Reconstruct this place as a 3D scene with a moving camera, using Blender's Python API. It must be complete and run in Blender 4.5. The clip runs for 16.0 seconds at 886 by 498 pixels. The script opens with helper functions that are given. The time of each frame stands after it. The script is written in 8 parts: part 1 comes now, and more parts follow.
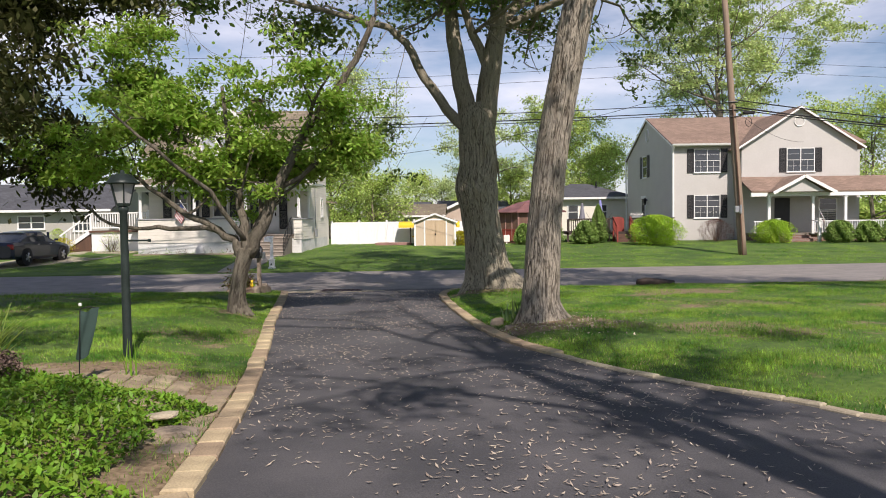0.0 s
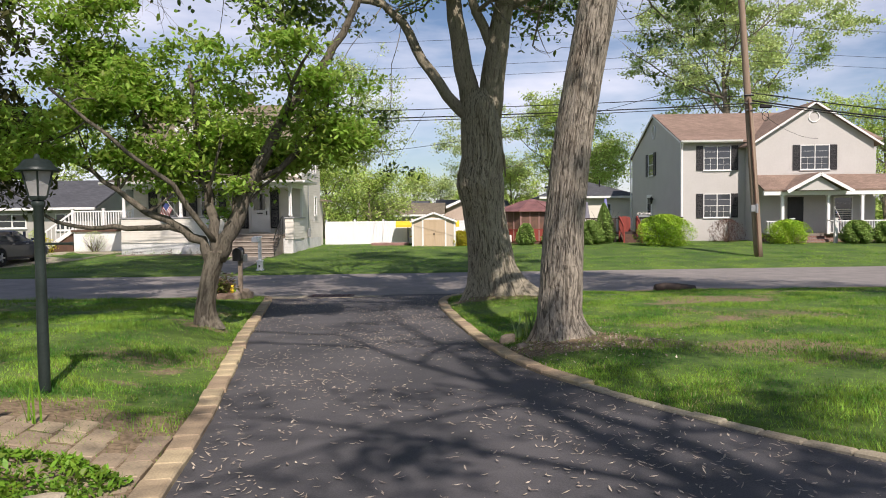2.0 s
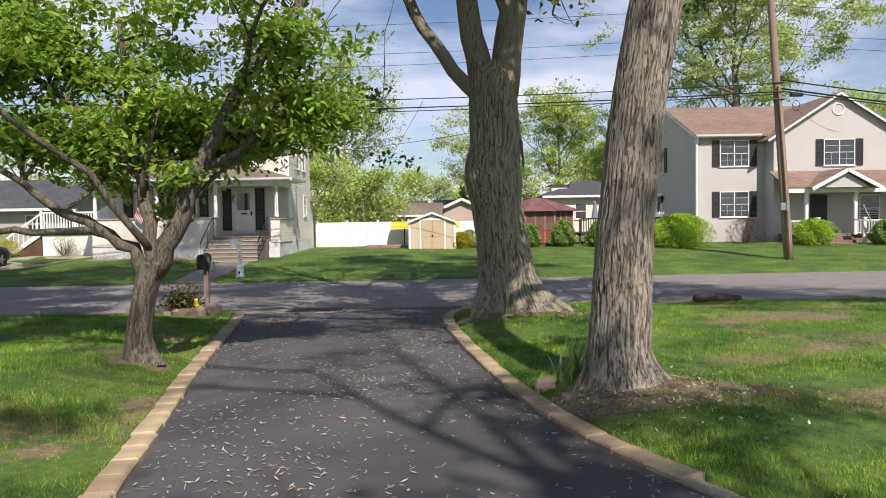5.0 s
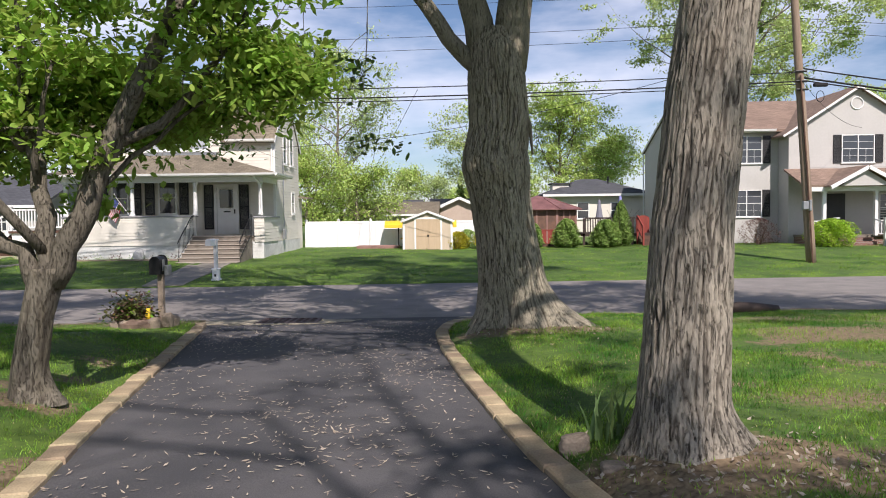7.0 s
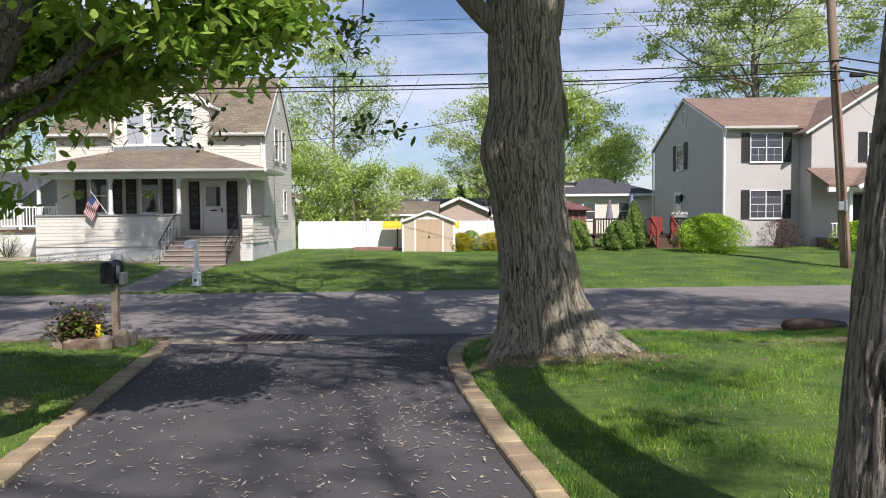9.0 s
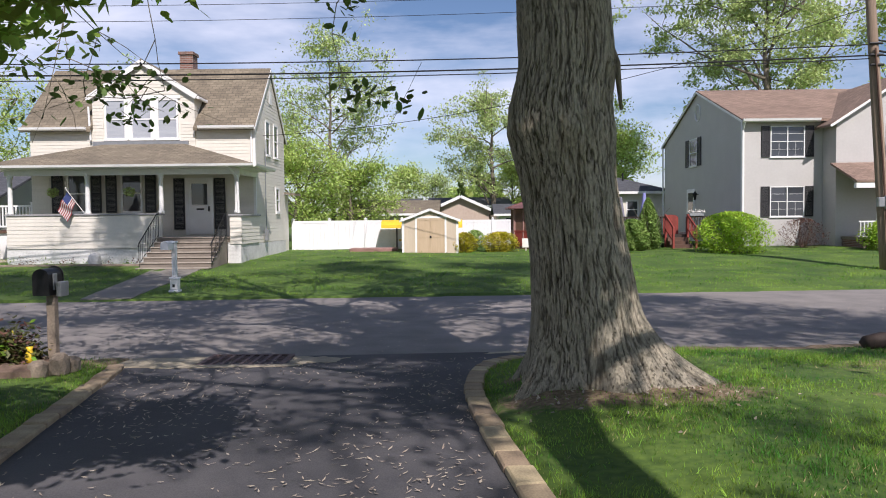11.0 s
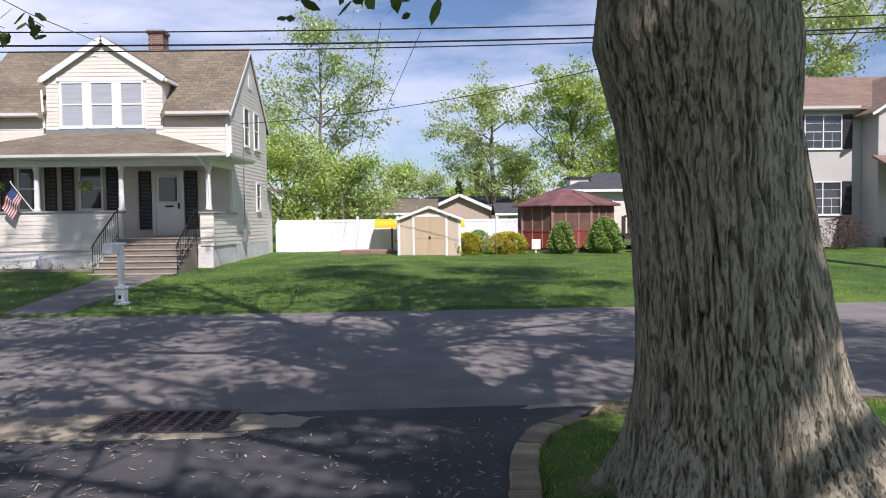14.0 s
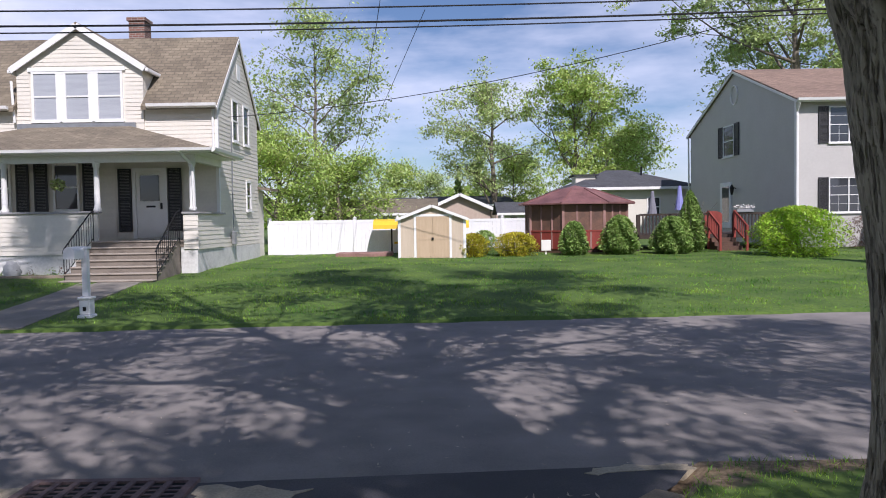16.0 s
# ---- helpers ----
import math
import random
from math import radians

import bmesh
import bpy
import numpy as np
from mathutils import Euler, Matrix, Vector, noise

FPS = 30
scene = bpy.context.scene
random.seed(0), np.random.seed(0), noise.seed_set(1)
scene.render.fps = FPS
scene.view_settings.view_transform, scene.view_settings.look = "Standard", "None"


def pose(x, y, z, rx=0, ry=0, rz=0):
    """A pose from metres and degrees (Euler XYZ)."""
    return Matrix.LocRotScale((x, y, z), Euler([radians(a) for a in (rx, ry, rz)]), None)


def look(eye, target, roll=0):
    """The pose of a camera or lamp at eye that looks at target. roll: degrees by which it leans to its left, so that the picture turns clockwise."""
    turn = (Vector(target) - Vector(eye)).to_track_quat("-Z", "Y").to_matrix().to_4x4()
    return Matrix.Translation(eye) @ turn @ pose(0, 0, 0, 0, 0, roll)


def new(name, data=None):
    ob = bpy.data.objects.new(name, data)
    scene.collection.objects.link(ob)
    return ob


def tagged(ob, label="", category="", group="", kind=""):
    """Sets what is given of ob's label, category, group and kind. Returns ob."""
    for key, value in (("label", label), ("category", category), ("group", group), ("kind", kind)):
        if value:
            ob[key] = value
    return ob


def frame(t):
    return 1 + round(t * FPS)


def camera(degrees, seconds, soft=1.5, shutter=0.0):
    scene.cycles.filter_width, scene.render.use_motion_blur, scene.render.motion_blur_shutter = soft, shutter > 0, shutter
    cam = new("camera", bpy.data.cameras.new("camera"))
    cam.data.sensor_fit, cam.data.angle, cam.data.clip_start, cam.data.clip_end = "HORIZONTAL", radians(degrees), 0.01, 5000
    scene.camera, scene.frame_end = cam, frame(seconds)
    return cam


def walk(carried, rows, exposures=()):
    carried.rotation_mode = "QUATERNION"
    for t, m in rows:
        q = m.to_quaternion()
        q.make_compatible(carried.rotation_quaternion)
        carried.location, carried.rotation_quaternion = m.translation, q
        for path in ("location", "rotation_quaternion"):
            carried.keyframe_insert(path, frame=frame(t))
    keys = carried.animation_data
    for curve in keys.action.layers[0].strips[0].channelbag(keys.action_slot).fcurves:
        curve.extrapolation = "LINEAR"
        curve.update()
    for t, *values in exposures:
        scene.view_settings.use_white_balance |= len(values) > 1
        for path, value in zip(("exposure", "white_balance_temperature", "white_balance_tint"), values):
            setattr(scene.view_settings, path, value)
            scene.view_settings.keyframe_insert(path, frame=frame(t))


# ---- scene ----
cam = camera(62.0, 16.0, soft=1.0)
PATH = [
    (0.0, 0.000, 0.052, 1.499, 87.56, 0.76, 1.60),
    (0.5, -0.029, 0.482, 1.468, 87.58, 0.20, 1.69),
    (1.0, -0.013, 0.927, 1.482, 87.57, 0.48, 1.61),
    (1.5, -0.079, 1.404, 1.497, 87.59, 0.52, 1.56),
    (2.0, -0.091, 1.882, 1.482, 87.52, 0.66, 1.47),
    (2.5, -0.135, 2.351, 1.477, 87.51, 0.59, 1.40),
    (3.0, -0.197, 2.795, 1.481, 87.52, 0.48, 1.37),
    (3.5, -0.237, 3.281, 1.484, 87.51, 0.54, 1.29),
    (4.0, -0.325, 3.742, 1.483, 87.53, 0.77, 1.25),
    (6.5, -0.335, 6.359, 1.418, 87.59, 0.75, 1.01),
    (7.0, -0.314, 6.903, 1.407, 87.57, 0.67, 0.95),
    (7.5, -0.348, 7.458, 1.392, 87.58, 0.54, 0.88),
    (8.0, -0.390, 8.009, 1.378, 87.58, 0.42, 0.84),
    (8.5, -0.464, 8.565, 1.388, 87.61, 0.59, 0.78),
    (9.0, -0.556, 9.094, 1.386, 87.62, 0.42, 0.75),
    (11.5, -0.772, 11.704, 1.318, 87.64, 0.70, 0.50),
    (12.0, -0.766, 12.264, 1.307, 87.65, 0.90, 0.44),
    (12.5, -0.836, 12.821, 1.293, 87.63, 0.64, 0.38),
    (13.0, -0.869, 13.374, 1.273, 87.66, 0.66, 0.32),
    (13.5, -0.933, 13.945, 1.265, 87.64, 0.59, 0.29),
    (14.0, -1.008, 14.497, 1.236, 87.71, 0.61, 0.25),
    (14.5, -1.072, 15.054, 1.242, 87.74, 0.86, 0.29),
    (15.0, -1.120, 15.553, 1.214, 87.58, 0.77, 0.05),
    (15.5, -1.188, 16.012, 1.198, 87.83, 0.71, 0.15),
    (16.0, -1.275, 16.397, 1.204, 87.77, 0.91, -0.03),
]
walk(cam, [(t, pose(x, y, z, rx, ry, rz)) for t, x, y, z, rx, ry, rz in PATH],
     exposures=[(0, 0.20, 6600, 18), (4, 0.24, 6600, 18), (6.5, 0.26, 6400, 18), (9, 0.22, 6250, 18), (12, 0.13, 6150, 20), (14, 0.17, 6050, 21), (16, 0.08, 5900, 22)])

# ---------- daylight ----------
SUN_TO = Vector((0.33, -0.945, 1.0)).normalized()
world = bpy.data.worlds.new("sky")
scene.world = world
world.use_nodes = True
wn, wl = world.node_tree.nodes, world.node_tree.links
wn.clear()
w_out, w_bg = wn.new("ShaderNodeOutputWorld"), wn.new("ShaderNodeBackground")
w_sky, w_mix, w_ramp = wn.new("ShaderNodeTexSky"), wn.new("ShaderNodeMixRGB"), wn.new("ShaderNodeValToRGB")
w_co, w_map, w_noise = wn.new("ShaderNodeTexCoord"), wn.new("ShaderNodeMapping"), wn.new("ShaderNodeTexNoise")
w_sky.sky_type, w_sky.sun_disc = "NISHITA", False
w_sky.sun_elevation = math.asin(SUN_TO.z)
w_sky.sun_rotation = math.atan2(SUN_TO.x, SUN_TO.y)
w_sky.air_density, w_sky.dust_density, w_sky.ozone_density = 1.0, 0.3, 3.5
w_map.inputs["Scale"].default_value = (1.2, 1.2, 4.5)
w_noise.inputs["Scale"].default_value, w_noise.inputs["Detail"].default_value = 2.2, 6.0
w_noise.inputs["Roughness"].default_value = 0.55
w_ramp.color_ramp.elements[0].position, w_ramp.color_ramp.elements[1].position = 0.38, 0.66
w_ramp.color_ramp.elements[0].color, w_ramp.color_ramp.elements[1].color = (0.0, 0.0, 0.0, 1), (0.85, 0.85, 0.85, 1)
w_mix.inputs["Color2"].default_value = (10.4, 10.7, 11.8, 1)
wl.new(w_co.outputs["Generated"], w_map.inputs["Vector"])
wl.new(w_map.outputs["Vector"], w_noise.inputs["Vector"])
wl.new(w_noise.outputs["Fac"], w_ramp.inputs["Fac"])
# thin cloud and haze, faded out overhead so the sky fills shade less
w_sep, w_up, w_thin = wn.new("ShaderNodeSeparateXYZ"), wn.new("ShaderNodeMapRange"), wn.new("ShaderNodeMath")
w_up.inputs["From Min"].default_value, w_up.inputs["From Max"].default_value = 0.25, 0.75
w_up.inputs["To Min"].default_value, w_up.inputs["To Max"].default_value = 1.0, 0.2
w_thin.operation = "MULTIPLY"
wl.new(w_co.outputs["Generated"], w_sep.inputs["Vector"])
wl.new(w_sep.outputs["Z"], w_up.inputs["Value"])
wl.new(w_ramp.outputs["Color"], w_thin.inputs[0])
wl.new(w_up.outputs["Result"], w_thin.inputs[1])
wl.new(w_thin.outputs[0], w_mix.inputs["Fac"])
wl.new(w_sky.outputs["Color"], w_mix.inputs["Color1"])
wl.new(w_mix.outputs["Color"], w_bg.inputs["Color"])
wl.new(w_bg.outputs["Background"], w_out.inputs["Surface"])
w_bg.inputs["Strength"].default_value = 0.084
sun = new("sun", bpy.data.lights.new("sun", "SUN"))
sun.data.energy, sun.data.angle, sun.data.color = 5.0, radians(0.53), (1.0, 0.93, 0.83)
sun.matrix_world = look((0, 0, 30), Vector((0, 0, 30)) - SUN_TO)


# ---------- materials ----------
def mat(name, base, second=None, scale=6.0, fine=60.0, rough=0.7, metal=0.0, bump=0.15, spread=(0.35, 0.65), stretch=(1, 1, 1), random_vary=0.0,
        island_vary=0.0, translucent=0.0, specular=0.4, bump_dist=0.01, coat=0.0):
    """A surface with coarse and fine variation in colour and relief, in metres."""
    m = bpy.data.materials.new(name)
    m.use_nodes = True
    n, l = m.node_tree.nodes, m.node_tree.links
    b = n["Principled BSDF"]
    second = second or tuple(c * 0.75 for c in base)
    geo, mp = n.new("ShaderNodeTexCoord"), n.new("ShaderNodeMapping")
    mp.inputs["Scale"].default_value = stretch
    l.new(geo.outputs["Object"], mp.inputs["Vector"])
    n1, n2 = n.new("ShaderNodeTexNoise"), n.new("ShaderNodeTexNoise")
    n1.inputs["Scale"].default_value, n1.inputs["Detail"].default_value = scale, 5.0
    n2.inputs["Scale"].default_value, n2.inputs["Detail"].default_value = fine, 3.0
    for k in (n1, n2):
        l.new(mp.outputs["Vector"], k.inputs["Vector"])
    r = n.new("ShaderNodeValToRGB")
    r.color_ramp.elements[0].position, r.color_ramp.elements[1].position = spread
    r.color_ramp.elements[0].color, r.color_ramp.elements[1].color = (*second, 1), (*base, 1)
    add = n.new("ShaderNodeMath")
    add.operation = "MULTIPLY_ADD"
    add.inputs[1].default_value = 0.45
    half = n.new("ShaderNodeMath")
    half.operation = "MULTIPLY"
    half.inputs[1].default_value = 0.55
    l.new(n1.outputs["Fac"], half.inputs[0])
    l.new(n2.outputs["Fac"], add.inputs[0])
    l.new(half.outputs[0], add.inputs[2])
    l.new(add.outputs[0], r.inputs["Fac"])
    colour = r.outputs["Color"]
    if random_vary or island_vary:
        hsv = n.new("ShaderNodeHueSaturation")
        src = n.new("ShaderNodeObjectInfo").outputs["Random"] if random_vary else n.new("ShaderNodeNewGeometry").outputs["Random Per Island"]
        amount = random_vary or island_vary
        mr = n.new("ShaderNodeMapRange")
        mr.inputs["To Min"].default_value, mr.inputs["To Max"].default_value = 1 - amount, 1 + amount
        l.new(src, mr.inputs["Value"])
        l.new(mr.outputs["Result"], hsv.inputs["Value"])
        mh = n.new("ShaderNodeMapRange")
        mh.inputs["To Min"].default_value, mh.inputs["To Max"].default_value = 0.5 - amount * 0.05, 0.5 + amount * 0.05
        l.new(src, mh.inputs["Value"])
        l.new(mh.outputs["Result"], hsv.inputs["Hue"])
        l.new(colour, hsv.inputs["Color"])
        colour = hsv.outputs["Color"]
    l.new(colour, b.inputs["Base Color"])
    b.inputs["Roughness"].default_value, b.inputs["Metallic"].default_value = rough, metal
    b.inputs["Specular IOR Level"].default_value, b.inputs["Coat Weight"].default_value = specular, coat
    if bump:
        bp = n.new("ShaderNodeBump")
        bp.inputs["Strength"].default_value, bp.inputs["Distance"].default_value = bump, bump_dist
        l.new(add.outputs[0], bp.inputs["Height"])
        l.new(bp.outputs["Normal"], b.inputs["Normal"])
    if translucent:
        tr, mx = n.new("ShaderNodeBsdfTranslucent"), n.new("ShaderNodeMixShader")
        l.new(colour, tr.inputs["Color"])
        mx.inputs["Fac"].default_value = translucent
        l.new(b.outputs["BSDF"], mx.inputs[1])
        l.new(tr.outputs["BSDF"], mx.inputs[2])
        l.new(mx.outputs["Shader"], n["Material Output"].inputs["Surface"])
    return m


def shingle_mat(name, base, second):
    """Roof shingles: staggered tabs in rows, each of its own tone, with granules."""
    m = mat(name, base, second, scale=0.7, fine=9.0, rough=0.9, bump=0.1)
    n, l = m.node_tree.nodes, m.node_tree.links
    b = n["Principled BSDF"]
    br, mp, co = n.new("ShaderNodeTexBrick"), n.new("ShaderNodeMapping"), n.new("ShaderNodeTexCoord")
    l.new(co.outputs["UV"], br.inputs["Vector"])
    br.inputs["Scale"].default_value, br.inputs["Mortar Size"].default_value = 1.0, 0.012
    br.inputs["Brick Width"].default_value, br.inputs["Row Height"].default_value = 0.3, 0.16
    br.inputs["Color1"].default_value, br.inputs["Color2"].default_value = (1.15, 1.15, 1.15, 1), (0.72, 0.72, 0.72, 1)
    br.inputs["Mortar"].default_value = (0.45, 0.45, 0.45, 1)
    mul = n.new("ShaderNodeMixRGB")
    mul.blend_type, mul.inputs["Fac"].default_value = "MULTIPLY", 0.75
    old = b.inputs["Base Color"].links[0].from_socket
    l.new(old, mul.inputs["Color1"])
    l.new(br.outputs["Color"], mul.inputs["Color2"])
    l.new(mul.outputs["Color"], b.inputs["Base Color"])
    return m


def brick_mat(name, base, second, mortar, width=0.21, row=0.075):
    m = mat(name, base, second, scale=3.0, fine=40.0, rough=0.9, bump=0.2)
    n, l = m.node_tree.nodes, m.node_tree.links
    b = n["Principled BSDF"]
    br, co = n.new("ShaderNodeTexBrick"), n.new("ShaderNodeTexCoord")
    l.new(co.outputs["UV"], br.inputs["Vector"])
    br.inputs["Scale"].default_value, br.inputs["Mortar Size"].default_value = 1.0, 0.01
    br.inputs["Brick Width"].default_value, br.inputs["Row Height"].default_value = width, row
    br.inputs["Color1"].default_value, br.inputs["Color2"].default_value = (*base, 1), (*second, 1)
    br.inputs["Mortar"].default_value = (*mortar, 1)
    l.new(br.outputs["Color"], b.inputs["Base Color"])
    return m


def bark_mat(name, base, groove, pale, ridge=14.0, patch=0.5):
    """Furrowed bark: meandering upright cracks at two scales between rough plates, with darker random patches."""
    m = bpy.data.materials.new(name)
    m.use_nodes = True
    n, l = m.node_tree.nodes, m.node_tree.links
    b = n["Principled BSDF"]
    co = n.new("ShaderNodeTexCoord")

    def tex(scale, detail, squash, cracks=False):
        mp, t = n.new("ShaderNodeMapping"), n.new("ShaderNodeTexNoise")
        mp.inputs["Scale"].default_value = (1, 1, squash)
        l.new(co.outputs["Object"], mp.inputs["Vector"])
        l.new(mp.outputs["Vector"], t.inputs["Vector"])
        t.inputs["Scale"].default_value, t.inputs["Detail"].default_value = scale, detail
        t.inputs["Roughness"].default_value = 0.55
        if not cracks:
            return t.outputs["Fac"]
        away = []
        for op, src in (("SUBTRACT", t.outputs["Fac"]), ("ABSOLUTE", None)):
            k = n.new("ShaderNodeMath")
            k.operation, k.inputs[1].default_value = op, 0.5
            l.new(src or away[0], k.inputs[0])
            away.insert(0, k.outputs[0])
        return away[0]

    def ramp(src, p0, p1, c0, c1):
        r = n.new("ShaderNodeValToRGB")
        r.color_ramp.elements[0].position, r.color_ramp.elements[1].position = p0, p1
        r.color_ramp.elements[0].color, r.color_ramp.elements[1].color = (*c0, 1), (*c1, 1)
        l.new(src, r.inputs["Fac"])
        return r.outputs["Color"]

    def calc(op, x, y):
        k = n.new("ShaderNodeMath")
        k.operation = op
        for i, q in enumerate((x, y)):
            if isinstance(q, (int, float)):
                k.inputs[i].default_value = q
            else:
                l.new(q, k.inputs[i])
        return k.outputs[0]

    def mix(kind, f, c1, c2):
        k = n.new("ShaderNodeMixRGB")
        k.blend_type = kind
        if isinstance(f, (int, float)):
            k.inputs["Fac"].default_value = f
        else:
            l.new(f, k.inputs["Fac"])
        for sock, q in (("Color1", c1), ("Color2", c2)):
            if isinstance(q, tuple):
                k.inputs[sock].default_value = (*q, 1)
            else:
                l.new(q, k.inputs[sock])
        return k.outputs["Color"]
    long_crack = tex(ridge * 1.5, 4.0, 0.12)
    small_crack = tex(ridge * 3.0, 4.0, 0.2)
    grain = tex(60.0, 6.0, 0.35)
    big = tex(2.2, 6.0, 0.5)
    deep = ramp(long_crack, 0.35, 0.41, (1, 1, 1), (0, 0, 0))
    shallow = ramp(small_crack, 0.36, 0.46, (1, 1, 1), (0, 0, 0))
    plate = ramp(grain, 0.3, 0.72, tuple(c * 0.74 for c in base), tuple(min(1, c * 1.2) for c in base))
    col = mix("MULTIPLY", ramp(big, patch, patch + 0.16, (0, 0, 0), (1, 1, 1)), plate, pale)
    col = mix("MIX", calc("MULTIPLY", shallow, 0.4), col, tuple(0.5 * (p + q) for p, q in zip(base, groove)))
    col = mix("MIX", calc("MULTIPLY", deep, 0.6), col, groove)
    # darkens the modelled cracks: their shade painted in with the inner bark colour
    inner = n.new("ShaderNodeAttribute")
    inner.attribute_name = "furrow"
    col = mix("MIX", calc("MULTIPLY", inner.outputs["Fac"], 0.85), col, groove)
    l.new(col, b.inputs["Base Color"])
    h = calc("SUBTRACT", calc("MULTIPLY", grain, 0.35), calc("ADD", calc("MULTIPLY", deep, 0.9), calc("MULTIPLY", shallow, 0.5)))
    bp = n.new("ShaderNodeBump")
    bp.inputs["Strength"].default_value, bp.inputs["Distance"].default_value = 1.0, 0.022
    l.new(h, bp.inputs["Height"])
    l.new(bp.outputs["Normal"], b.inputs["Normal"])
    b.inputs["Roughness"].default_value, b.inputs["Specular IOR Level"].default_value = 0.95, 0.12
    return m


def ground_mat():
    """Turf with thin and bare places, by the ground's own wear map."""
    m = mat("lawn_soil", (0.115, 0.185, 0.028), (0.035, 0.08, 0.014), scale=0.9, fine=14.0, rough=0.95, bump=0.6, bump_dist=0.03)
    n, l = m.node_tree.nodes, m.node_tree.links
    b = n["Principled BSDF"]
    at = n.new("ShaderNodeAttribute")
    at.attribute_name = "bare"
    no = n.new("ShaderNodeTexNoise")
    no.inputs["Scale"].default_value, no.inputs["Detail"].default_value = 9.0, 6.0
    co = n.new("ShaderNodeTexCoord")
    l.new(co.outputs["Object"], no.inputs["Vector"])
    sm = n.new("ShaderNodeMath")
    sm.operation = "MULTIPLY_ADD"
    sm.inputs[1].default_value = 1.7
    sub = n.new("ShaderNodeMath")
    sub.operation = "SUBTRACT"
    sub.inputs[1].default_value = 0.78
    l.new(no.outputs["Fac"], sub.inputs[0])
    l.new(at.outputs["Fac"], sm.inputs[0])
    l.new(sub.outputs[0], sm.inputs[2])
    cl = n.new("ShaderNodeMapRange")
    cl.inputs["From Min"].default_value, cl.inputs["From Max"].default_value = 0.0, 0.35
    l.new(sm.outputs[0], cl.inputs["Value"])
    soil = n.new("ShaderNodeValToRGB")
    soil.color_ramp.elements[0].color, soil.color_ramp.elements[1].color = (0.11, 0.078, 0.046, 1), (0.29, 0.215, 0.135, 1)
    soil.color_ramp.elements[0].position, soil.color_ramp.elements[1].position = 0.3, 0.7
    n3 = n.new("ShaderNodeTexNoise")
    n3.inputs["Scale"].default_value, n3.inputs["Detail"].default_value = 22.0, 6.0
    l.new(co.outputs["Object"], n3.inputs["Vector"])
    l.new(n3.outputs["Fac"], soil.inputs["Fac"])
    mx = n.new("ShaderNodeMixRGB")
    l.new(cl.outputs["Result"], mx.inputs["Fac"])
    l.new(b.inputs["Base Color"].links[0].from_socket, mx.inputs["Color1"])
    l.new(soil.outputs["Color"], mx.inputs["Color2"])
    l.new(mx.outputs["Color"], b.inputs["Base Color"])
    return m


def glass_mat(name, tint):
    m = bpy.data.materials.new(name)
    m.use_nodes = True
    b = m.node_tree.nodes["Principled BSDF"]
    b.inputs["Base Color"].default_value = (*tint, 1)
    b.inputs["Roughness"].default_value, b.inputs["Specular IOR Level"].default_value = 0.06, 0.8
    return m


ASPHALT = mat("driveway_asphalt", (0.1, 0.096, 0.1), (0.055, 0.055, 0.06), scale=1.1, fine=95.0, rough=0.86, bump=0.55, bump_dist=0.008, spread=(0.4, 0.6))
ROAD = mat("road_asphalt", (0.275, 0.25, 0.23), (0.17, 0.158, 0.15), scale=1.6, fine=110.0, rough=0.88, bump=0.5, bump_dist=0.008)
CONCRETE = mat("worn_concrete", (0.47, 0.41, 0.30), (0.27, 0.235, 0.175), scale=3.0, fine=50.0, rough=0.92, bump=0.4)
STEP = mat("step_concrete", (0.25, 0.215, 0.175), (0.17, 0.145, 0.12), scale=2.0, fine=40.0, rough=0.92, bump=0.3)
PAVER_PALE = mat("worn_edging", (0.46, 0.40, 0.29), (0.26, 0.225, 0.16), scale=4.0, fine=50.0, rough=0.95, bump=0.6, random_vary=0.15)
PATH_PAVER = mat("path_paver", (0.38, 0.30, 0.205), (0.22, 0.175, 0.12), scale=4.0, fine=50.0, rough=0.95, bump=0.6, random_vary=0.15)
PAVER = mat("edging_paver", (0.47, 0.37, 0.235), (0.27, 0.21, 0.135), scale=5.0, fine=70.0, rough=0.92, bump=0.5, random_vary=0.22)
SOIL = ground_mat()
BLADE = mat("grass_blade", (0.275, 0.43, 0.052), (0.068, 0.19, 0.021), scale=0.9, fine=5.0, spread=(0.42, 0.58), rough=0.6, bump=0, island_vary=0.42, translucent=0.3, specular=0.3)
DRY = mat("dry_leaf", (0.50, 0.43, 0.35), (0.27, 0.22, 0.165), scale=5.0, fine=30.0, rough=0.85, bump=0, island_vary=0.3)
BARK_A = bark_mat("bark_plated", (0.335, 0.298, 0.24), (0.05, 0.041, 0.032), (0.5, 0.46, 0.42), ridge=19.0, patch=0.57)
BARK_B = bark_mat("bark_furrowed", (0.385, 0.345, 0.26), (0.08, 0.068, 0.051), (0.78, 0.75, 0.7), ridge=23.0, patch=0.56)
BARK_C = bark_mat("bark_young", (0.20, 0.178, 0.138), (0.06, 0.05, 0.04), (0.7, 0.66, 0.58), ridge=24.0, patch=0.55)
BARK_FAR = mat("bark_far", (0.24, 0.205, 0.165), (0.13, 0.11, 0.085), scale=4.0, fine=20.0, rough=0.95)
LEAF_MAPLE = mat("leaf_maple", (0.17, 0.26, 0.06), (0.09, 0.15, 0.033), scale=1.0, fine=5.0, rough=0.5, bump=0, island_vary=0.35, translucent=0.4)
LEAF_DOG = mat("leaf_fresh", (0.46, 0.61, 0.125), (0.25, 0.41, 0.065), scale=0.9, fine=4.0, rough=0.45, bump=0, island_vary=0.35, translucent=0.58)
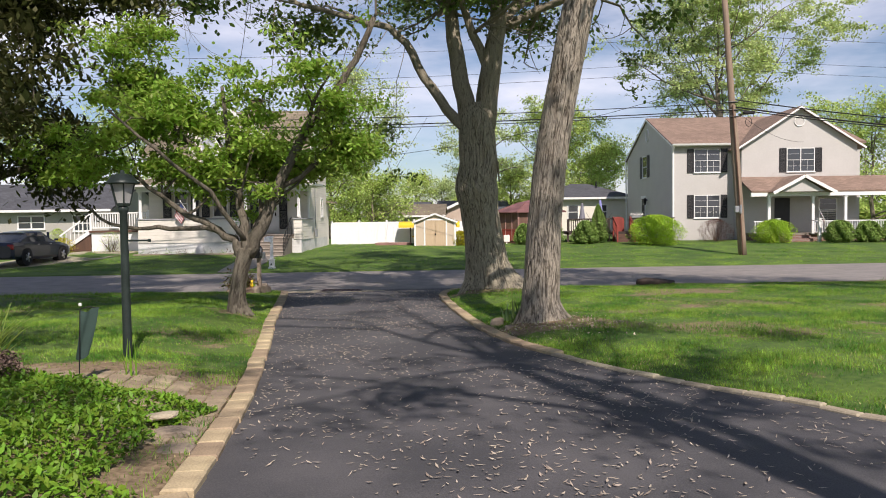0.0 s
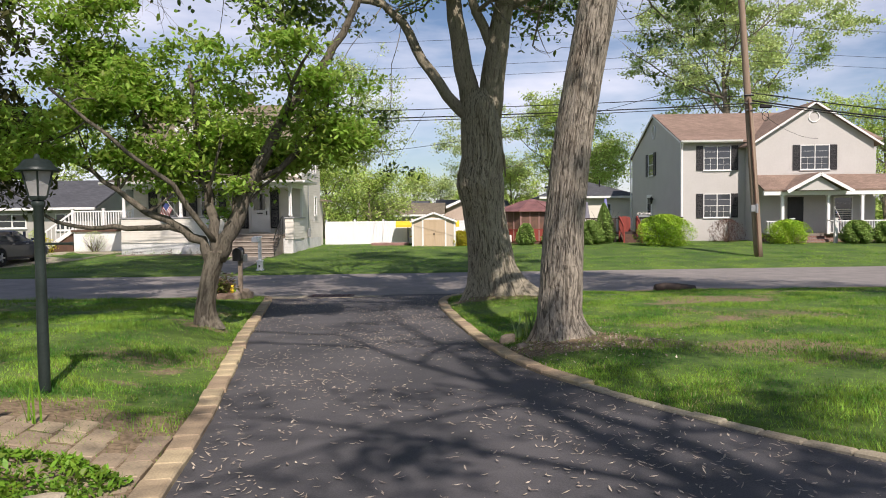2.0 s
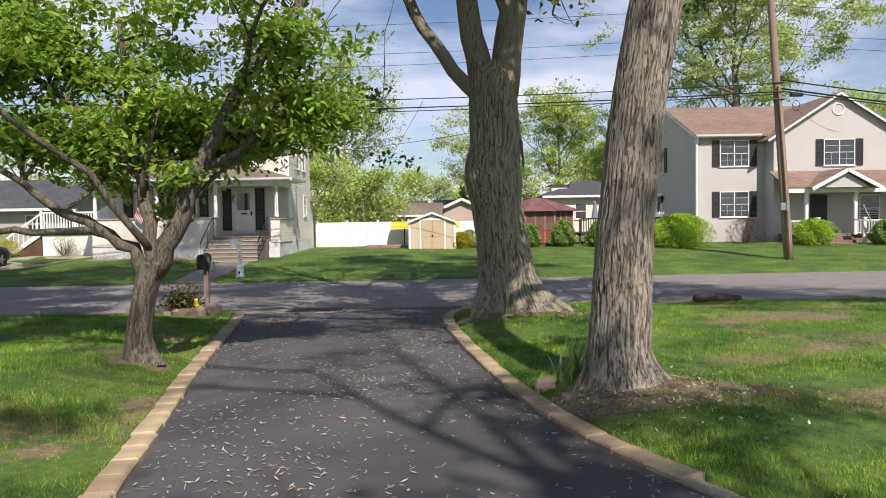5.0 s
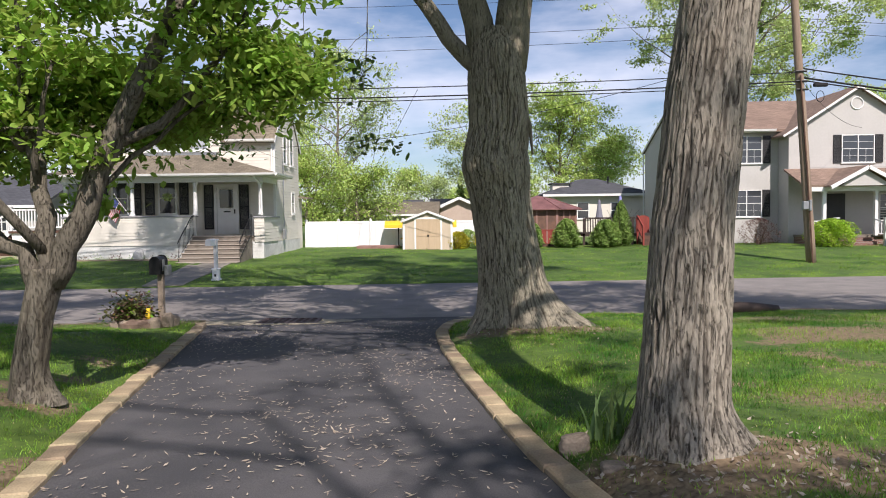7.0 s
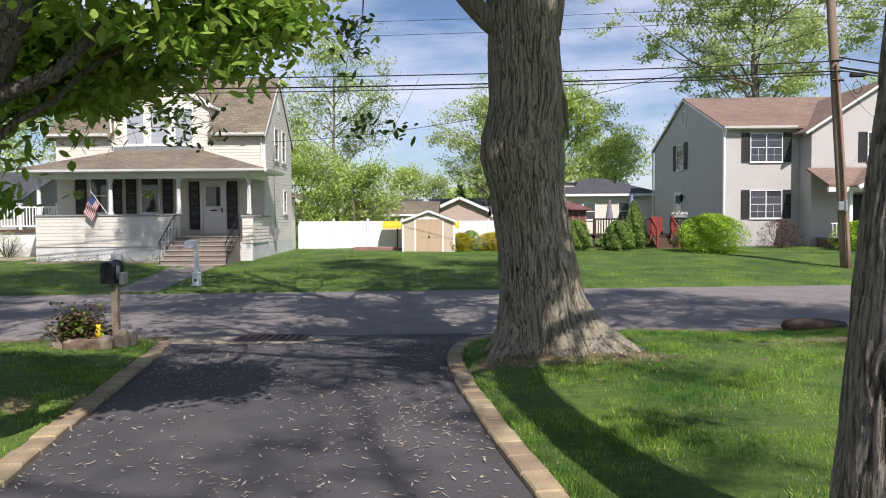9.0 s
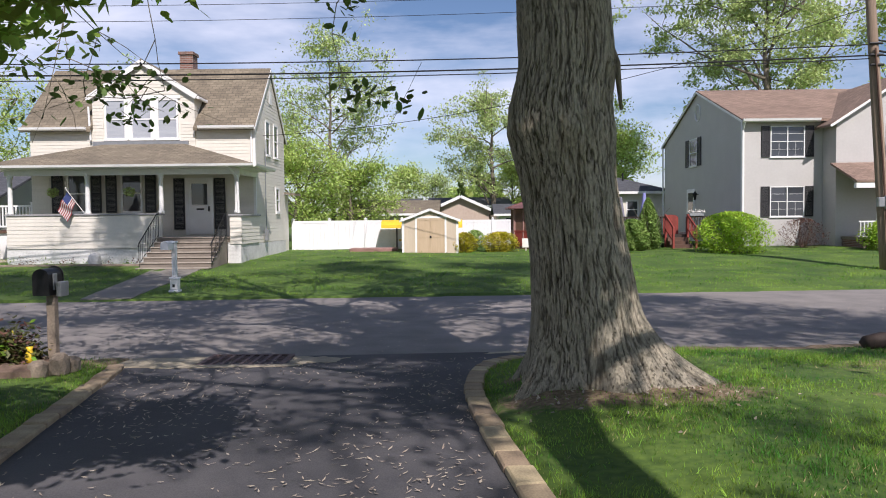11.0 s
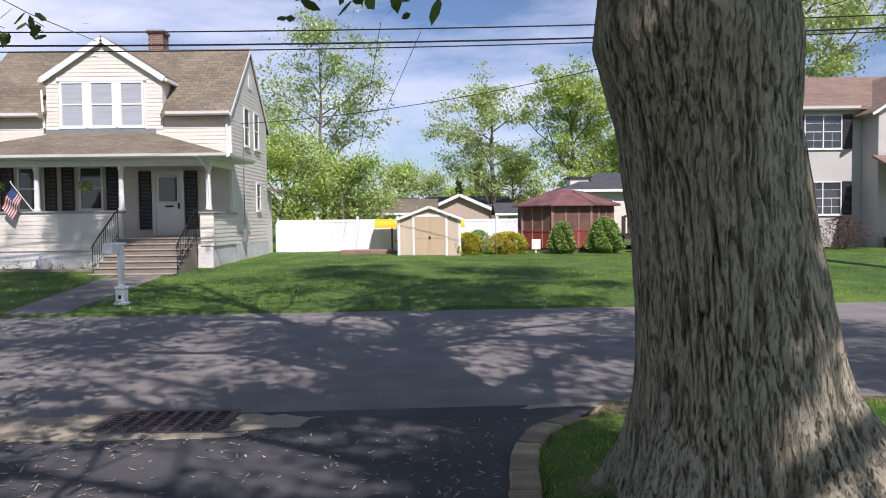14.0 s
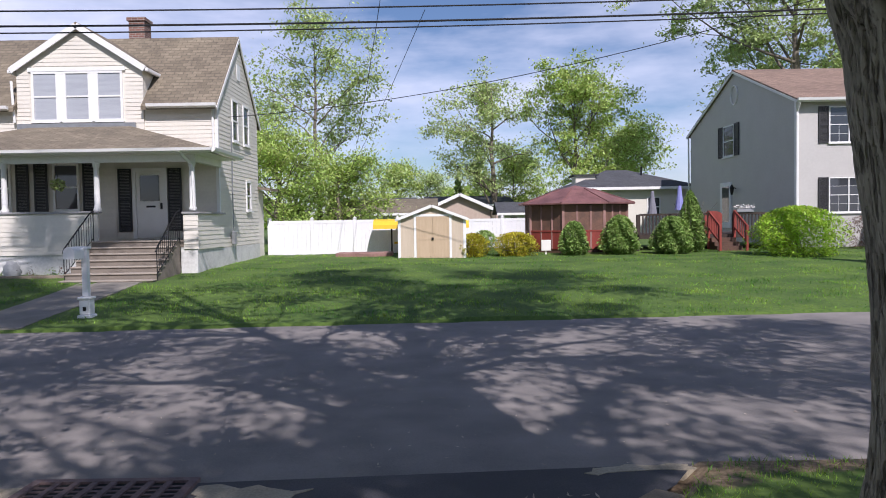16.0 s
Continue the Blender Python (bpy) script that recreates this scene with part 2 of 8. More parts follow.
LEAF_DARK = mat("leaf_dark", (0.13, 0.135, 0.045), (0.06, 0.065, 0.022), scale=1.0, fine=5.0, rough=0.5, bump=0, island_vary=0.35, translucent=0.3)
LEAF_FAR = mat("leaf_spring", (0.55, 0.66, 0.20), (0.38, 0.50, 0.12), scale=0.3, fine=1.5, rough=0.6, bump=0, island_vary=0.3, translucent=0.4)
LEAF_FAR2 = mat("leaf_pale", (0.56, 0.65, 0.28), (0.40, 0.50, 0.18), scale=0.3, fine=1.5, rough=0.6, bump=0, island_vary=0.3, translucent=0.4)
LEAF_CONIFER = mat("leaf_conifer", (0.33, 0.46, 0.12), (0.16, 0.26, 0.06), scale=1.0, fine=8.0, rough=0.6, bump=0, island_vary=0.3, translucent=0.15)
LEAF_LIME = mat("leaf_lime", (0.48, 0.65, 0.07), (0.27, 0.45, 0.035), scale=1.0, fine=8.0, rough=0.5, bump=0, island_vary=0.25, translucent=0.4)
LEAF_GOLD = mat("leaf_gold", (0.62, 0.52, 0.04), (0.36, 0.36, 0.03), scale=1.2, fine=8.0, rough=0.5, bump=0, island_vary=0.3, translucent=0.35)
LEAF_RUST = mat("leaf_rust", (0.17, 0.085, 0.06), (0.09, 0.05, 0.04), scale=1.2, fine=8.0, rough=0.6, bump=0, island_vary=0.3, translucent=0.25)
LEAF_COVER = mat("leaf_groundcover", (0.22, 0.38, 0.035), (0.09, 0.20, 0.02), scale=2.0, fine=12.0, rough=0.45, bump=0, island_vary=0.35, translucent=0.35)
LEAF_STRAP = mat("leaf_strap", (0.42, 0.52, 0.13), (0.24, 0.34, 0.07), scale=3.0, fine=12.0, rough=0.5, bump=0, island_vary=0.2, translucent=0.4)
LEAF_IRIS = mat("leaf_iris", (0.17, 0.26, 0.09), (0.10, 0.17, 0.05), scale=3.0, fine=12.0, rough=0.5, bump=0, island_vary=0.2, translucent=0.3)
TWIG_DRY = mat("twig_dry", (0.21, 0.145, 0.11), (0.11, 0.075, 0.06), scale=4.0, fine=30.0, rough=0.9, bump=0, island_vary=0.3)
CREAM = mat("siding_cream", (0.70, 0.665, 0.585), (0.63, 0.60, 0.525), scale=1.2, fine=12.0, rough=0.55, bump=0.06, random_vary=0.03)
GREIGE = mat("siding_greige", (0.495, 0.48, 0.455), (0.45, 0.435, 0.412), scale=1.0, fine=10.0, rough=0.55, bump=0.06)
WHITE = mat("white_paint", (0.80, 0.80, 0.78), (0.71, 0.71, 0.69), scale=2.0, fine=30.0, rough=0.5, bump=0.05)
VINYL = mat("white_vinyl", (0.82, 0.82, 0.82), (0.74, 0.74, 0.745), scale=1.0, fine=12.0, rough=0.4, bump=0.03)
FOUND = mat("painted_block", (0.70, 0.70, 0.68), (0.5, 0.5, 0.48), scale=2.2, fine=14.0, rough=0.85, bump=0.4)
SHUTTER = mat("shutter_dark", (0.035, 0.034, 0.036), (0.022, 0.022, 0.024), scale=3.0, fine=30.0, rough=0.5)
IRON = mat("black_iron", (0.022, 0.022, 0.023), (0.012, 0.012, 0.013), scale=6.0, fine=60.0, rough=0.45, metal=0.3)
GLASS = glass_mat("window_glass", (0.045, 0.05, 0.058))
BLIND = mat("window_blind", (0.42, 0.44, 0.47), (0.33, 0.35, 0.38), scale=1.0, fine=25.0, rough=0.25, stretch=(1, 1, 8), bump=0.05, specular=0.7)
ROOF_TAN = shingle_mat("shingle_tan", (0.255, 0.215, 0.152), (0.15, 0.125, 0.092))
ROOF_RUST = shingle_mat("shingle_rust", (0.30, 0.21, 0.16), (0.215, 0.15, 0.115))
ROOF_GREY = shingle_mat("shingle_grey", (0.095, 0.098, 0.11), (0.065, 0.068, 0.076))
ROOF_RED = mat("roof_red_metal", (0.26, 0.125, 0.115), (0.11, 0.05, 0.046), scale=2.0, fine=20.0, rough=0.5)
BRICK_RED = brick_mat("chimney_brick", (0.22, 0.10, 0.075), (0.14, 0.07, 0.055), (0.3, 0.27, 0.24))
RED_WOOD = mat("red_stained_wood", (0.30, 0.055, 0.038), (0.19, 0.035, 0.026), scale=4.0, fine=40.0, rough=0.65, stretch=(1, 1, 0.2))
BROWN_WOOD = mat("brown_wood", (0.13, 0.07, 0.045), (0.075, 0.042, 0.03), scale=4.0, fine=40.0, rough=0.7, stretch=(1, 1, 0.2))
DARK_WOOD = mat("dark_deck_wood", (0.055, 0.038, 0.030), (0.03, 0.022, 0.018), scale=4.0, fine=40.0, rough=0.75, stretch=(1, 1, 0.2))
# paler than STEP, to paint the sunlit tread tops
TREAD_LIT = mat("tread_lit", (0.38, 0.335, 0.275), (0.28, 0.24, 0.2), scale=3.0, fine=40.0, rough=0.9, bump=0.3)
SCREEN = mat("dark_screen", (0.19, 0.10, 0.065), (0.09, 0.055, 0.042), scale=3.0, fine=60.0, rough=0.7)
POLE_WOOD = mat("weathered_pole", (0.32, 0.24, 0.175), (0.18, 0.13, 0.095), scale=2.0, fine=22.0, rough=0.9, stretch=(3, 3, 0.12), bump=0.5)
SHED_TAN = mat("shed_panel", (0.56, 0.47, 0.36), (0.48, 0.40, 0.30), scale=2.0, fine=25.0, rough=0.75, stretch=(6, 6, 0.4))
SHED_DOOR = mat("shed_door", (0.52, 0.40, 0.27), (0.45, 0.34, 0.22), scale=2.0, fine=25.0, rough=0.7, stretch=(6, 6, 0.4))
YELLOW = mat("yellow_plastic", (0.75, 0.52, 0.03), (0.65, 0.44, 0.03), scale=4.0, fine=30.0, rough=0.4, bump=0.02)
LAMP_GREEN = mat("lamp_paint", (0.032, 0.045, 0.040), (0.018, 0.026, 0.023), scale=5.0, fine=50.0, rough=0.4, metal=0.2)
FROST = mat("frosted_glass", (0.62, 0.62, 0.60), (0.5, 0.5, 0.49), scale=4.0, fine=30.0, rough=0.25, bump=0.02, translucent=0.4)
FLAG_GREEN = mat("flag_cloth", (0.04, 0.075, 0.062), (0.026, 0.05, 0.042), scale=6.0, fine=120.0, rough=0.85)
STONE = mat("field_stone", (0.31, 0.25, 0.19), (0.17, 0.14, 0.11), scale=5.0, fine=40.0, rough=0.9, bump=0.5)
RUST = mat("rusty_iron", (0.24, 0.175, 0.165), (0.13, 0.09, 0.088), scale=9.0, fine=70.0, rough=0.85, metal=0.3, bump=0.4)
PIT_SHADE = mat("drain_shadow", (0.02, 0.02, 0.02), (0.012, 0.012, 0.012), rough=0.95)
CAR_PAINT = mat("car_paint", (0.012, 0.017, 0.032), (0.008, 0.012, 0.022), scale=1.0, fine=8.0, rough=0.3, bump=0, coat=0.35, specular=0.35)
RUBBER = mat("tyre_rubber", (0.02, 0.02, 0.021), (0.013, 0.013, 0.014), scale=6.0, fine=60.0, rough=0.85)
ALLOY = mat("alloy_rim", (0.5, 0.5, 0.52), (0.4, 0.4, 0.42), scale=6.0, fine=40.0, rough=0.3, metal=0.9, bump=0)
LAMP_RED = mat("tail_lamp", (0.35, 0.02, 0.02), (0.25, 0.015, 0.015), rough=0.2, bump=0)
FADED_RED = mat("faded_red_wood", (0.34, 0.2, 0.17), (0.22, 0.12, 0.1), scale=4.0, fine=40.0, rough=0.7, stretch=(1, 1, 0.2))
WALK = mat("walk_concrete", (0.29, 0.265, 0.225), (0.19, 0.175, 0.15), scale=2.0, fine=40.0, rough=0.92, bump=0.3)
FLAG_RED = mat("flag_red", (0.30, 0.05, 0.055), (0.24, 0.04, 0.045), rough=0.8, bump=0)
FLAG_WHITE = mat("flag_white", (0.58, 0.56, 0.55), (0.48, 0.46, 0.45), rough=0.8, bump=0)
FLAG_BLUE = mat("flag_blue", (0.04, 0.06, 0.18), (0.03, 0.045, 0.14), rough=0.8, bump=0)
LILAC = mat("umbrella_lilac", (0.25, 0.26, 0.52), (0.18, 0.19, 0.42), rough=0.85, scale=3.0)
SLATE = mat("umbrella_grey", (0.23, 0.23, 0.26), (0.16, 0.16, 0.19), rough=0.85, scale=3.0)
GREY_PAINT = mat("grey_paint", (0.33, 0.33, 0.335), (0.25, 0.25, 0.255), scale=2.0, fine=25.0, rough=0.6, bump=0.05)
STRAW = mat("dead_grass", (0.50, 0.43, 0.22), (0.30, 0.25, 0.12), scale=2.0, fine=9.0, rough=0.8, bump=0, island_vary=0.3)
GREY_SIDING = mat("ranch_siding", (0.42, 0.41, 0.37), (0.35, 0.34, 0.31), scale=1.0, fine=12.0, rough=0.6)
PINK_SIDING = mat("far_siding", (0.50, 0.40, 0.33), (0.42, 0.33, 0.27), scale=1.0, fine=6.0, rough=0.7)
PETAL = mat("petal_white", (0.8, 0.78, 0.74), (0.7, 0.67, 0.62), rough=0.7, bump=0, island_vary=0.1)
STEEL = mat("grey_steel", (0.35, 0.36, 0.37), (0.26, 0.27, 0.28), rough=0.5, metal=0.6)


# ---------- builders ----------
class Shape:
    """Collects faces of one mesh."""

    def __init__(self):
        self.v, self.f, self.tone = [], [], []

    def face(self, pts, uv=None):
        k = len(self.v)
        self.v.extend(tuple(p) for p in pts)
        self.f.append(tuple(range(k, k + len(pts))))

    def box(self, x0, x1, y0, y1, z0, z1, bevel=0.0):
        if bevel:
            bm = bmesh.new()
            bmesh.ops.create_cube(bm, size=1.0)
            for q in bm.verts:
                q.co = ((x0 + x1) / 2 + q.co.x * (x1 - x0), (y0 + y1) / 2 + q.co.y * (y1 - y0), (z0 + z1) / 2 + q.co.z * (z1 - z0))
            bmesh.ops.bevel(bm, geom=bm.edges[:], offset=bevel, segments=1, affect="EDGES")
            self.add_bm(bm)
            return self
        k = len(self.v)
        self.v.extend([(x0, y0, z0), (x1, y0, z0), (x1, y1, z0), (x0, y1, z0), (x0, y0, z1), (x1, y0, z1), (x1, y1, z1), (x0, y1, z1)])
        for q in ((0, 3, 2, 1), (4, 5, 6, 7), (0, 1, 5, 4), (1, 2, 6, 5), (2, 3, 7, 6), (3, 0, 4, 7)):
            self.f.append(tuple(k + i for i in q))
        return self

    def add_bm(self, bm):
        bm.verts.index_update()
        k = len(self.v)
        self.v.extend(tuple(q.co) for q in bm.verts)
        self.f.extend(tuple(k + q.index for q in fc.verts) for fc in bm.faces)
        bm.free()

    def prism(self, outline, axis, a, b):
        """An outline in the two other axes, pushed from a to b along axis (0, 1 or 2)."""
        n, k = len(outline), len(self.v)
        for s in (a, b):
            for p, q in outline:
                self.v.append(((s, p, q), (p, s, q), (p, q, s))[axis])
        self.f.append(tuple(range(k, k + n)))
        self.f.append(tuple(reversed(range(k + n, k + 2 * n))))
        for i in range(n):
            j = (i + 1) % n
            self.f.append((k + i, k + n + i, k + n + j, k + j))
        return self

    def tube(self, pts, radii, sides=8, rough=0.0, seed=0):
        """A round limb along points, closed at both ends."""
        pts = [Vector(p) for p in pts]
        if not isinstance(radii, (list, tuple)):
            radii = [radii] * len(pts)
        k, n = len(self.v), len(pts)
        side = None
        for i, p in enumerate(pts):
            d = (pts[min(i + 1, n - 1)] - pts[max(i - 1, 0)]).normalized()
            if side is None:
                side = d.orthogonal().normalized()
            side = (side - d * side.dot(d)).normalized()
            up = d.cross(side)
            for s in range(sides):
                a = 2 * math.pi * s / sides
                r = radii[i]
                if rough:
                    r *= 1 + rough * noise.noise((math.cos(a) * 1.7 + seed, math.sin(a) * 1.7, i * 0.35))
                self.v.append(tuple(p + side * (math.cos(a) * r) + up * (math.sin(a) * r)))
        for i in range(n - 1):
            for s in range(sides):
                t = (s + 1) % sides
                self.f.append((k + i * sides + s, k + i * sides + t, k + (i + 1) * sides + t, k + (i + 1) * sides + s))
        self.f.append(tuple(reversed(range(k, k + sides))))
        self.f.append(tuple(range(k + (n - 1) * sides, k + n * sides)))
        return self

    def lathe(self, cx, cy, profile, sides=16):
        k, n = len(self.v), len(profile)
        for r, z in profile:
            for s in range(sides):
                a = 2 * math.pi * s / sides
                self.v.append((cx + r * math.cos(a), cy + r * math.sin(a), z))
        for i in range(n - 1):
            for s in range(sides):
                t = (s + 1) % sides
                self.f.append((k + i * sides + s, k + i * sides + t, k + (i + 1) * sides + t, k + (i + 1) * sides + s))
        self.f.append(tuple(reversed(range(k, k + sides))))
        self.f.append(tuple(range(k + (n - 1) * sides, k + n * sides)))
        return self


def part(name, shape, material, parent=None, label="", smooth=False, planar_uv=False):
    """One mesh object, under a thing or a part, or at top level."""
    me = bpy.data.meshes.new(name)
    me.from_pydata(shape.v, [], shape.f)
    me.materials.append(material)
    if smooth:
        me.polygons.foreach_set("use_smooth", [True] * len(me.polygons))
    if planar_uv:
        uv = me.uv_layers.new(name="UVMap")
        for p in me.polygons:
            nrm = p.normal
            u = Vector((0, 0, 1)).cross(nrm)
            u = u.normalized() if u.length > 1e-3 else Vector((1, 0, 0))
            w = nrm.cross(u)
            for li in p.loop_indices:
                co = me.vertices[me.loops[li].vertex_index].co
                uv.data[li].uv = (co.dot(u), co.dot(w))
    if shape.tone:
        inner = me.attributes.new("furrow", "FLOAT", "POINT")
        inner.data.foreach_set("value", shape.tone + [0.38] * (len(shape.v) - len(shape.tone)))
    me.validate()
    ob = new(name, me)
    if parent is not None:
        ob.parent = parent
        ob.matrix_parent_inverse = Matrix.Translation(-parent.location)
    if label:
        ob["label"] = label
    return ob


def thing(name, at, label, category, group="", kind=""):
    ob = new(name)
    ob.location = at
    ob.empty_display_size = 0.1
    return tagged(ob, label, category, group, kind)


def card_mesh(name, verts, faces_per, material, parent=None):
    """Many small loose faces from arrays: verts (n, k, 3), each row one face of k corners."""
    n, k, _ = verts.shape
    me = bpy.data.meshes.new(name)
    me.vertices.add(n * k)
    me.vertices.foreach_set("co", verts.reshape(-1).astype(np.float32))
    me.loops.add(n * k)
    me.loops.foreach_set("vertex_index", np.arange(n * k, dtype=np.int32))
    me.polygons.add(n)
    me.polygons.foreach_set("loop_start", np.arange(n, dtype=np.int32) * k)
    me.update(calc_edges=True)
    me.materials.append(material)
    ob = new(name, me)
    if parent is not None:
        ob.parent = parent
        ob.matrix_parent_inverse = Matrix.Translation(-parent.location)
    return ob


def leaf_cards(rng, centres, size, droop=0.3, width=0.55, oval=False):
    """Pointed leaves folded along the middle, one each centre, turned at random."""
    n = len(centres)
    a = rng.uniform(0, 2 * np.pi, n)
    pitch = rng.normal(-droop, 0.5, n)
    d = np.stack([np.cos(a) * np.cos(pitch), np.sin(a) * np.cos(pitch), np.sin(pitch)], 1)
    s = np.stack([-np.sin(a), np.cos(a), rng.normal(0, 0.5, n)], 1)
    s /= np.linalg.norm(s, axis=1, keepdims=True)
    ln = (size * rng.uniform(0.6, 1.3, n))[:, None]
    c = np.asarray(centres)
    bend = np.zeros_like(c)
    bend[:, 2] = -0.12
    if oval:
        rim = [c - d * ln * 0.5]
        for along, out, sag in ((-0.22, 0.42, 0.6), (0.18, 0.44, 1.3)):
            rim.append(c + d * ln * along + s * ln * width * out + bend * ln * sag)
        rim.append(c + d * ln * 0.56 + bend * ln * 2.2)
        for along, out, sag in ((0.18, 0.44, 1.3), (-0.22, 0.42, 0.6)):
            rim.append(c + d * ln * along - s * ln * width * out + bend * ln * sag)
        return np.stack(rim, 1)
    p0 = c - d * ln * 0.5
    p1 = c + s * ln * width * 0.5 + bend * ln
    p2 = c + d * ln * 0.5 + bend * ln * 2
    p3 = c - s * ln * width * 0.5 + bend * ln
    return np.stack([p0, p1, p2, p3], 1)


# ---------- lie of the land ----------
LINE_V = (-60, 0, 8.4, 14, 17.5, 20, 21.3, 25.5, 29.6, 30.6, 34.3, 38.5, 50, 600)
LINE_Z = (1.5, 0, -0.27, -0.37, -0.43, -0.5, -0.57, -0.58, -0.58, -0.53, -0.40, -0.20, -0.1, -0.1)
ROAD_NEAR, ROAD_FAR, SKEW = 21.55, 29.35, 0.07
LEFT_EDGE = [(-1.2, -12), (-1.3, 2.0), (-1.62, 4.33), (-1.8, 5.5), (-2.15, 7.5), (-2.95, 11.2), (-3.47, 13.5), (-4.05, 16.4), (-4.72, 19.6), (-5.0, 20.6)]
RIGHT_EDGE = [(9.5, 2.4), (6.2, 3.9), (4.5, 4.95), (3.36, 6.0), (2.93, 6.7), (2.38, 7.35), (1.75, 8.33), (1.2, 9.3), (0.68, 10.4), (0.33, 11.6), (0.08, 12.8), (-0.19, 14.5),
              (-0.5, 16.8), (-0.63, 18.4), (-0.6, 19.4), (-0.38, 20.4), (0.25, 21.25)]


def smoothstep(a, b, x):
    t = np.clip((x - a) / (b - a), 0, 1)
    return t * t * (3 - 2 * t)


def base_z(x, y):
    v = np.asarray(y) - SKEW * np.clip(x, -60, 60)
    return np.interp(v, LINE_V, LINE_Z)


def round_line(pts, per=8):
    """A smooth line through points."""
    out, p = [], [Vector((*q, 0)) for q in pts]
    for i in range(len(p) - 1):
        a, b, c, d = p[max(i - 1, 0)], p[i], p[i + 1], p[min(i + 2, len(p) - 1)]
        for k in range(per):
            t = k / per
            q = 0.5 * (2 * b + (c - a) * t + (2 * a - 5 * b + 4 * c - d) * t * t + (3 * b - 3 * c + d - a) * t ** 3)
            out.append((q.x, q.y))
    return out + [tuple(pts[-1])]


LEFT_LINE, RIGHT_LINE = round_line(LEFT_EDGE), round_line(RIGHT_EDGE)


def left_x(y):
    return np.interp(y, [p[1] for p in LEFT_LINE], [p[0] for p in LEFT_LINE])


def right_x(y):
    ys, xs = [p[1] for p in RIGHT_LINE], [p[0] for p in RIGHT_LINE]
    return np.where(np.asarray(y) < ys[0], 30.0, np.interp(y, ys, xs))


def off_drive(x, y):
    """Metres outside the driveway's sides (negative on it)."""
    return np.maximum(left_x(y) - x, x - right_x(y))


def paved(x, y):
    v = np.asarray(y) - SKEW * np.clip(x, -60, 60)
    on_road = (v > ROAD_NEAR) & (v < ROAD_FAR)
    return on_road | ((off_drive(x, y) < -0.02) & (v <= ROAD_NEAR) & (y > -11))


TREE_A, TREE_B, TREE_C = (1.22, 11.9), (0.52, 18.5), (-4.2, 13.5)


def edge_width(x, y):
    """How wide the edging is: narrow along the first curve of the lawn."""
    return np.where((np.asarray(x) > 0.5) & (np.asarray(y) < 9.4), 0.11, 0.2)


def land_z(x, y):
    """Height of the soil: lawns lie a little above the paving."""
    x, y = np.asarray(x, float), np.asarray(y, float)
    v = y - SKEW * np.clip(x, -60, 60)
    o = np.maximum(off_drive(x, y), 0)
    rise = np.where(x < 0, 0.17, 0.09) * smoothstep(0.35, 1.8, o) * (1 - smoothstep(17.5, 21, v))
    near = 0.03 + rise
    for (tx, ty), h, r in ((TREE_A, 0.13, 1.1), (TREE_B, 0.16, 1.2), (TREE_C, 0.12, 0.9)):
        near = near + h * np.exp(-((x - tx) ** 2 + (y - ty) ** 2) / (r * r)) * smoothstep(0.3, 0.7, o)
    far = 0.04 + 0.0 * x
    z = base_z(x, y) + np.where(v < 25, near, far)
    z = z + 0.02 * np.sin(x * 1.3 + y * 0.7) * np.sin(y * 0.9 - x * 0.4) * smoothstep(0.4, 1.0, o + 9.0 * (v > 25))
    cut = paved(x, y) | ((off_drive(x, y) < edge_width(x, y)) & (v <= ROAD_NEAR) & (y > -11))
    return np.where(cut, base_z(x, y) - 0.07, z)


def bare(x, y):
    """Where the turf is thin: 0 green, 1 soil."""
    x, y = np.asarray(x, float), np.asarray(y, float)
    v = y - SKEW * x
    w = np.zeros_like(x)
    for cx, cy, rx, ry, k in ((2.0, 11.45, 0.8, 0.4, 0.85), (1.25, 11.55, 0.75, 0.5, 0.95), (0.9, 18.0, 1.15, 0.6, 0.85), (-4.2, 13.5, 0.45, 0.35, 0.6), (3.9, 11.2, 1.2, 0.7, 0.42), (3.1, 13.5, 0.9, 0.6, 0.35),
                              (5.6, 14.6, 1.6, 0.9, 0.3), (6.4, 19.6, 3.0, 1.0, 0.42), (-2.55, 6.9, 0.65, 1.3, 1.0), (-3.6, 7.75, 1.9, 0.42, 0.95), (-3.4, 5.0, 2.2, 2.2, 0.9),
                              (-5.9, 20.6, 1.1, 0.5, 0.6), (-4.0, 10.8, 1.2, 0.7, 0.3), (0.35, 21.2, 0.5, 0.2, 0.45)):
        w = np.maximum(w, k * np.exp(-(((x - cx) / rx) ** 2 + ((y - cy) / ry) ** 2) ** 1.5))
    thin = np.zeros_like(x)
    for k in range(9):
        a, f = 2.4 * k + 0.5, 0.7 * 1.38 ** k
        thin = thin + np.sin(f * (x * math.cos(a) + y * math.sin(a)) + 1.9 * k + np.sin(f * 0.6 * (y * math.cos(a) - x * math.sin(a)) + k)) / (1 + 0.18 * k)
    w = np.maximum(w, 0.24 * np.clip(thin - 0.9, 0, 2.2) * (v < 21.5) * (v > 4))
    w = np.maximum(w, 0.55 * (1 - smoothstep(0.0, 0.4, np.abs(v - ROAD_NEAR + 0.1))) * (np.abs(x) < 40))
    return w


def grid_axis(lo, a, b, hi, fine):
    out = list(np.arange(a, b, fine))
    s, p = fine, a
    left = []
    while p > lo:
        s *= 1.35
        p -= s
        left.append(p)
    s, p = fine, b
    right = [b]
    while p < hi:
        s *= 1.35
        p += s
        right.append(p)
    return np.array(left[::-1] + out + right)


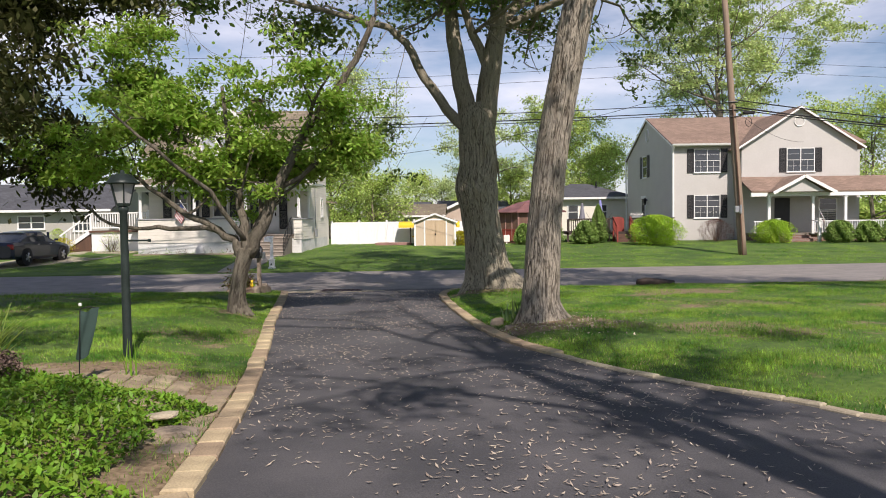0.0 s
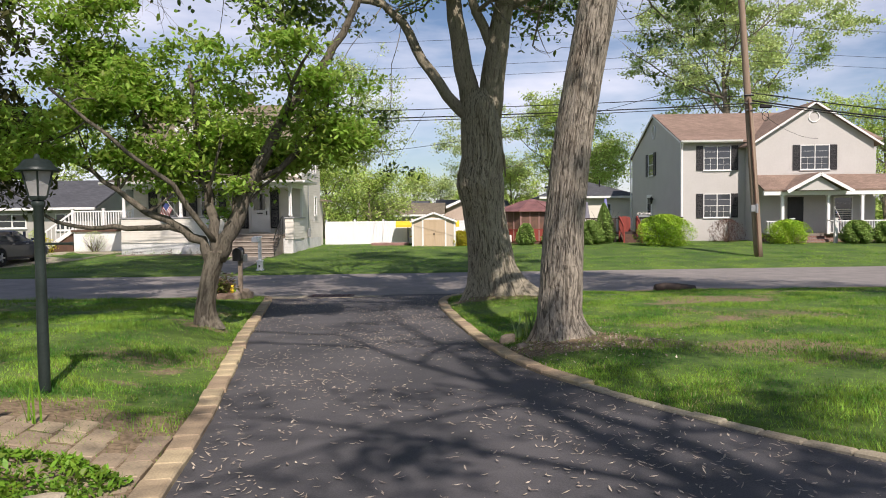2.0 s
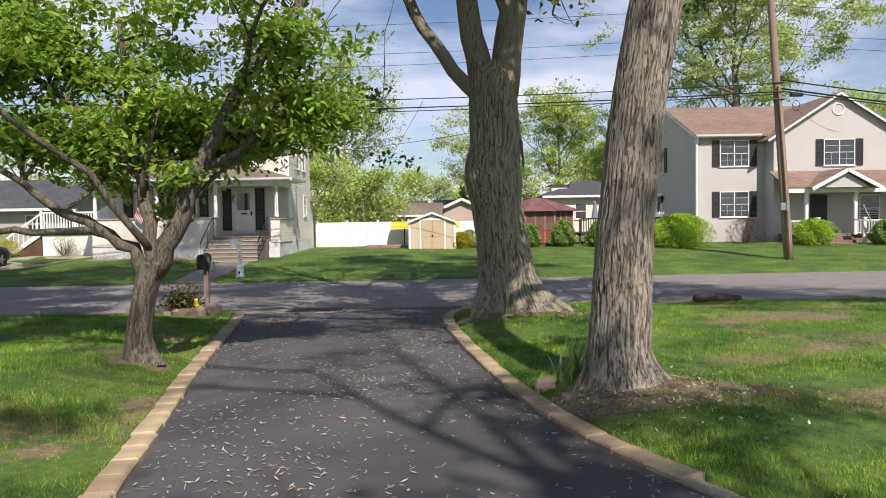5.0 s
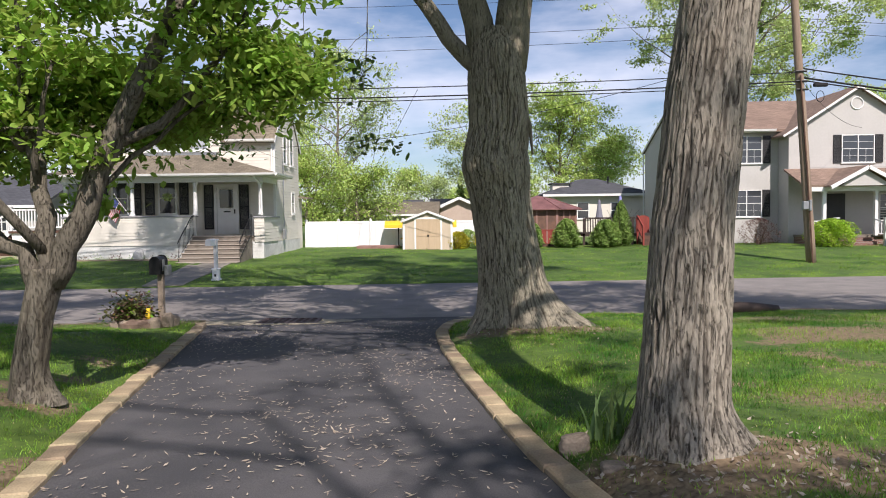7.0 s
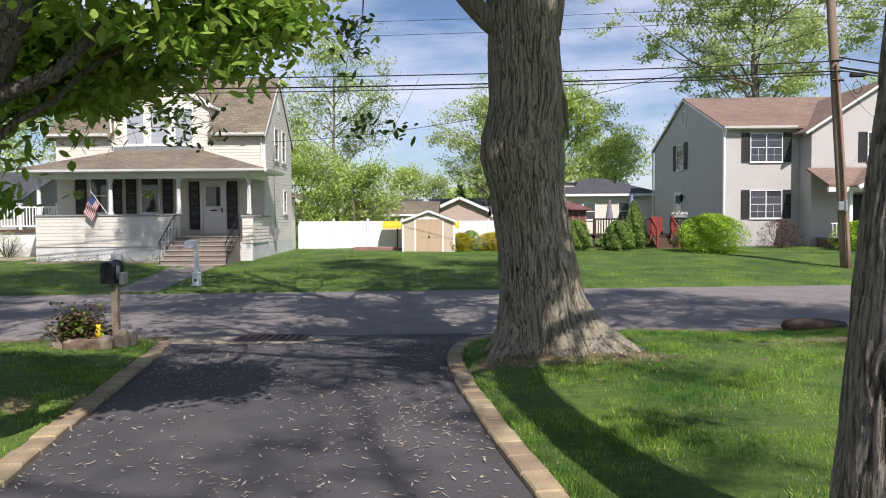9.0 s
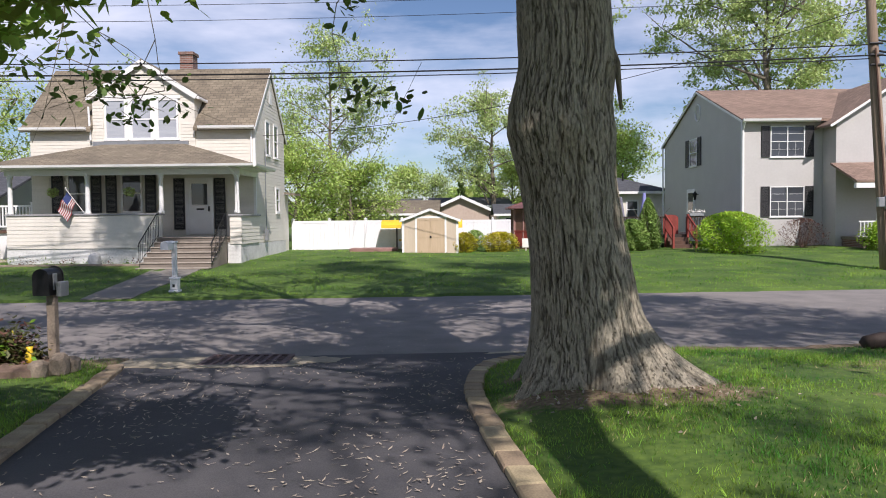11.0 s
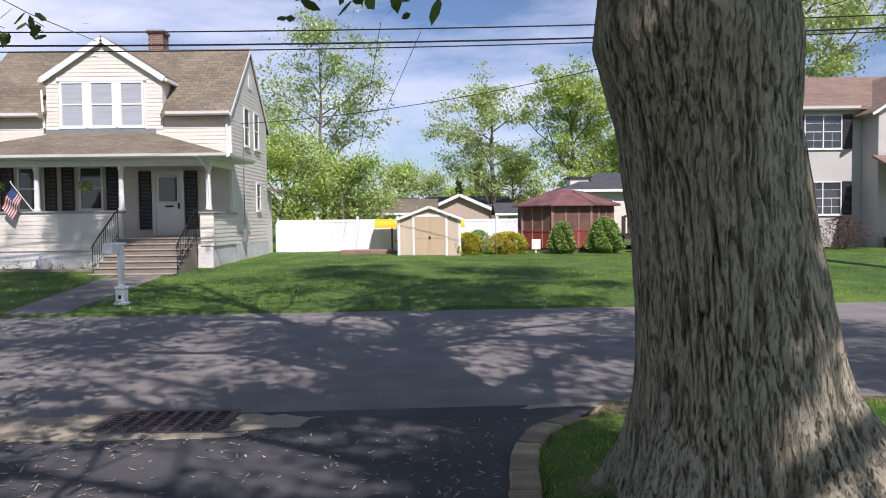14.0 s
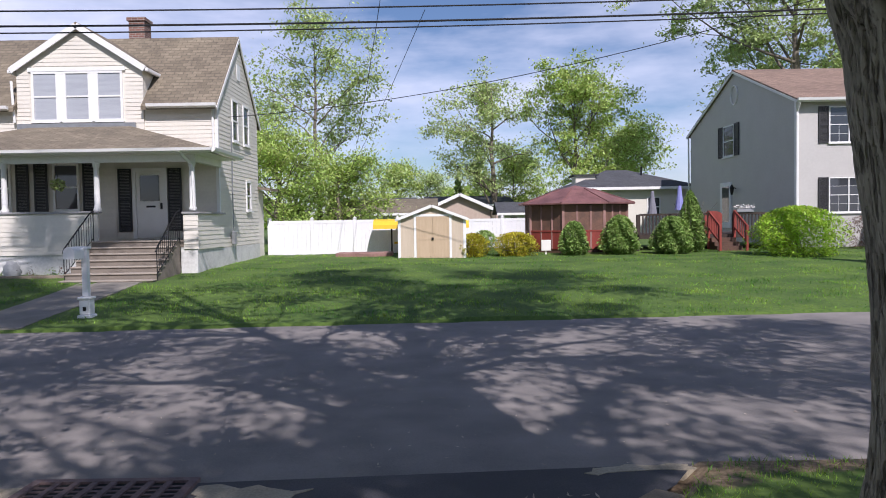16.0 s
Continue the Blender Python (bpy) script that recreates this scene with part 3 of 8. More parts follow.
gx, gy = grid_axis(-900, -9.0, 9.0, 900, 0.14), grid_axis(-300, 1.0, 33.0, 1500, 0.14)
XX, YY = np.meshgrid(gx, gy)
ZZ = land_z(XX, YY)
me = bpy.data.meshes.new("ground")
nx, ny = len(gx), len(gy)
idx = np.arange(nx * ny).reshape(ny, nx)
quads = np.stack([idx[:-1, :-1], idx[:-1, 1:], idx[1:, 1:], idx[1:, :-1]], -1).reshape(-1, 4)
me.vertices.add(nx * ny)
me.vertices.foreach_set("co", np.stack([XX, YY, ZZ], -1).reshape(-1).astype(np.float32))
me.loops.add(quads.size)
me.loops.foreach_set("vertex_index", quads.reshape(-1).astype(np.int32))
me.polygons.add(len(quads))
me.polygons.foreach_set("loop_start", np.arange(len(quads), dtype=np.int32) * 4)
me.update(calc_edges=True)
wear = me.attributes.new("bare", "FLOAT", "POINT")
wear.data.foreach_set("value", bare(XX, YY).reshape(-1).astype(np.float32))
me.materials.append(SOIL)
me.polygons.foreach_set("use_smooth", [True] * len(quads))
ground = tagged(new("ground", me), "green spring lawn with thin bare patches", "lawn", kind="structure")


def sheet(name, rows_xy, material, lift, label, category):
    """Paving between pairs of points, draped over the land's line."""
    s = Shape()
    cols = 24
    for (x0, y0), (x1, y1) in rows_xy:
        for k in range(cols + 1):
            t = k / cols
            x, y = x0 + (x1 - x0) * t, y0 + (y1 - y0) * t
            s.v.append((x, y, float(base_z(x, y)) + lift))
    for r in range(len(rows_xy) - 1):
        for k in range(cols):
            a = r * (cols + 1) + k
            s.f.append((a, a + 1, a + cols + 2, a + cols + 1))
    return tagged(part(name, s, material, smooth=True), label, category, kind="structure")


ys = list(np.arange(-11, 20.6, 0.5)) + [20.6, 20.9, 21.2]
drive_rows = []
for y in ys:
    rx_ = float(right_x(y))
    lx_ = float(left_x(min(y, 20.6)))
    drive_rows.append(((lx_ - 0.03, y), (min(rx_, 14.0) + 0.03, y)))
drive_rows.append(((-5.2, ROAD_NEAR - 5.2 * SKEW + 0.05), (0.5, ROAD_NEAR + 0.5 * SKEW + 0.05)))
driveway = sheet("driveway", drive_rows, ASPHALT, 0.0, "dark sealed asphalt driveway dotted with fallen petals", "driveway")
road_x = [-400, -200, -100, -60, -30, -20, -12, -8, -4, 0, 4, 8, 12, 20, 30, 60, 100, 200, 400]


def road_y(x, v):
    return v + SKEW * max(-60, min(60, x))


road = sheet("road", [((x, road_y(x, ROAD_NEAR - 0.02)), (x, road_y(x, ROAD_FAR + 0.02))) for x in road_x], ROAD, -0.006, "grey worn asphalt street crossing the driveway", "road")



def brick_line(name, line, side, y_lo, y_hi, label, W=0.20, material=PAVER, lift=0.006):
    """Pavers laid end to end along a line, on its outer side."""
    holder = thing(name, (0, 0, 0), label, "edging", kind="structure")
    L, H = 0.36, 0.09
    bm = bmesh.new()
    bmesh.ops.create_cube(bm, size=1.0)
    for q in bm.verts:
        q.co = (q.co.x * W, q.co.y * (L - 0.014), q.co.z * H)
    bmesh.ops.bevel(bm, geom=[e for e in bm.edges if max(v.co.z for v in e.verts) > 0 and min(v.co.z for v in e.verts) > 0], offset=0.014, segments=1, affect="EDGES")
    me = bpy.data.meshes.new("brick")
    bm.to_mesh(me)
    bm.free()
    me.materials.append(material)
    rng = random.Random(7)
    pts = [Vector((x, y, 0)) for x, y in line]
    acc, pos = 0.0, []
    for a, b in zip(pts, pts[1:]):
        d = (b - a).length
        while acc <= d:
            pos.append((a + (b - a) * (acc / d), (b - a).normalized()))
            acc += L
        acc -= d
    for p, d in pos:
        if not (y_lo <= p.y <= y_hi):
            continue
        outward = Vector((-d.y, d.x, 0)) * side
        c = p + outward * (W / 2 + rng.uniform(-0.008, 0.008))
        ob = new("brick", me)
        ob.parent = holder
        ob.location = (c.x, c.y, float(base_z(c.x, c.y)) + lift + rng.uniform(-0.006, 0.008))
        slope = float(base_z(c.x, c.y + 0.5) - base_z(c.x, c.y - 0.5))
        ob.rotation_euler = (math.atan(slope) + rng.uniform(-0.015, 0.015), rng.uniform(-0.03, 0.03), math.atan2(d.y, d.x) - math.pi / 2 + rng.uniform(-0.03, 0.03))


# ---------- plants ----------
def limb(rng, start, direction, length, r0, r1, bend=0.25, lift=0.0, steps=6):
    """Points and radii of a wandering limb."""
    p, d = Vector(start), Vector(direction).normalized()
    pts, rad = [p.copy()], [r0]
    for i in range(steps):
        d = (d + Vector((rng.gauss(0, bend), rng.gauss(0, bend), rng.gauss(0, bend) + lift))).normalized()
        p = p + d * (length / steps)
        pts.append(p.copy())
        rad.append(r0 + (r1 - r0) * (i + 1) / steps)
    return pts, rad


def grow(rng, shape, limbs, levels, keep):
    """Side shoots from each limb, level by level; gives the twig points that bear leaves."""
    bearing, current = [], limbs
    for count, share, spread in levels:
        nxt = []
        for pts, rad in current:
            total = sum((b - a).length for a, b in zip(pts, pts[1:]))
            for _ in range(count):
                i = rng.randrange(max(1, len(pts) // 3), len(pts))
                d = (pts[i] - pts[i - 1]).normalized()
                side = Vector((rng.gauss(0, 1), rng.gauss(0, 1), rng.gauss(0, 0.7)))
                nd = (d * (1 - spread) + side.normalized() * spread).normalized()
                r = max(rad[i] * 0.55, 0.006)
                np_, nr = limb(rng, pts[i], nd, total * share * rng.uniform(0.7, 1.25), r, r * 0.35, bend=0.22, lift=0.02, steps=4)
                if not keep(np_[-1]):
                    continue
                shape.tube(np_, nr, 5)
                nxt.append((np_, nr))
        current = nxt
    for pts, rad in current:
        for a, b in zip(pts, pts[1:]):
            for t in (0.25, 0.75):
                bearing.append(a.lerp(b, t))
        bearing.append(pts[-1])
    return [b for b in bearing if keep(b)]


def crown_cards(seed, bearing, count, size, scatter, droop=0.3):
    rng = np.random.default_rng(seed)
    b = np.array([tuple(p) for p in bearing])
    c = b[rng.integers(0, len(b), count)] + rng.normal(0, scatter, (count, 3))
    return leaf_cards(rng, c, size, droop)


def spray_cards(seed, bearing, sprays, per, size, spread, droop=0.2, width=0.75, oval=False):
    """Leaves gathered in flat sprays round some of the twigs, with clear gaps between them."""
    rng = np.random.default_rng(seed)
    b = np.array([tuple(p) for p in bearing])
    at = b[rng.permutation(len(b))[:sprays]]
    count = np.maximum(4, rng.gamma(2.5, per / 2.5, len(at))).astype(int)
    c = np.repeat(at, count, axis=0)
    reach = np.repeat(spread * rng.uniform(0.6, 1.4, len(at)), count)[:, None]
    c = c + rng.normal(0, 1, c.shape) * reach * np.array([1.0, 1.0, 0.42])
    return leaf_cards(rng, c, size, droop, width, oval)


def trunk_shape(shape, rings, seg=72, flare=None, ridges=0.02, seed=0, step=0.06, furrow=12.0):
    """A furrowed trunk through rings of (x, y, z, radius), with root flare and upright bark plates."""
    k = len(shape.v)
    zs = [r[2] for r in rings]
    steps = int((zs[-1] - zs[0]) / step)
    for i in range(steps + 1):
        z = zs[0] + (zs[-1] - zs[0]) * i / steps
        cx, cy, rad = (float(np.interp(z, zs, [r[j] for r in rings])) for j in (0, 1, 3))
        for q in range(seg):
            a = 2 * math.pi * q / seg
            ca, sa = math.cos(a), math.sin(a)
            r = rad * (1 + 0.06 * noise.noise((ca * 1.2 + seed, sa * 1.2, z * 0.9)))
            if flare:
                low = max(0.0, 1 - (z - zs[0]) / flare[0])
                r += flare[1] * low ** 2.2 * (0.2 + 0.45 * max(0, math.cos(a * flare[2] + flare[3])) + 1.0 * max(0, math.cos(a - flare[4])) ** 3)
            wob = 0.035 * noise.noise((ca * 2 + seed, sa * 2, z * 4.0))
            u, v = (rad * ca + wob) * furrow, (rad * sa + wob) * furrow
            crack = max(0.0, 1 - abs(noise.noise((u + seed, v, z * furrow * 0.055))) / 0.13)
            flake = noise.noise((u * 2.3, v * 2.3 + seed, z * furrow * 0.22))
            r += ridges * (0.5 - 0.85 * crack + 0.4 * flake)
            # deeper in a crack, stronger the painted-in shade tone
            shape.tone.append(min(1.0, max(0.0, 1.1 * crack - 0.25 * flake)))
            shape.v.append((cx + r * ca, cy + r * sa, z))
    for i in range(steps):
        for q in range(seg):
            t = (q + 1) % seg
            shape.f.append((k + i * seg + q, k + i * seg + t, k + (i + 1) * seg + t, k + (i + 1) * seg + q))
    shape.f.append(tuple(range(k + steps * seg, k + (steps + 1) * seg)))


def far_tree(x, y, height, width, seed, material, label, leaves=5000, size=0.32, trunk=0.2, low=0.25, z0=None, lean=0.0):
    leaves, size = int(leaves * 3.0), size * 0.58
    z = float(land_z(x, y)) - 0.05 if z0 is None else z0
    tree = thing("tree", (x, y, z), label, "tree", group="trees beyond the street")
    rng = random.Random(seed)
    s = Shape()
    top = Vector((x + lean, y, z + height * 0.95))
    stem = [Vector((x, y, z)).lerp(top, k / 7) + Vector((rng.gauss(0, 0.08), rng.gauss(0, 0.08), 0)) * (k > 0) for k in range(8)]
    srad = [trunk * (1 - 0.9 * k / 7) for k in range(8)]
    s.tube(stem, srad, 8)
    limbs = []
    for i in range(15):
        h = low + (0.9 - low) * (i + rng.random()) / 15
        p = Vector((x, y, z)).lerp(top, h)
        a = rng.uniform(0, 2 * math.pi)
        prof = math.sin(math.pi * min(1, (h - low) / (1.02 - low) * 0.8 + 0.2)) ** 0.7
        pts, rad = limb(rng, p, (math.cos(a), math.sin(a), rng.uniform(0.5, 1.1)), width * 0.62 * prof, trunk * 0.4 * (1 - h * 0.6), 0.015, 0.16, 0.03)
        s.tube(pts, rad, 6)
        limbs.append((pts, rad))
    limbs.append((stem[4:], srad[4:]))
    bearing = grow(rng, s, limbs, ((5, 0.5, 0.6), (4, 0.5, 0.65)), lambda b: b.z > z + height * low * 0.6)
    part("trunk", s, BARK_FAR, tree, smooth=True)
    sprays = int(len(bearing) * 0.55)
    card_mesh("crown", spray_cards(seed, bearing, sprays, leaves / sprays, size, 0.42, 0.2, 0.7), 4, material, tree)
    return tree


def bush(name, x, y, w, h, material, label, seed, leaves=1500, size=0.09, cone=0.0, group="", twiggy=False, z0=None):
    z = float(land_z(x, y)) - 0.02 if z0 is None else z0
    b = thing(name, (x, y, z), label, "shrub", group=group)
    size = size * (1.2 if cone else 0.92)
    rng = random.Random(seed)
    s = Shape()
    for i in range(14 if twiggy else 9):
        a = rng.uniform(0, 2 * math.pi)
        e = rng.uniform(0.35, 0.95) if not cone else rng.uniform(0.1, 0.4)
        pts, rad = limb(rng, (x + 0.06 * math.cos(a), y + 0.06 * math.sin(a), z), (math.cos(a) * e, math.sin(a) * e, 1), h * rng.uniform(0.7, 0.95), 0.018, 0.006, 0.15)
        s.tube(pts, rad, 5)
    part("stem", s, BARK_FAR if not twiggy else TWIG_DRY, b)
    g = np.random.default_rng(seed)
    n = int(leaves * (6.0 if cone else 2.6))
    u = g.uniform(0, 1, n) ** 0.8
    a = g.uniform(0, 2 * np.pi, n)
    if cone:
        prof = (1 - u) ** cone * 1.0 + 0.04
        prof = np.minimum(prof, 0.55 + 2.2 * u)
    else:
        prof = np.sqrt(np.clip(1 - np.clip(u * 1.75 - 0.75, -0.55, 1) ** 2, 0.03, 1))
    lump = 1 + 0.16 * np.sin(a * 5 + seed + u * 6) + 0.1 * np.sin(a * 9 + u * 11 + seed * 2)
    inner = g.uniform(0, 1, n) < 0.35
    r = w / 2 * prof * lump * np.where(inner, g.uniform(0.15, 0.75, n), g.uniform(0.74, 1.04, n))
    c = np.stack([x + r * np.cos(a), y + r * np.sin(a), z + 0.03 + h * u * (0.94 + 0.06 * lump)], 1)
    card_mesh("foliage", leaf_cards(g, c, size, droop=-0.15), 4, material, b)
    return b


def blades(name, seed, n, region, height, width, material, label, density):
    """Standing grass blades scattered over a region of the plan."""
    g = np.random.default_rng(seed)
    x0, x1, y0, y1 = region
    x, y = g.uniform(x0, x1, n), g.uniform(y0, y1, n)
    v = y - SKEW * x
    clump = np.sin(x * 2.1 + np.sin(y * 1.7)) * np.sin(y * 2.6 + np.sin(x * 1.3)) * 0.44 + 0.56
    ok = density(x, y, v) * clump * (1 - 0.9 * bare(x, y)) > g.uniform(0, 1, n)
    ok &= ~((v > ROAD_NEAR - 0.02) & (v < ROAD_FAR + 0.02))
    ok &= ~((off_drive(x, y) < edge_width(x, y) - 0.02) & (v <= ROAD_NEAR))
    x, y, clump = x[ok], y[ok], clump[ok]
    n = len(x)
    z = land_z(x, y) - 0.005
    a = g.uniform(0, 2 * np.pi, n)
    tuft = 0.5 + 0.5 * np.sin(x * 11 + 2 * np.sin(y * 7)) * np.sin(y * 9 + 2 * np.sin(x * 6))
    h = height * (0.65 + 0.85 * tuft) * g.uniform(0.5, 1.25, n) * (0.4 + 0.75 * clump)
    lean = g.normal(0, 0.45, (n, 2)) * h[:, None]
    w = width * g.uniform(0.6, 1.2, n)
    p = np.stack([x, y, z], 1)
    sd = np.stack([np.cos(a), np.sin(a), 0 * a], 1) * w[:, None] * 0.5
    tip = p + np.concatenate([lean, h[:, None]], 1)
    ob = card_mesh(name, np.stack([p - sd, p + sd, tip], 1), 3, material)
    return tagged(ob, label, "grass", kind="stuff")


# ---------- big trees by the driveway ----------
def tree_plated():
    """The nearer shade tree, leaning a little."""
    x, y = TREE_A
    z = float(land_z(x, y)) - 0.12
    t = thing("tree", (x, y, z), "tall shade tree with grey plated bark, leaning over the lawn", "tree", group="big trees beside the driveway")
    s = Shape()
    stem = [(x, y, z, 0.32), (x, y, z + 0.4, 0.295), (x + 0.03, y, z + 0.8, 0.278), (x + 0.06, y, z + 1.6, 0.26), (x + 0.16, y, z + 2.5, 0.25), (x + 0.36, y, z + 3.7, 0.245),
            (x + 0.62, y, z + 5.0, 0.24), (x + 1.12, y, z + 6.5, 0.235), (x + 1.58, y, z + 8.5, 0.21), (x + 1.9, y, z + 10.6, 0.17)]
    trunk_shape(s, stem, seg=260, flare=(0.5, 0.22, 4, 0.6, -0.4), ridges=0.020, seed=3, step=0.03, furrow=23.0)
    rng = random.Random(31)
    limbs = []
    for h, d, ln, r in ((10.5, (0.55, 0.0, 1), 5.5, 0.15), (6.3, (0.9, 0.2, 0.5), 5.0, 0.10), (6.6, (-0.8, 0.2, 0.55), 6.0, 0.11), (7.2, (0.3, -0.9, 0.5), 6, 0.11), (7.6, (-0.6, -0.7, 0.5), 6.5, 0.11),
                        (8.4, (0.4, 0.9, 0.6), 5.5, 0.10), (9.0, (-0.9, -0.1, 0.6), 6.0, 0.10), (10.3, (-0.4, 0.8, 0.7), 5, 0.09)):
        cx = float(np.interp(z + h, [q[2] for q in stem], [q[0] for q in stem]))
        pts, rad = limb(rng, (cx, y, z + h), d, ln, r, 0.03, 0.13, 0.0, 8)
        s.tube(pts, rad, 10)
        limbs.append((pts, rad))
    bearing = grow(rng, s, limbs, ((7, 0.42, 0.6), (5, 0.5, 0.6), (2, 0.6, 0.6)), lambda b: b.z > 5.2 + 0.25 * max(0, b.y - 9))
    # short limbs above view, added to shade the trunk by the street
    inner = []
    for i in range(11):
        h, a = 8.3 + 0.24 * i, rng.uniform(1.9, 4.6)
        cx = float(np.interp(z + h, [q[2] for q in stem], [q[0] for q in stem]))
        pts, rad = limb(rng, (cx, y, z + h), (math.cos(a), math.sin(a) * 0.8, rng.uniform(0.1, 0.5)), rng.uniform(1.2, 2.2), 0.05, 0.015, 0.15, 0.0, 5)
        s.tube(pts, rad, 7)
        inner.append((pts, rad))
    close = grow(rng, s, inner, ((5, 0.5, 0.6), (3, 0.5, 0.6)), lambda b: b.z > 5.6)
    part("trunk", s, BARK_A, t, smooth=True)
    card_mesh("crown", np.concatenate([spray_cards(11, bearing, 130, 84, 0.14, 0.36), spray_cards(14, close, 115, 80, 0.14, 0.28)]), 4, LEAF_MAPLE, t)
    return t


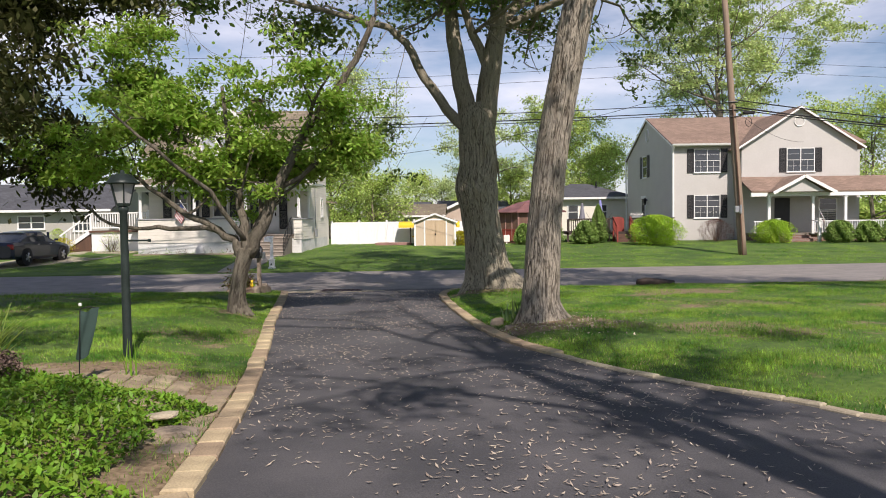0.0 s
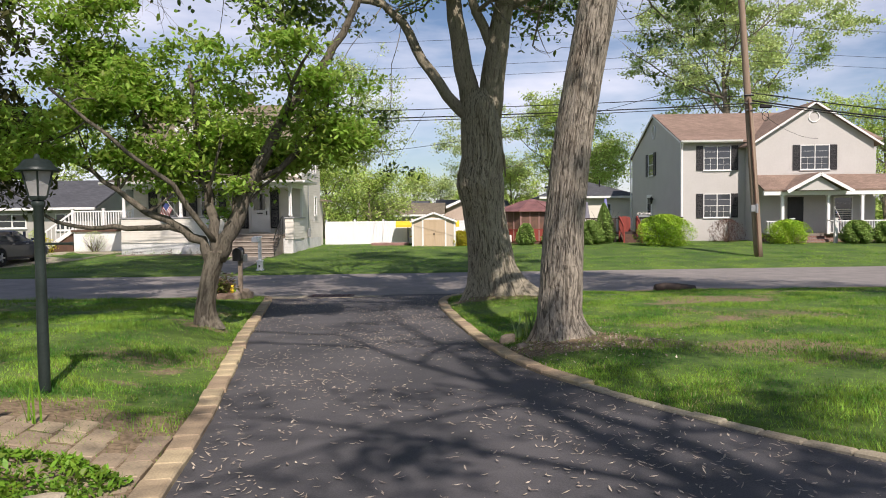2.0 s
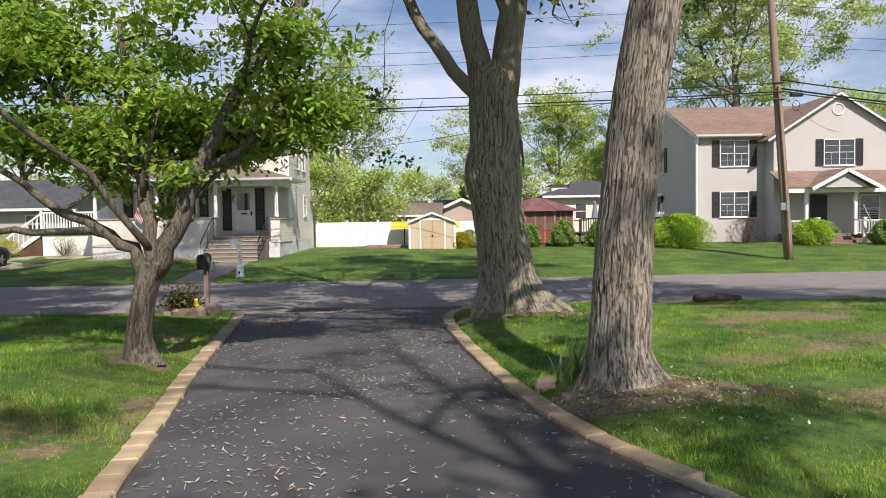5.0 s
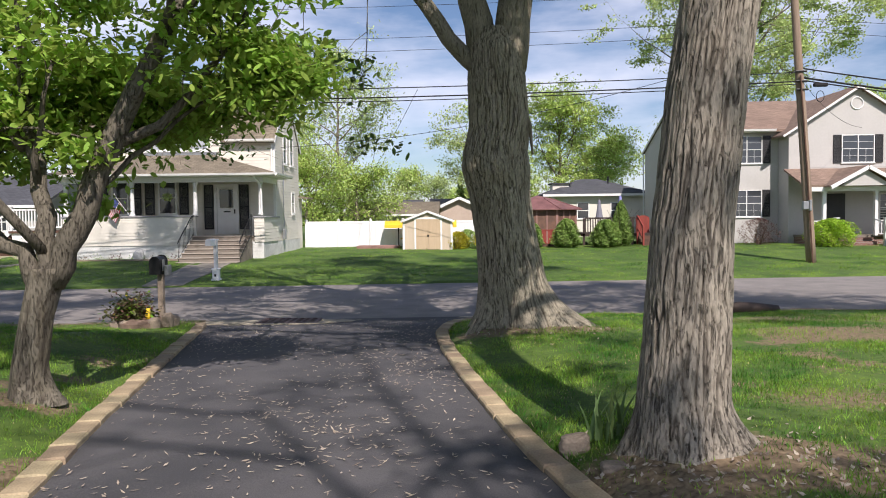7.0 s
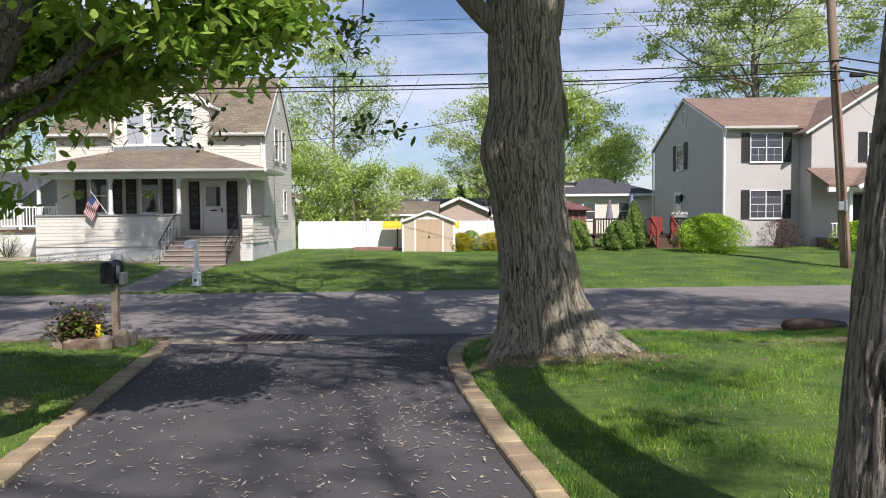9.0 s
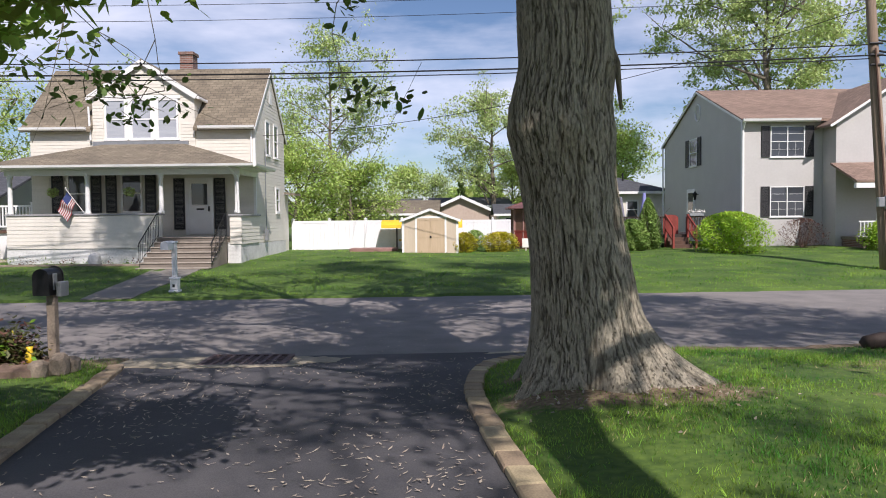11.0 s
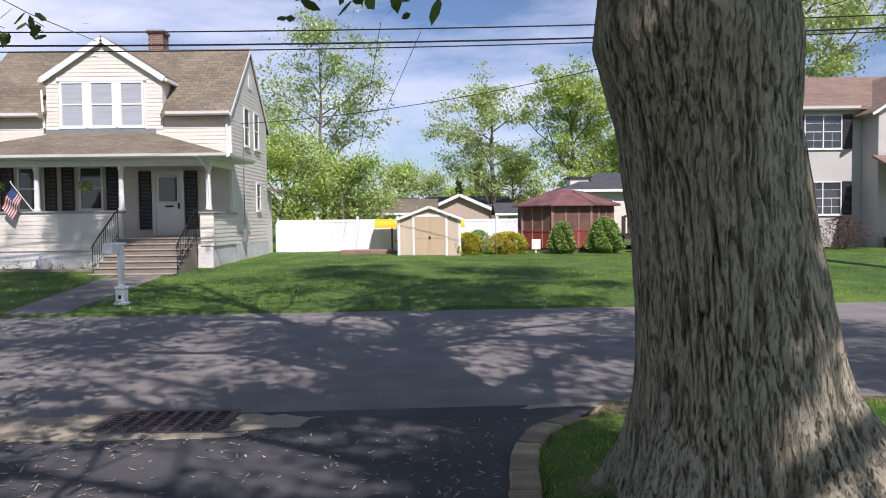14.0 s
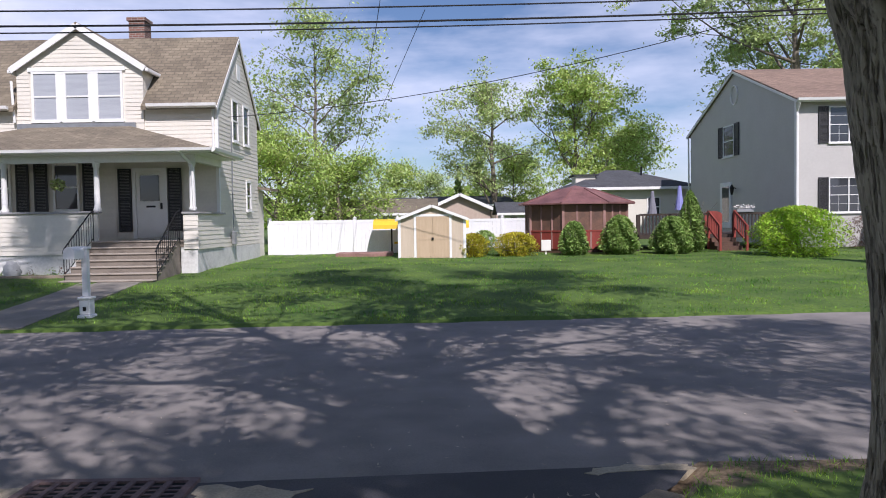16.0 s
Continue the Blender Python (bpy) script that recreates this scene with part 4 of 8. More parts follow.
def tree_furrowed():
    """The big forked tree by the street, with a long limb over the driveway."""
    x, y = TREE_B
    z = float(land_z(x, y)) - 0.15
    t = thing("tree", (x, y, z), "massive forked shade tree with dark furrowed bark and flared roots", "tree", group="big trees beside the driveway")
    s = Shape()
    trunk_shape(s, [(x + 0.12, y, z, 0.60), (x + 0.09, y, z + 0.35, 0.56), (x + 0.04, y, z + 0.8, 0.52), (x - 0.04, y, z + 1.5, 0.47), (x - 0.12, y, z + 2.1, 0.465),
                    (x - 0.19, y, z + 2.55, 0.53), (x - 0.2, y, z + 2.8, 0.50), (x - 0.14, y, z + 3.2, 0.465), (x - 0.16, y, z + 3.9, 0.44), (x - 0.18, y, z + 4.4, 0.40), (x - 0.2, y, z + 4.7, 0.26)],
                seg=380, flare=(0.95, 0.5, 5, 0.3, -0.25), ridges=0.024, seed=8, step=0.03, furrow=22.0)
    rng = random.Random(57)
    limbs = []
    for pts, r0, r1 in (
            ([(x - 0.3, y, z + 4.0), (x - 0.55, y, z + 5.2), (x - 0.68, y, z + 6.3), (x - 0.85, y + 0.1, z + 7.6), (x - 1.4, y + 0.3, z + 9.8), (x - 2.2, y + 0.4, z + 12.5), (x - 3.0, y + 0.6, z + 15.0)], 0.25, 0.05),
            ([(x + 0.0, y, z + 4.1), (x + 0.15, y, z + 5.2), (x + 0.34, y, z + 6.5), (x + 0.5, y, z + 7.8), (x + 0.9, y + 0.2, z + 9.6), (x + 1.6, y + 0.3, z + 12.0), (x + 2.2, y + 0.5, z + 14.5)], 0.3, 0.06),
            ([(x + 0.2, y, z + 5.4), (x - 0.25, y - 0.1, z + 6.4), (x - 0.55, y - 0.25, z + 7.4), (x - 0.9, y - 0.6, z + 9.0)], 0.14, 0.04),
            ([(x + 0.3, y, z + 6.2), (x + 0.75, y + 0.2, z + 7.0), (x + 1.7, y + 0.4, z + 7.6), (x + 3.2, y + 0.6, z + 8.3), (x + 4.6, y + 0.9, z + 8.6)], 0.13, 0.03),
            ([(x - 0.45, y - 0.1, z + 4.1), (x - 0.9, y - 0.05, z + 4.55), (x - 1.45, y - 0.05, z + 5.35), (x - 1.9, y - 0.1, z + 6.2), (x - 2.3, y - 0.2, z + 6.55), (x - 3.1, y - 0.35, z + 6.75),
              (x - 4.4, y - 0.5, z + 7.1), (x - 5.6, y - 0.4, z + 7.6)], 0.14, 0.04),
            ([(x - 0.75, y, z + 6.9), (x - 1.5, y + 1.0, z + 8.2), (x - 2.6, y + 2.2, z + 9.4), (x - 4.0, y + 3.0, z + 10.8), (x - 5.5, y + 3.6, z + 12.4)], 0.12, 0.03),
            ([(x - 1.4, y + 0.3, z + 9.6), (x - 3.2, y - 0.6, z + 11.0), (x - 5.5, y - 0.8, z + 12.3)], 0.12, 0.03),
            # the next seven limbs lie above view, added to shade the far lawn
            ([(x - 3.0, y + 2.4, z + 9.8), (x - 5.2, y + 3.2, z + 11.2), (x - 7.4, y + 3.6, z + 12.6), (x - 9.0, y + 4.0, z + 13.4)], 0.1, 0.03),
            ([(x - 3.0, y + 0.6, z + 15.0), (x - 4.5, y - 1.0, z + 17.0), (x - 6.0, y - 2.2, z + 19.0), (x - 7.5, y - 3.0, z + 20.5)], 0.06, 0.03),
            ([(x - 2.2, y + 0.4, z + 12.5), (x - 4.5, y - 1.5, z + 15.0), (x - 7.0, y - 2.5, z + 17.0), (x - 9.5, y - 3.0, z + 18.5)], 0.08, 0.03),
            ([(x - 5.5, y - 0.8, z + 12.3), (x - 8.0, y - 1.5, z + 14.5), (x - 10.0, y - 1.5, z + 16.5)], 0.06, 0.03),
            ([(x + 2.2, y + 0.5, z + 14.5), (x + 4.0, y + 0.2, z + 16.0), (x + 6.5, y - 0.4, z + 17.2), (x + 8.5, y - 0.6, z + 18.0)], 0.07, 0.03),
            ([(x + 1.6, y + 0.3, z + 12.0), (x + 3.6, y + 1.0, z + 13.6), (x + 6.0, y + 1.2, z + 14.8)], 0.08, 0.03),
            ([(x + 2.2, y + 0.5, z + 14.5), (x + 1.6, y + 0.2, z + 16.5), (x + 0.6, y - 0.2, z + 18.5)], 0.07, 0.03),
            ([(x - 4.4, y - 0.5, z + 7.1), (x - 4.5, y - 0.1, z + 5.4), (x - 4.4, y + 0.4, z + 3.9), (x - 4.3, y + 0.5, z + 3.1)], 0.009, 0.003),
            ([(x - 5.0, y - 0.45, z + 7.3), (x - 5.3, y + 0.1, z + 5.6), (x - 5.4, y + 0.6, z + 4.1), (x - 5.4, y + 0.7, z + 3.2)], 0.009, 0.003),
            ([(x - 5.6, y - 0.4, z + 7.6), (x - 6.1, y + 0.1, z + 5.8), (x - 6.4, y + 0.5, z + 4.2), (x - 6.5, y + 0.6, z + 3.4)], 0.009, 0.003),
            ([(x - 1.9, y - 0.1, z + 6.2), (x - 2.1, y - 0.3, z + 5.2), (x - 2.15, y - 0.4, z + 4.3), (x - 2.2, y - 0.4, z + 3.7)], 0.010, 0.003),
            ([(x - 3.1, y - 0.35, z + 6.75), (x - 3.4, y - 0.5, z + 5.6), (x - 3.5, y - 0.6, z + 4.5)], 0.010, 0.003),
            ([(x - 4.4, y - 0.5, z + 7.1), (x - 4.7, y - 0.6, z + 5.9), (x - 5.0, y - 0.8, z + 4.8)], 0.010, 0.003),
            ([(x - 2.3, y - 0.2, z + 6.55), (x - 2.9, y - 1.2, z + 5.4), (x - 3.2, y - 1.8, z + 4.4), (x - 3.3, y - 2.0, z + 3.8)], 0.010, 0.003),
            ([(x + 1.7, y + 0.4, z + 7.6), (x + 2.6, y - 0.3, z + 6.6), (x + 3.2, y - 0.5, z + 5.8)], 0.010, 0.003),
            ([(x + 3.2, y + 0.6, z + 8.3), (x + 4.0, y + 0.4, z + 7.0), (x + 4.4, y + 0.2, z + 6.0)], 0.010, 0.003),
            ([(x + 0.5, y, z + 7.6), (x + 1.2, y + 1.4, z + 8.6), (x + 2.0, y + 3.0, z + 9.6)], 0.12, 0.03)):
        pts = [Vector(p) for p in pts]
        rad = [r0 + (r1 - r0) * i / (len(pts) - 1) for i in range(len(pts))]
        fine, fr = [], []
        for i in range(len(pts) - 1):
            for k in range(3):
                w = Vector((rng.gauss(0, 0.02), rng.gauss(0, 0.02), rng.gauss(0, 0.02))) * (i + k > 0)
                fine.append(pts[i].lerp(pts[i + 1], k / 3) + w)
                fr.append(rad[i] + (rad[i + 1] - rad[i]) * k / 3)
        fine.append(pts[-1])
        fr.append(rad[-1])
        s.tube(fine, fr, 12, rough=0.1, seed=rng.random() * 9)
        limbs.append((fine, fr))
    s.tube([(x + 0.2, y - 0.1, z + 3.5), (x + 0.33, y - 0.14, z + 3.2), (x + 0.37, y - 0.15, z + 2.75)], [0.06, 0.035, 0.015], 6)
    hanging, limbs = [q for q in limbs if q[1][0] < 0.03], [q for q in limbs if q[1][0] >= 0.03]
    bearing = grow(rng, s, limbs, ((7, 0.42, 0.6), (5, 0.5, 0.6), (4, 0.55, 0.6)), lambda b: b.z > 4.6)
    low = grow(rng, s, hanging, ((3, 0.35, 0.55), (3, 0.45, 0.6)), lambda b: b.z > 2.2)
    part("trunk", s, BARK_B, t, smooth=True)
    card_mesh("crown", np.concatenate([spray_cards(12, bearing, 330, 150, 0.135, 0.42, oval=True), spray_cards(15, low, 110, 14, 0.095, 0.16, oval=True)]), 4, LEAF_MAPLE, t)
    return t


def tree_small():
    """The low spreading tree on the other side of the driveway."""
    x, y = TREE_C
    z = float(land_z(x, y)) - 0.06
    t = thing("tree", (x, y, z), "low spreading tree with fresh light green leaves", "tree")
    s = Shape()
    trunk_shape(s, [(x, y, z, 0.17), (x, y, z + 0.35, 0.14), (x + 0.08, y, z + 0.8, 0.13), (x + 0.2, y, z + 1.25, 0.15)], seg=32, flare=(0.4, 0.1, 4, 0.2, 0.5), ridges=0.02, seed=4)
    rng = random.Random(77)
    limbs = []
    o = Vector((x + 0.18, y, z + 1.12))
    for offs, r0, r1 in (
            ([(0.05, 0, 0.0), (0.3, 0, 0.5), (0.56, 0, 1.12), (0.95, 0, 1.9), (1.32, 0, 2.6), (1.9, 0.05, 3.3), (2.4, 0.1, 4.0), (2.75, 0.2, 4.9)], 0.125, 0.05),
            ([(-0.08, 0, -0.05), (-0.25, 0, 0.3), (-0.7, -0.05, 0.62), (-1.2, -0.1, 0.85), (-1.7, -0.1, 1.25), (-2.4, -0.15, 1.75)], 0.09, 0.03),
            ([(-0.5, 0, 0.5), (-0.95, -0.1, 0.6), (-1.5, -0.2, 0.55), (-2.2, -0.2, 0.62), (-2.75, -0.2, 0.68), (-3.3, -0.25, 1.1)], 0.055, 0.02),
            ([(0, 0, 0), (-0.05, 0.1, 0.7), (-0.3, 0.3, 1.5), (-0.5, 0.5, 2.5), (-0.6, 0.6, 3.6)], 0.1, 0.03),
            ([(0.1, 0, 0.2), (0.2, 0.5, 0.8), (0.1, 1.1, 1.4), (-0.1, 1.6, 2.2)], 0.07, 0.02),
            ([(0, 0, 0.3), (-0.5, -0.6, 1.3), (-1.3, -1.3, 2.1), (-2.0, -1.7, 2.8)], 0.05, 0.02),
            ([(0.5, 0, 0.9), (1.0, 0.4, 1.5), (1.5, 0.7, 2.0), (2.0, 0.9, 2.6)], 0.026, 0.012),
            ([(-0.3, 0.2, 1.4), (-1.2, 0.4, 2.3), (-2.2, 0.4, 3.1), (-3.0, 0.3, 3.7)], 0.06, 0.02)):
        pts = [o + Vector(q) * 0.88 for q in offs]
        rad = [r0 + (r1 - r0) * i / (len(pts) - 1) for i in range(len(pts))]
        fine, fr = [], []
        for i in range(len(pts) - 1):
            for k in range(3):
                fine.append(pts[i].lerp(pts[i + 1], k / 3) + Vector((rng.gauss(0, 0.015), rng.gauss(0, 0.015), rng.gauss(0, 0.015))) * (i + k > 0))
                fr.append(rad[i] + (rad[i + 1] - rad[i]) * k / 3)
        fine.append(pts[-1])
        fr.append(rad[-1])
        s.tube(fine, fr, 10, rough=0.12, seed=rng.random() * 9)
        limbs.append((fine, fr))
    bearing = grow(rng, s, limbs, ((7, 0.42, 0.62), (5, 0.5, 0.6), (2, 0.6, 0.6)), lambda b: b.z > 0.95 and b.x < x + 2.9 and b.x > x - 3.6 and b.z > 1.25 + 1.0 * min(1.0, max(0.0, (b.x - x - 0.4) / 0.5)) and (b.z > 1.95 or b.x > x - 0.4) and b.y > y - (0.4 if b.z < 3.1 and b.x > x - 0.6 else 1.6))
    part("trunk", s, BARK_C, t, smooth=True)
    card_mesh("crown", spray_cards(13, bearing, 830, 56, 0.095, 0.17, 0.15, 0.6, True), 4, LEAF_DOG, t)
    return t


def side_tree(x, y, height, width, seed, material, label, leaves, size, low, reach, count=13, spread=0.0):
    """A broad yard tree whose limbs start above head height."""
    z = float(land_z(x, y)) - 0.05
    t = thing("tree", (x, y, z), label, "tree")
    rng = random.Random(seed)
    s = Shape()
    trunk_shape(s, [(x, y, z, 0.3), (x, y, z + 0.6, 0.24), (x + 0.05, y, z + 2.2, 0.21), (x + 0.1, y, z + height * 0.55, 0.14)], seg=36, flare=(0.5, 0.12, 4, 0, 1), ridges=0.02, seed=seed)
    limbs = []
    for i in range(count):
        h = low + (height * 0.55 - low) * i / (count - 1)
        a = rng.uniform(0, 2 * math.pi)
        pts, rad = limb(rng, (x + 0.06, y, z + h), (math.cos(a), math.sin(a), rng.uniform(0.15, 0.9)), reach * rng.uniform(0.7, 1.1) * (1 + spread * i / count), 0.12, 0.03, 0.13, 0.01, 7)
        s.tube(pts, rad, 8)
        limbs.append((pts, rad))
    bearing = grow(rng, s, limbs, ((6, 0.45, 0.6), (4, 0.5, 0.6)), lambda b: b.z > low * 0.75)
    part("trunk", s, BARK_C, t, smooth=True)
    card_mesh("crown", crown_cards(seed, bearing, leaves, size, 0.2), 4, material, t)
    return t


tree_plated()
tree_furrowed()
tree_small()
# low crown as seen; the height above view is added to shade the far lawn
side_tree(-9.8, 13.4, 33.0, 6, 91, LEAF_DARK, "tall yard tree with dark bronze foliage over the lawn", 150000, 0.15, 2.2, 2.9, 40, 1.3)
# stands out of view, added only to throw shade on the lawn
side_tree(-10.4, 6.4, 18.0, 6, 94, LEAF_MAPLE, "unseen leafy tree added to shade the lamp lawn", 26000, 0.14, 7.6, 3.0)


def shade_tree(x, y, leaders, seed, label, sprays, per=80, spread=0.36):
    """A tall tree out of view, there for its shade: a bare trunk that forks into leaders, with its crown high up."""
    z = float(land_z(x, y)) - 0.05
    t = thing("tree", (x, y, z), label, "tree")
    rng = random.Random(seed)
    s = Shape()
    trunk_shape(s, [(x, y, z, 0.34), (x, y, z + 0.6, 0.27), (x + 0.03, y, z + 3.0, 0.24), (x + 0.05, y, z + 7.0, 0.2)], seg=36, flare=(0.5, 0.12, 4, 0, 1), ridges=0.02, seed=seed)
    limbs = []
    for way, r in leaders:
        pts = [Vector((x + a, y + b, z + c)) for a, b, c in way]
        rad = [r + (0.035 - r) * i / (len(pts) - 1) for i in range(len(pts))]
        s.tube(pts, rad, 10, rough=0.1, seed=seed)
        for i in range(7):
            h = 0.3 + 0.68 * i / 6
            k = min(int(h * (len(pts) - 1)), len(pts) - 2)
            p = pts[k].lerp(pts[k + 1], h * (len(pts) - 1) - k)
            a = rng.uniform(0, 2 * math.pi)
            q, qr = limb(rng, p, (math.cos(a), math.sin(a), rng.uniform(0.2, 0.8)), rng.uniform(2.5, 4.2), 0.06, 0.02, 0.14, 0.01, 6)
            s.tube(q, qr, 7)
            limbs.append((q, qr))
    bearing = grow(rng, s, limbs, ((5, 0.5, 0.6), (4, 0.5, 0.6)), lambda b: b.z > 6.5)
    part("trunk", s, BARK_C, t, smooth=True)
    card_mesh("crown", spray_cards(seed, bearing, sprays, per, 0.14, spread), 4, LEAF_MAPLE, t)
    return t


# unseen, placed from the trunk and limb shadows across the driveway
shade_tree(4.7, -3.0, (([(0.05, 0, 6.8), (0.0, 0.1, 9.0), (-0.1, 0.1, 11.0), (-0.1, 0.3, 13.0), (0.1, 0.5, 16.0)], 0.18), ([(0.05, 0, 6.9), (0.4, 0, 9.0), (0.45, 0.1, 10.9), (-0.1, 0.2, 12.6), (-0.7, 0.2, 14.6), (-1.2, 0.4, 17.0)], 0.14)), 92, "tall forked shade tree beside the driveway", 66)
# unseen, added for the shadows over the side lawn and street
shade_tree(11.6, 12.4, (([(0.05, 0, 6.8), (-0.6, 0.3, 8.6), (-1.2, 0.5, 10.6), (-1.6, 0.9, 13.0)], 0.15), ([(0.05, 0, 6.8), (0.7, -0.4, 8.6), (1.3, -0.4, 10.8), (1.6, -0.2, 13.0)], 0.15)), 95, "unseen broad tree that shades the side lawn and street", 190)
# unseen, its spot chosen only so shade falls beyond the flower bed
shade_tree(-3.2, -4.5, (([(0.05, 0, 6.8), (-0.2, 0.8, 9.0), (-0.6, 1.8, 11.5), (-0.8, 2.8, 14.0)], 0.16), ([(0.05, 0, 6.8), (-1.0, 0.6, 9.0), (-2.0, 1.4, 12.0), (-2.6, 2.4, 15.0)], 0.15)), 93, "unseen tall tree added to dapple the lawn with shade", 170)


# ---------- houses ----------
def lap_boards(parent, u0, u1, z0, z1, place, pitch, holes=(), clip=None, material=CREAM, name="clapboard", joined=False, lap=0.018):
    """Overlapping siding courses on a wall: place(u, out, z) gives a point; holes are (u0, u1, z0, z1)."""
    whole = Shape()
    n = int(math.ceil((z1 - z0) / pitch - 1e-6))
    for i in range(n):
        a, b = z0 + i * pitch, min(z0 + (i + 1) * pitch, z1)
        lo, hi = (u0, u1) if clip is None else clip((a + b) / 2)
        if hi - lo < 0.05:
            continue
        cuts = [(lo, hi)]
        for h0, h1, hz0, hz1 in holes:
            if hz0 < b - 0.02 and hz1 > a + 0.02:
                cuts = [c for p, q in cuts for c in ((p, min(q, h0)), (max(p, h1), q)) if c[1] - c[0] > 0.02]
        for p, q in cuts:
            s = whole if joined else Shape()
            k = len(s.v)
            for u in (p, q):
                s.v.extend([place(u, 0.0, a), place(u, lap, a), place(u, 0.006, b), place(u, 0.0, b)])
            s.f.extend([(k + 1, k + 5, k + 6, k + 2), (k, k + 4, k + 5, k + 1), (k, k + 1, k + 2, k + 3), (k + 4, k + 7, k + 6, k + 5), (k + 3, k + 2, k + 6, k + 7), (k, k + 3, k + 7, k + 4)])
            if not joined:
                part(name, s, material, parent)
    if joined:
        part("siding", whole, material, parent)


def window_unit(parent, u0, u1, z0, z1, place, sashes=1, glass=GLASS, trim=0.07, grille=0, meeting=True, frame_mat=WHITE, rail=0.025):
    """Double-hung sashes in a white frame: window > pane, rails."""
    def bx(s, a, b, o0, o1, c, d):
        pts = [place(a, o0, c), place(b, o0, c), place(b, o1, c), place(a, o1, c), place(a, o0, d), place(b, o0, d), place(b, o1, d), place(a, o1, d)]
        k = len(s.v)
        s.v.extend(pts)
        for q in ((0, 3, 2, 1), (4, 5, 6, 7), (0, 1, 5, 4), (1, 2, 6, 5), (2, 3, 7, 6), (3, 0, 4, 7)):
            s.f.append(tuple(k + i for i in q))
    s = Shape()
    bx(s, u0, u1, -0.03, 0.05, z0, z0 + trim)
    bx(s, u0, u1, -0.03, 0.05, z1 - trim, z1)
    w = (u1 - u0 - trim) / sashes
    for i in range(sashes + 1):
        bx(s, u0 + i * w, u0 + i * w + trim, -0.03, 0.047, z0 + trim, z1 - trim)
    win = part("window", s, frame_mat, parent, "white framed window")
    sill = Shape()
    bx(sill, u0 - 0.04, u1 + 0.04, 0.0, 0.09, z0 - 0.04, z0 - 0.002)
    part("sill", sill, frame_mat, win)
    for i in range(sashes):
        a, b = u0 + i * w + trim, u0 + (i + 1) * w
        mid = (z0 + z1) / 2
        for c, d, o in ((z0 + trim, mid, 0.008), (mid, z1 - trim, 0.02)):
            p = Shape()
            bx(p, a, b, o - 0.02, o, c, d)
            part("pane", p, glass, win)
        if meeting:
            r = Shape()
            bx(r, a, b, -0.01, 0.035, mid - rail, mid + rail)
            for g in range(grille):
                gu = a + (b - a) * (g + 1) / (grille + 1)
                bx(r, gu - 0.005, gu + 0.005, 0.0, 0.016, z0 + trim, z1 - trim)
            if grille:
                for gz in (0.25, 0.75):
                    zz = z0 + (z1 - z0) * gz
                    bx(r, a, b, 0.0, 0.021, zz - 0.005, zz + 0.005)
            part("sash_rail", r, frame_mat, win)
    return win


def shutter(parent, u0, u1, z0, z1, place):
    s = Shape()

    def bx(a, b, o0, o1, c, d):
        pts = [place(a, o0, c), place(b, o0, c), place(b, o1, c), place(a, o1, c), place(a, o0, d), place(b, o0, d), place(b, o1, d), place(a, o1, d)]
        k = len(s.v)
        s.v.extend(pts)
        for q in ((0, 3, 2, 1), (4, 5, 6, 7), (0, 1, 5, 4), (1, 2, 6, 5), (2, 3, 7, 6), (3, 0, 4, 7)):
            s.f.append(tuple(k + i for i in q))
    e = 0.05
    bx(u0, u0 + e, 0.02, 0.065, z0, z1)
    bx(u1 - e, u1, 0.02, 0.065, z0, z1)
    for z in (z0, (z0 + z1) / 2 - e / 2, z1 - e):
        bx(u0 + e, u1 - e, 0.02, 0.063, z, z + e)
    n = int((z1 - z0) / 0.05)
    for i in range(n):
        z = z0 + e + (z1 - z0 - 2 * e) * i / n
        bx(u0 + e, u1 - e, 0.02, 0.052, z, z + (z1 - z0 - 2 * e) / n * 0.8)
    return part("shutter", s, SHUTTER, parent, "dark louvred shutter")


def roof_slab(parent, pts, thick, material, label="", name="roof"):
    """A sloping roof plane with thickness, from its corner points."""
    s = Shape()
    n = len(pts)
    s.v.extend(tuple(p) for p in pts)
    s.v.extend((p[0], p[1], p[2] - thick) for p in pts)
    s.f.append(tuple(range(n)))
    s.f.append(tuple(reversed(range(n, 2 * n))))
    for i in range(n):
        j = (i + 1) % n
        s.f.append((i, i + n, j + n, j))
    return part(name, s, material, parent, label, planar_uv=True)


def beam(parent, a, b, w, h, material, name="trim"):
    """A board between two points, h deep, w thick."""
    a, b = Vector(a), Vector(b)
    d = (b - a).normalized()
    side = d.cross(Vector((0, 0, 1)))
    side = side.normalized() if side.length > 1e-4 else Vector((1, 0, 0))
    up = side.cross(d)
    s = Shape()
    for p in (a, b):
        for i, j in ((-1, -1), (1, -1), (1, 1), (-1, 1)):
            s.v.append(tuple(p + side * (i * w / 2) + up * (j * h / 2)))
    for q in ((0, 1, 2, 3), (7, 6, 5, 4), (0, 4, 5, 1), (1, 5, 6, 2), (2, 6, 7, 3), (3, 7, 4, 0)):
        s.f.append(q)
    return part(name, s, material, parent)


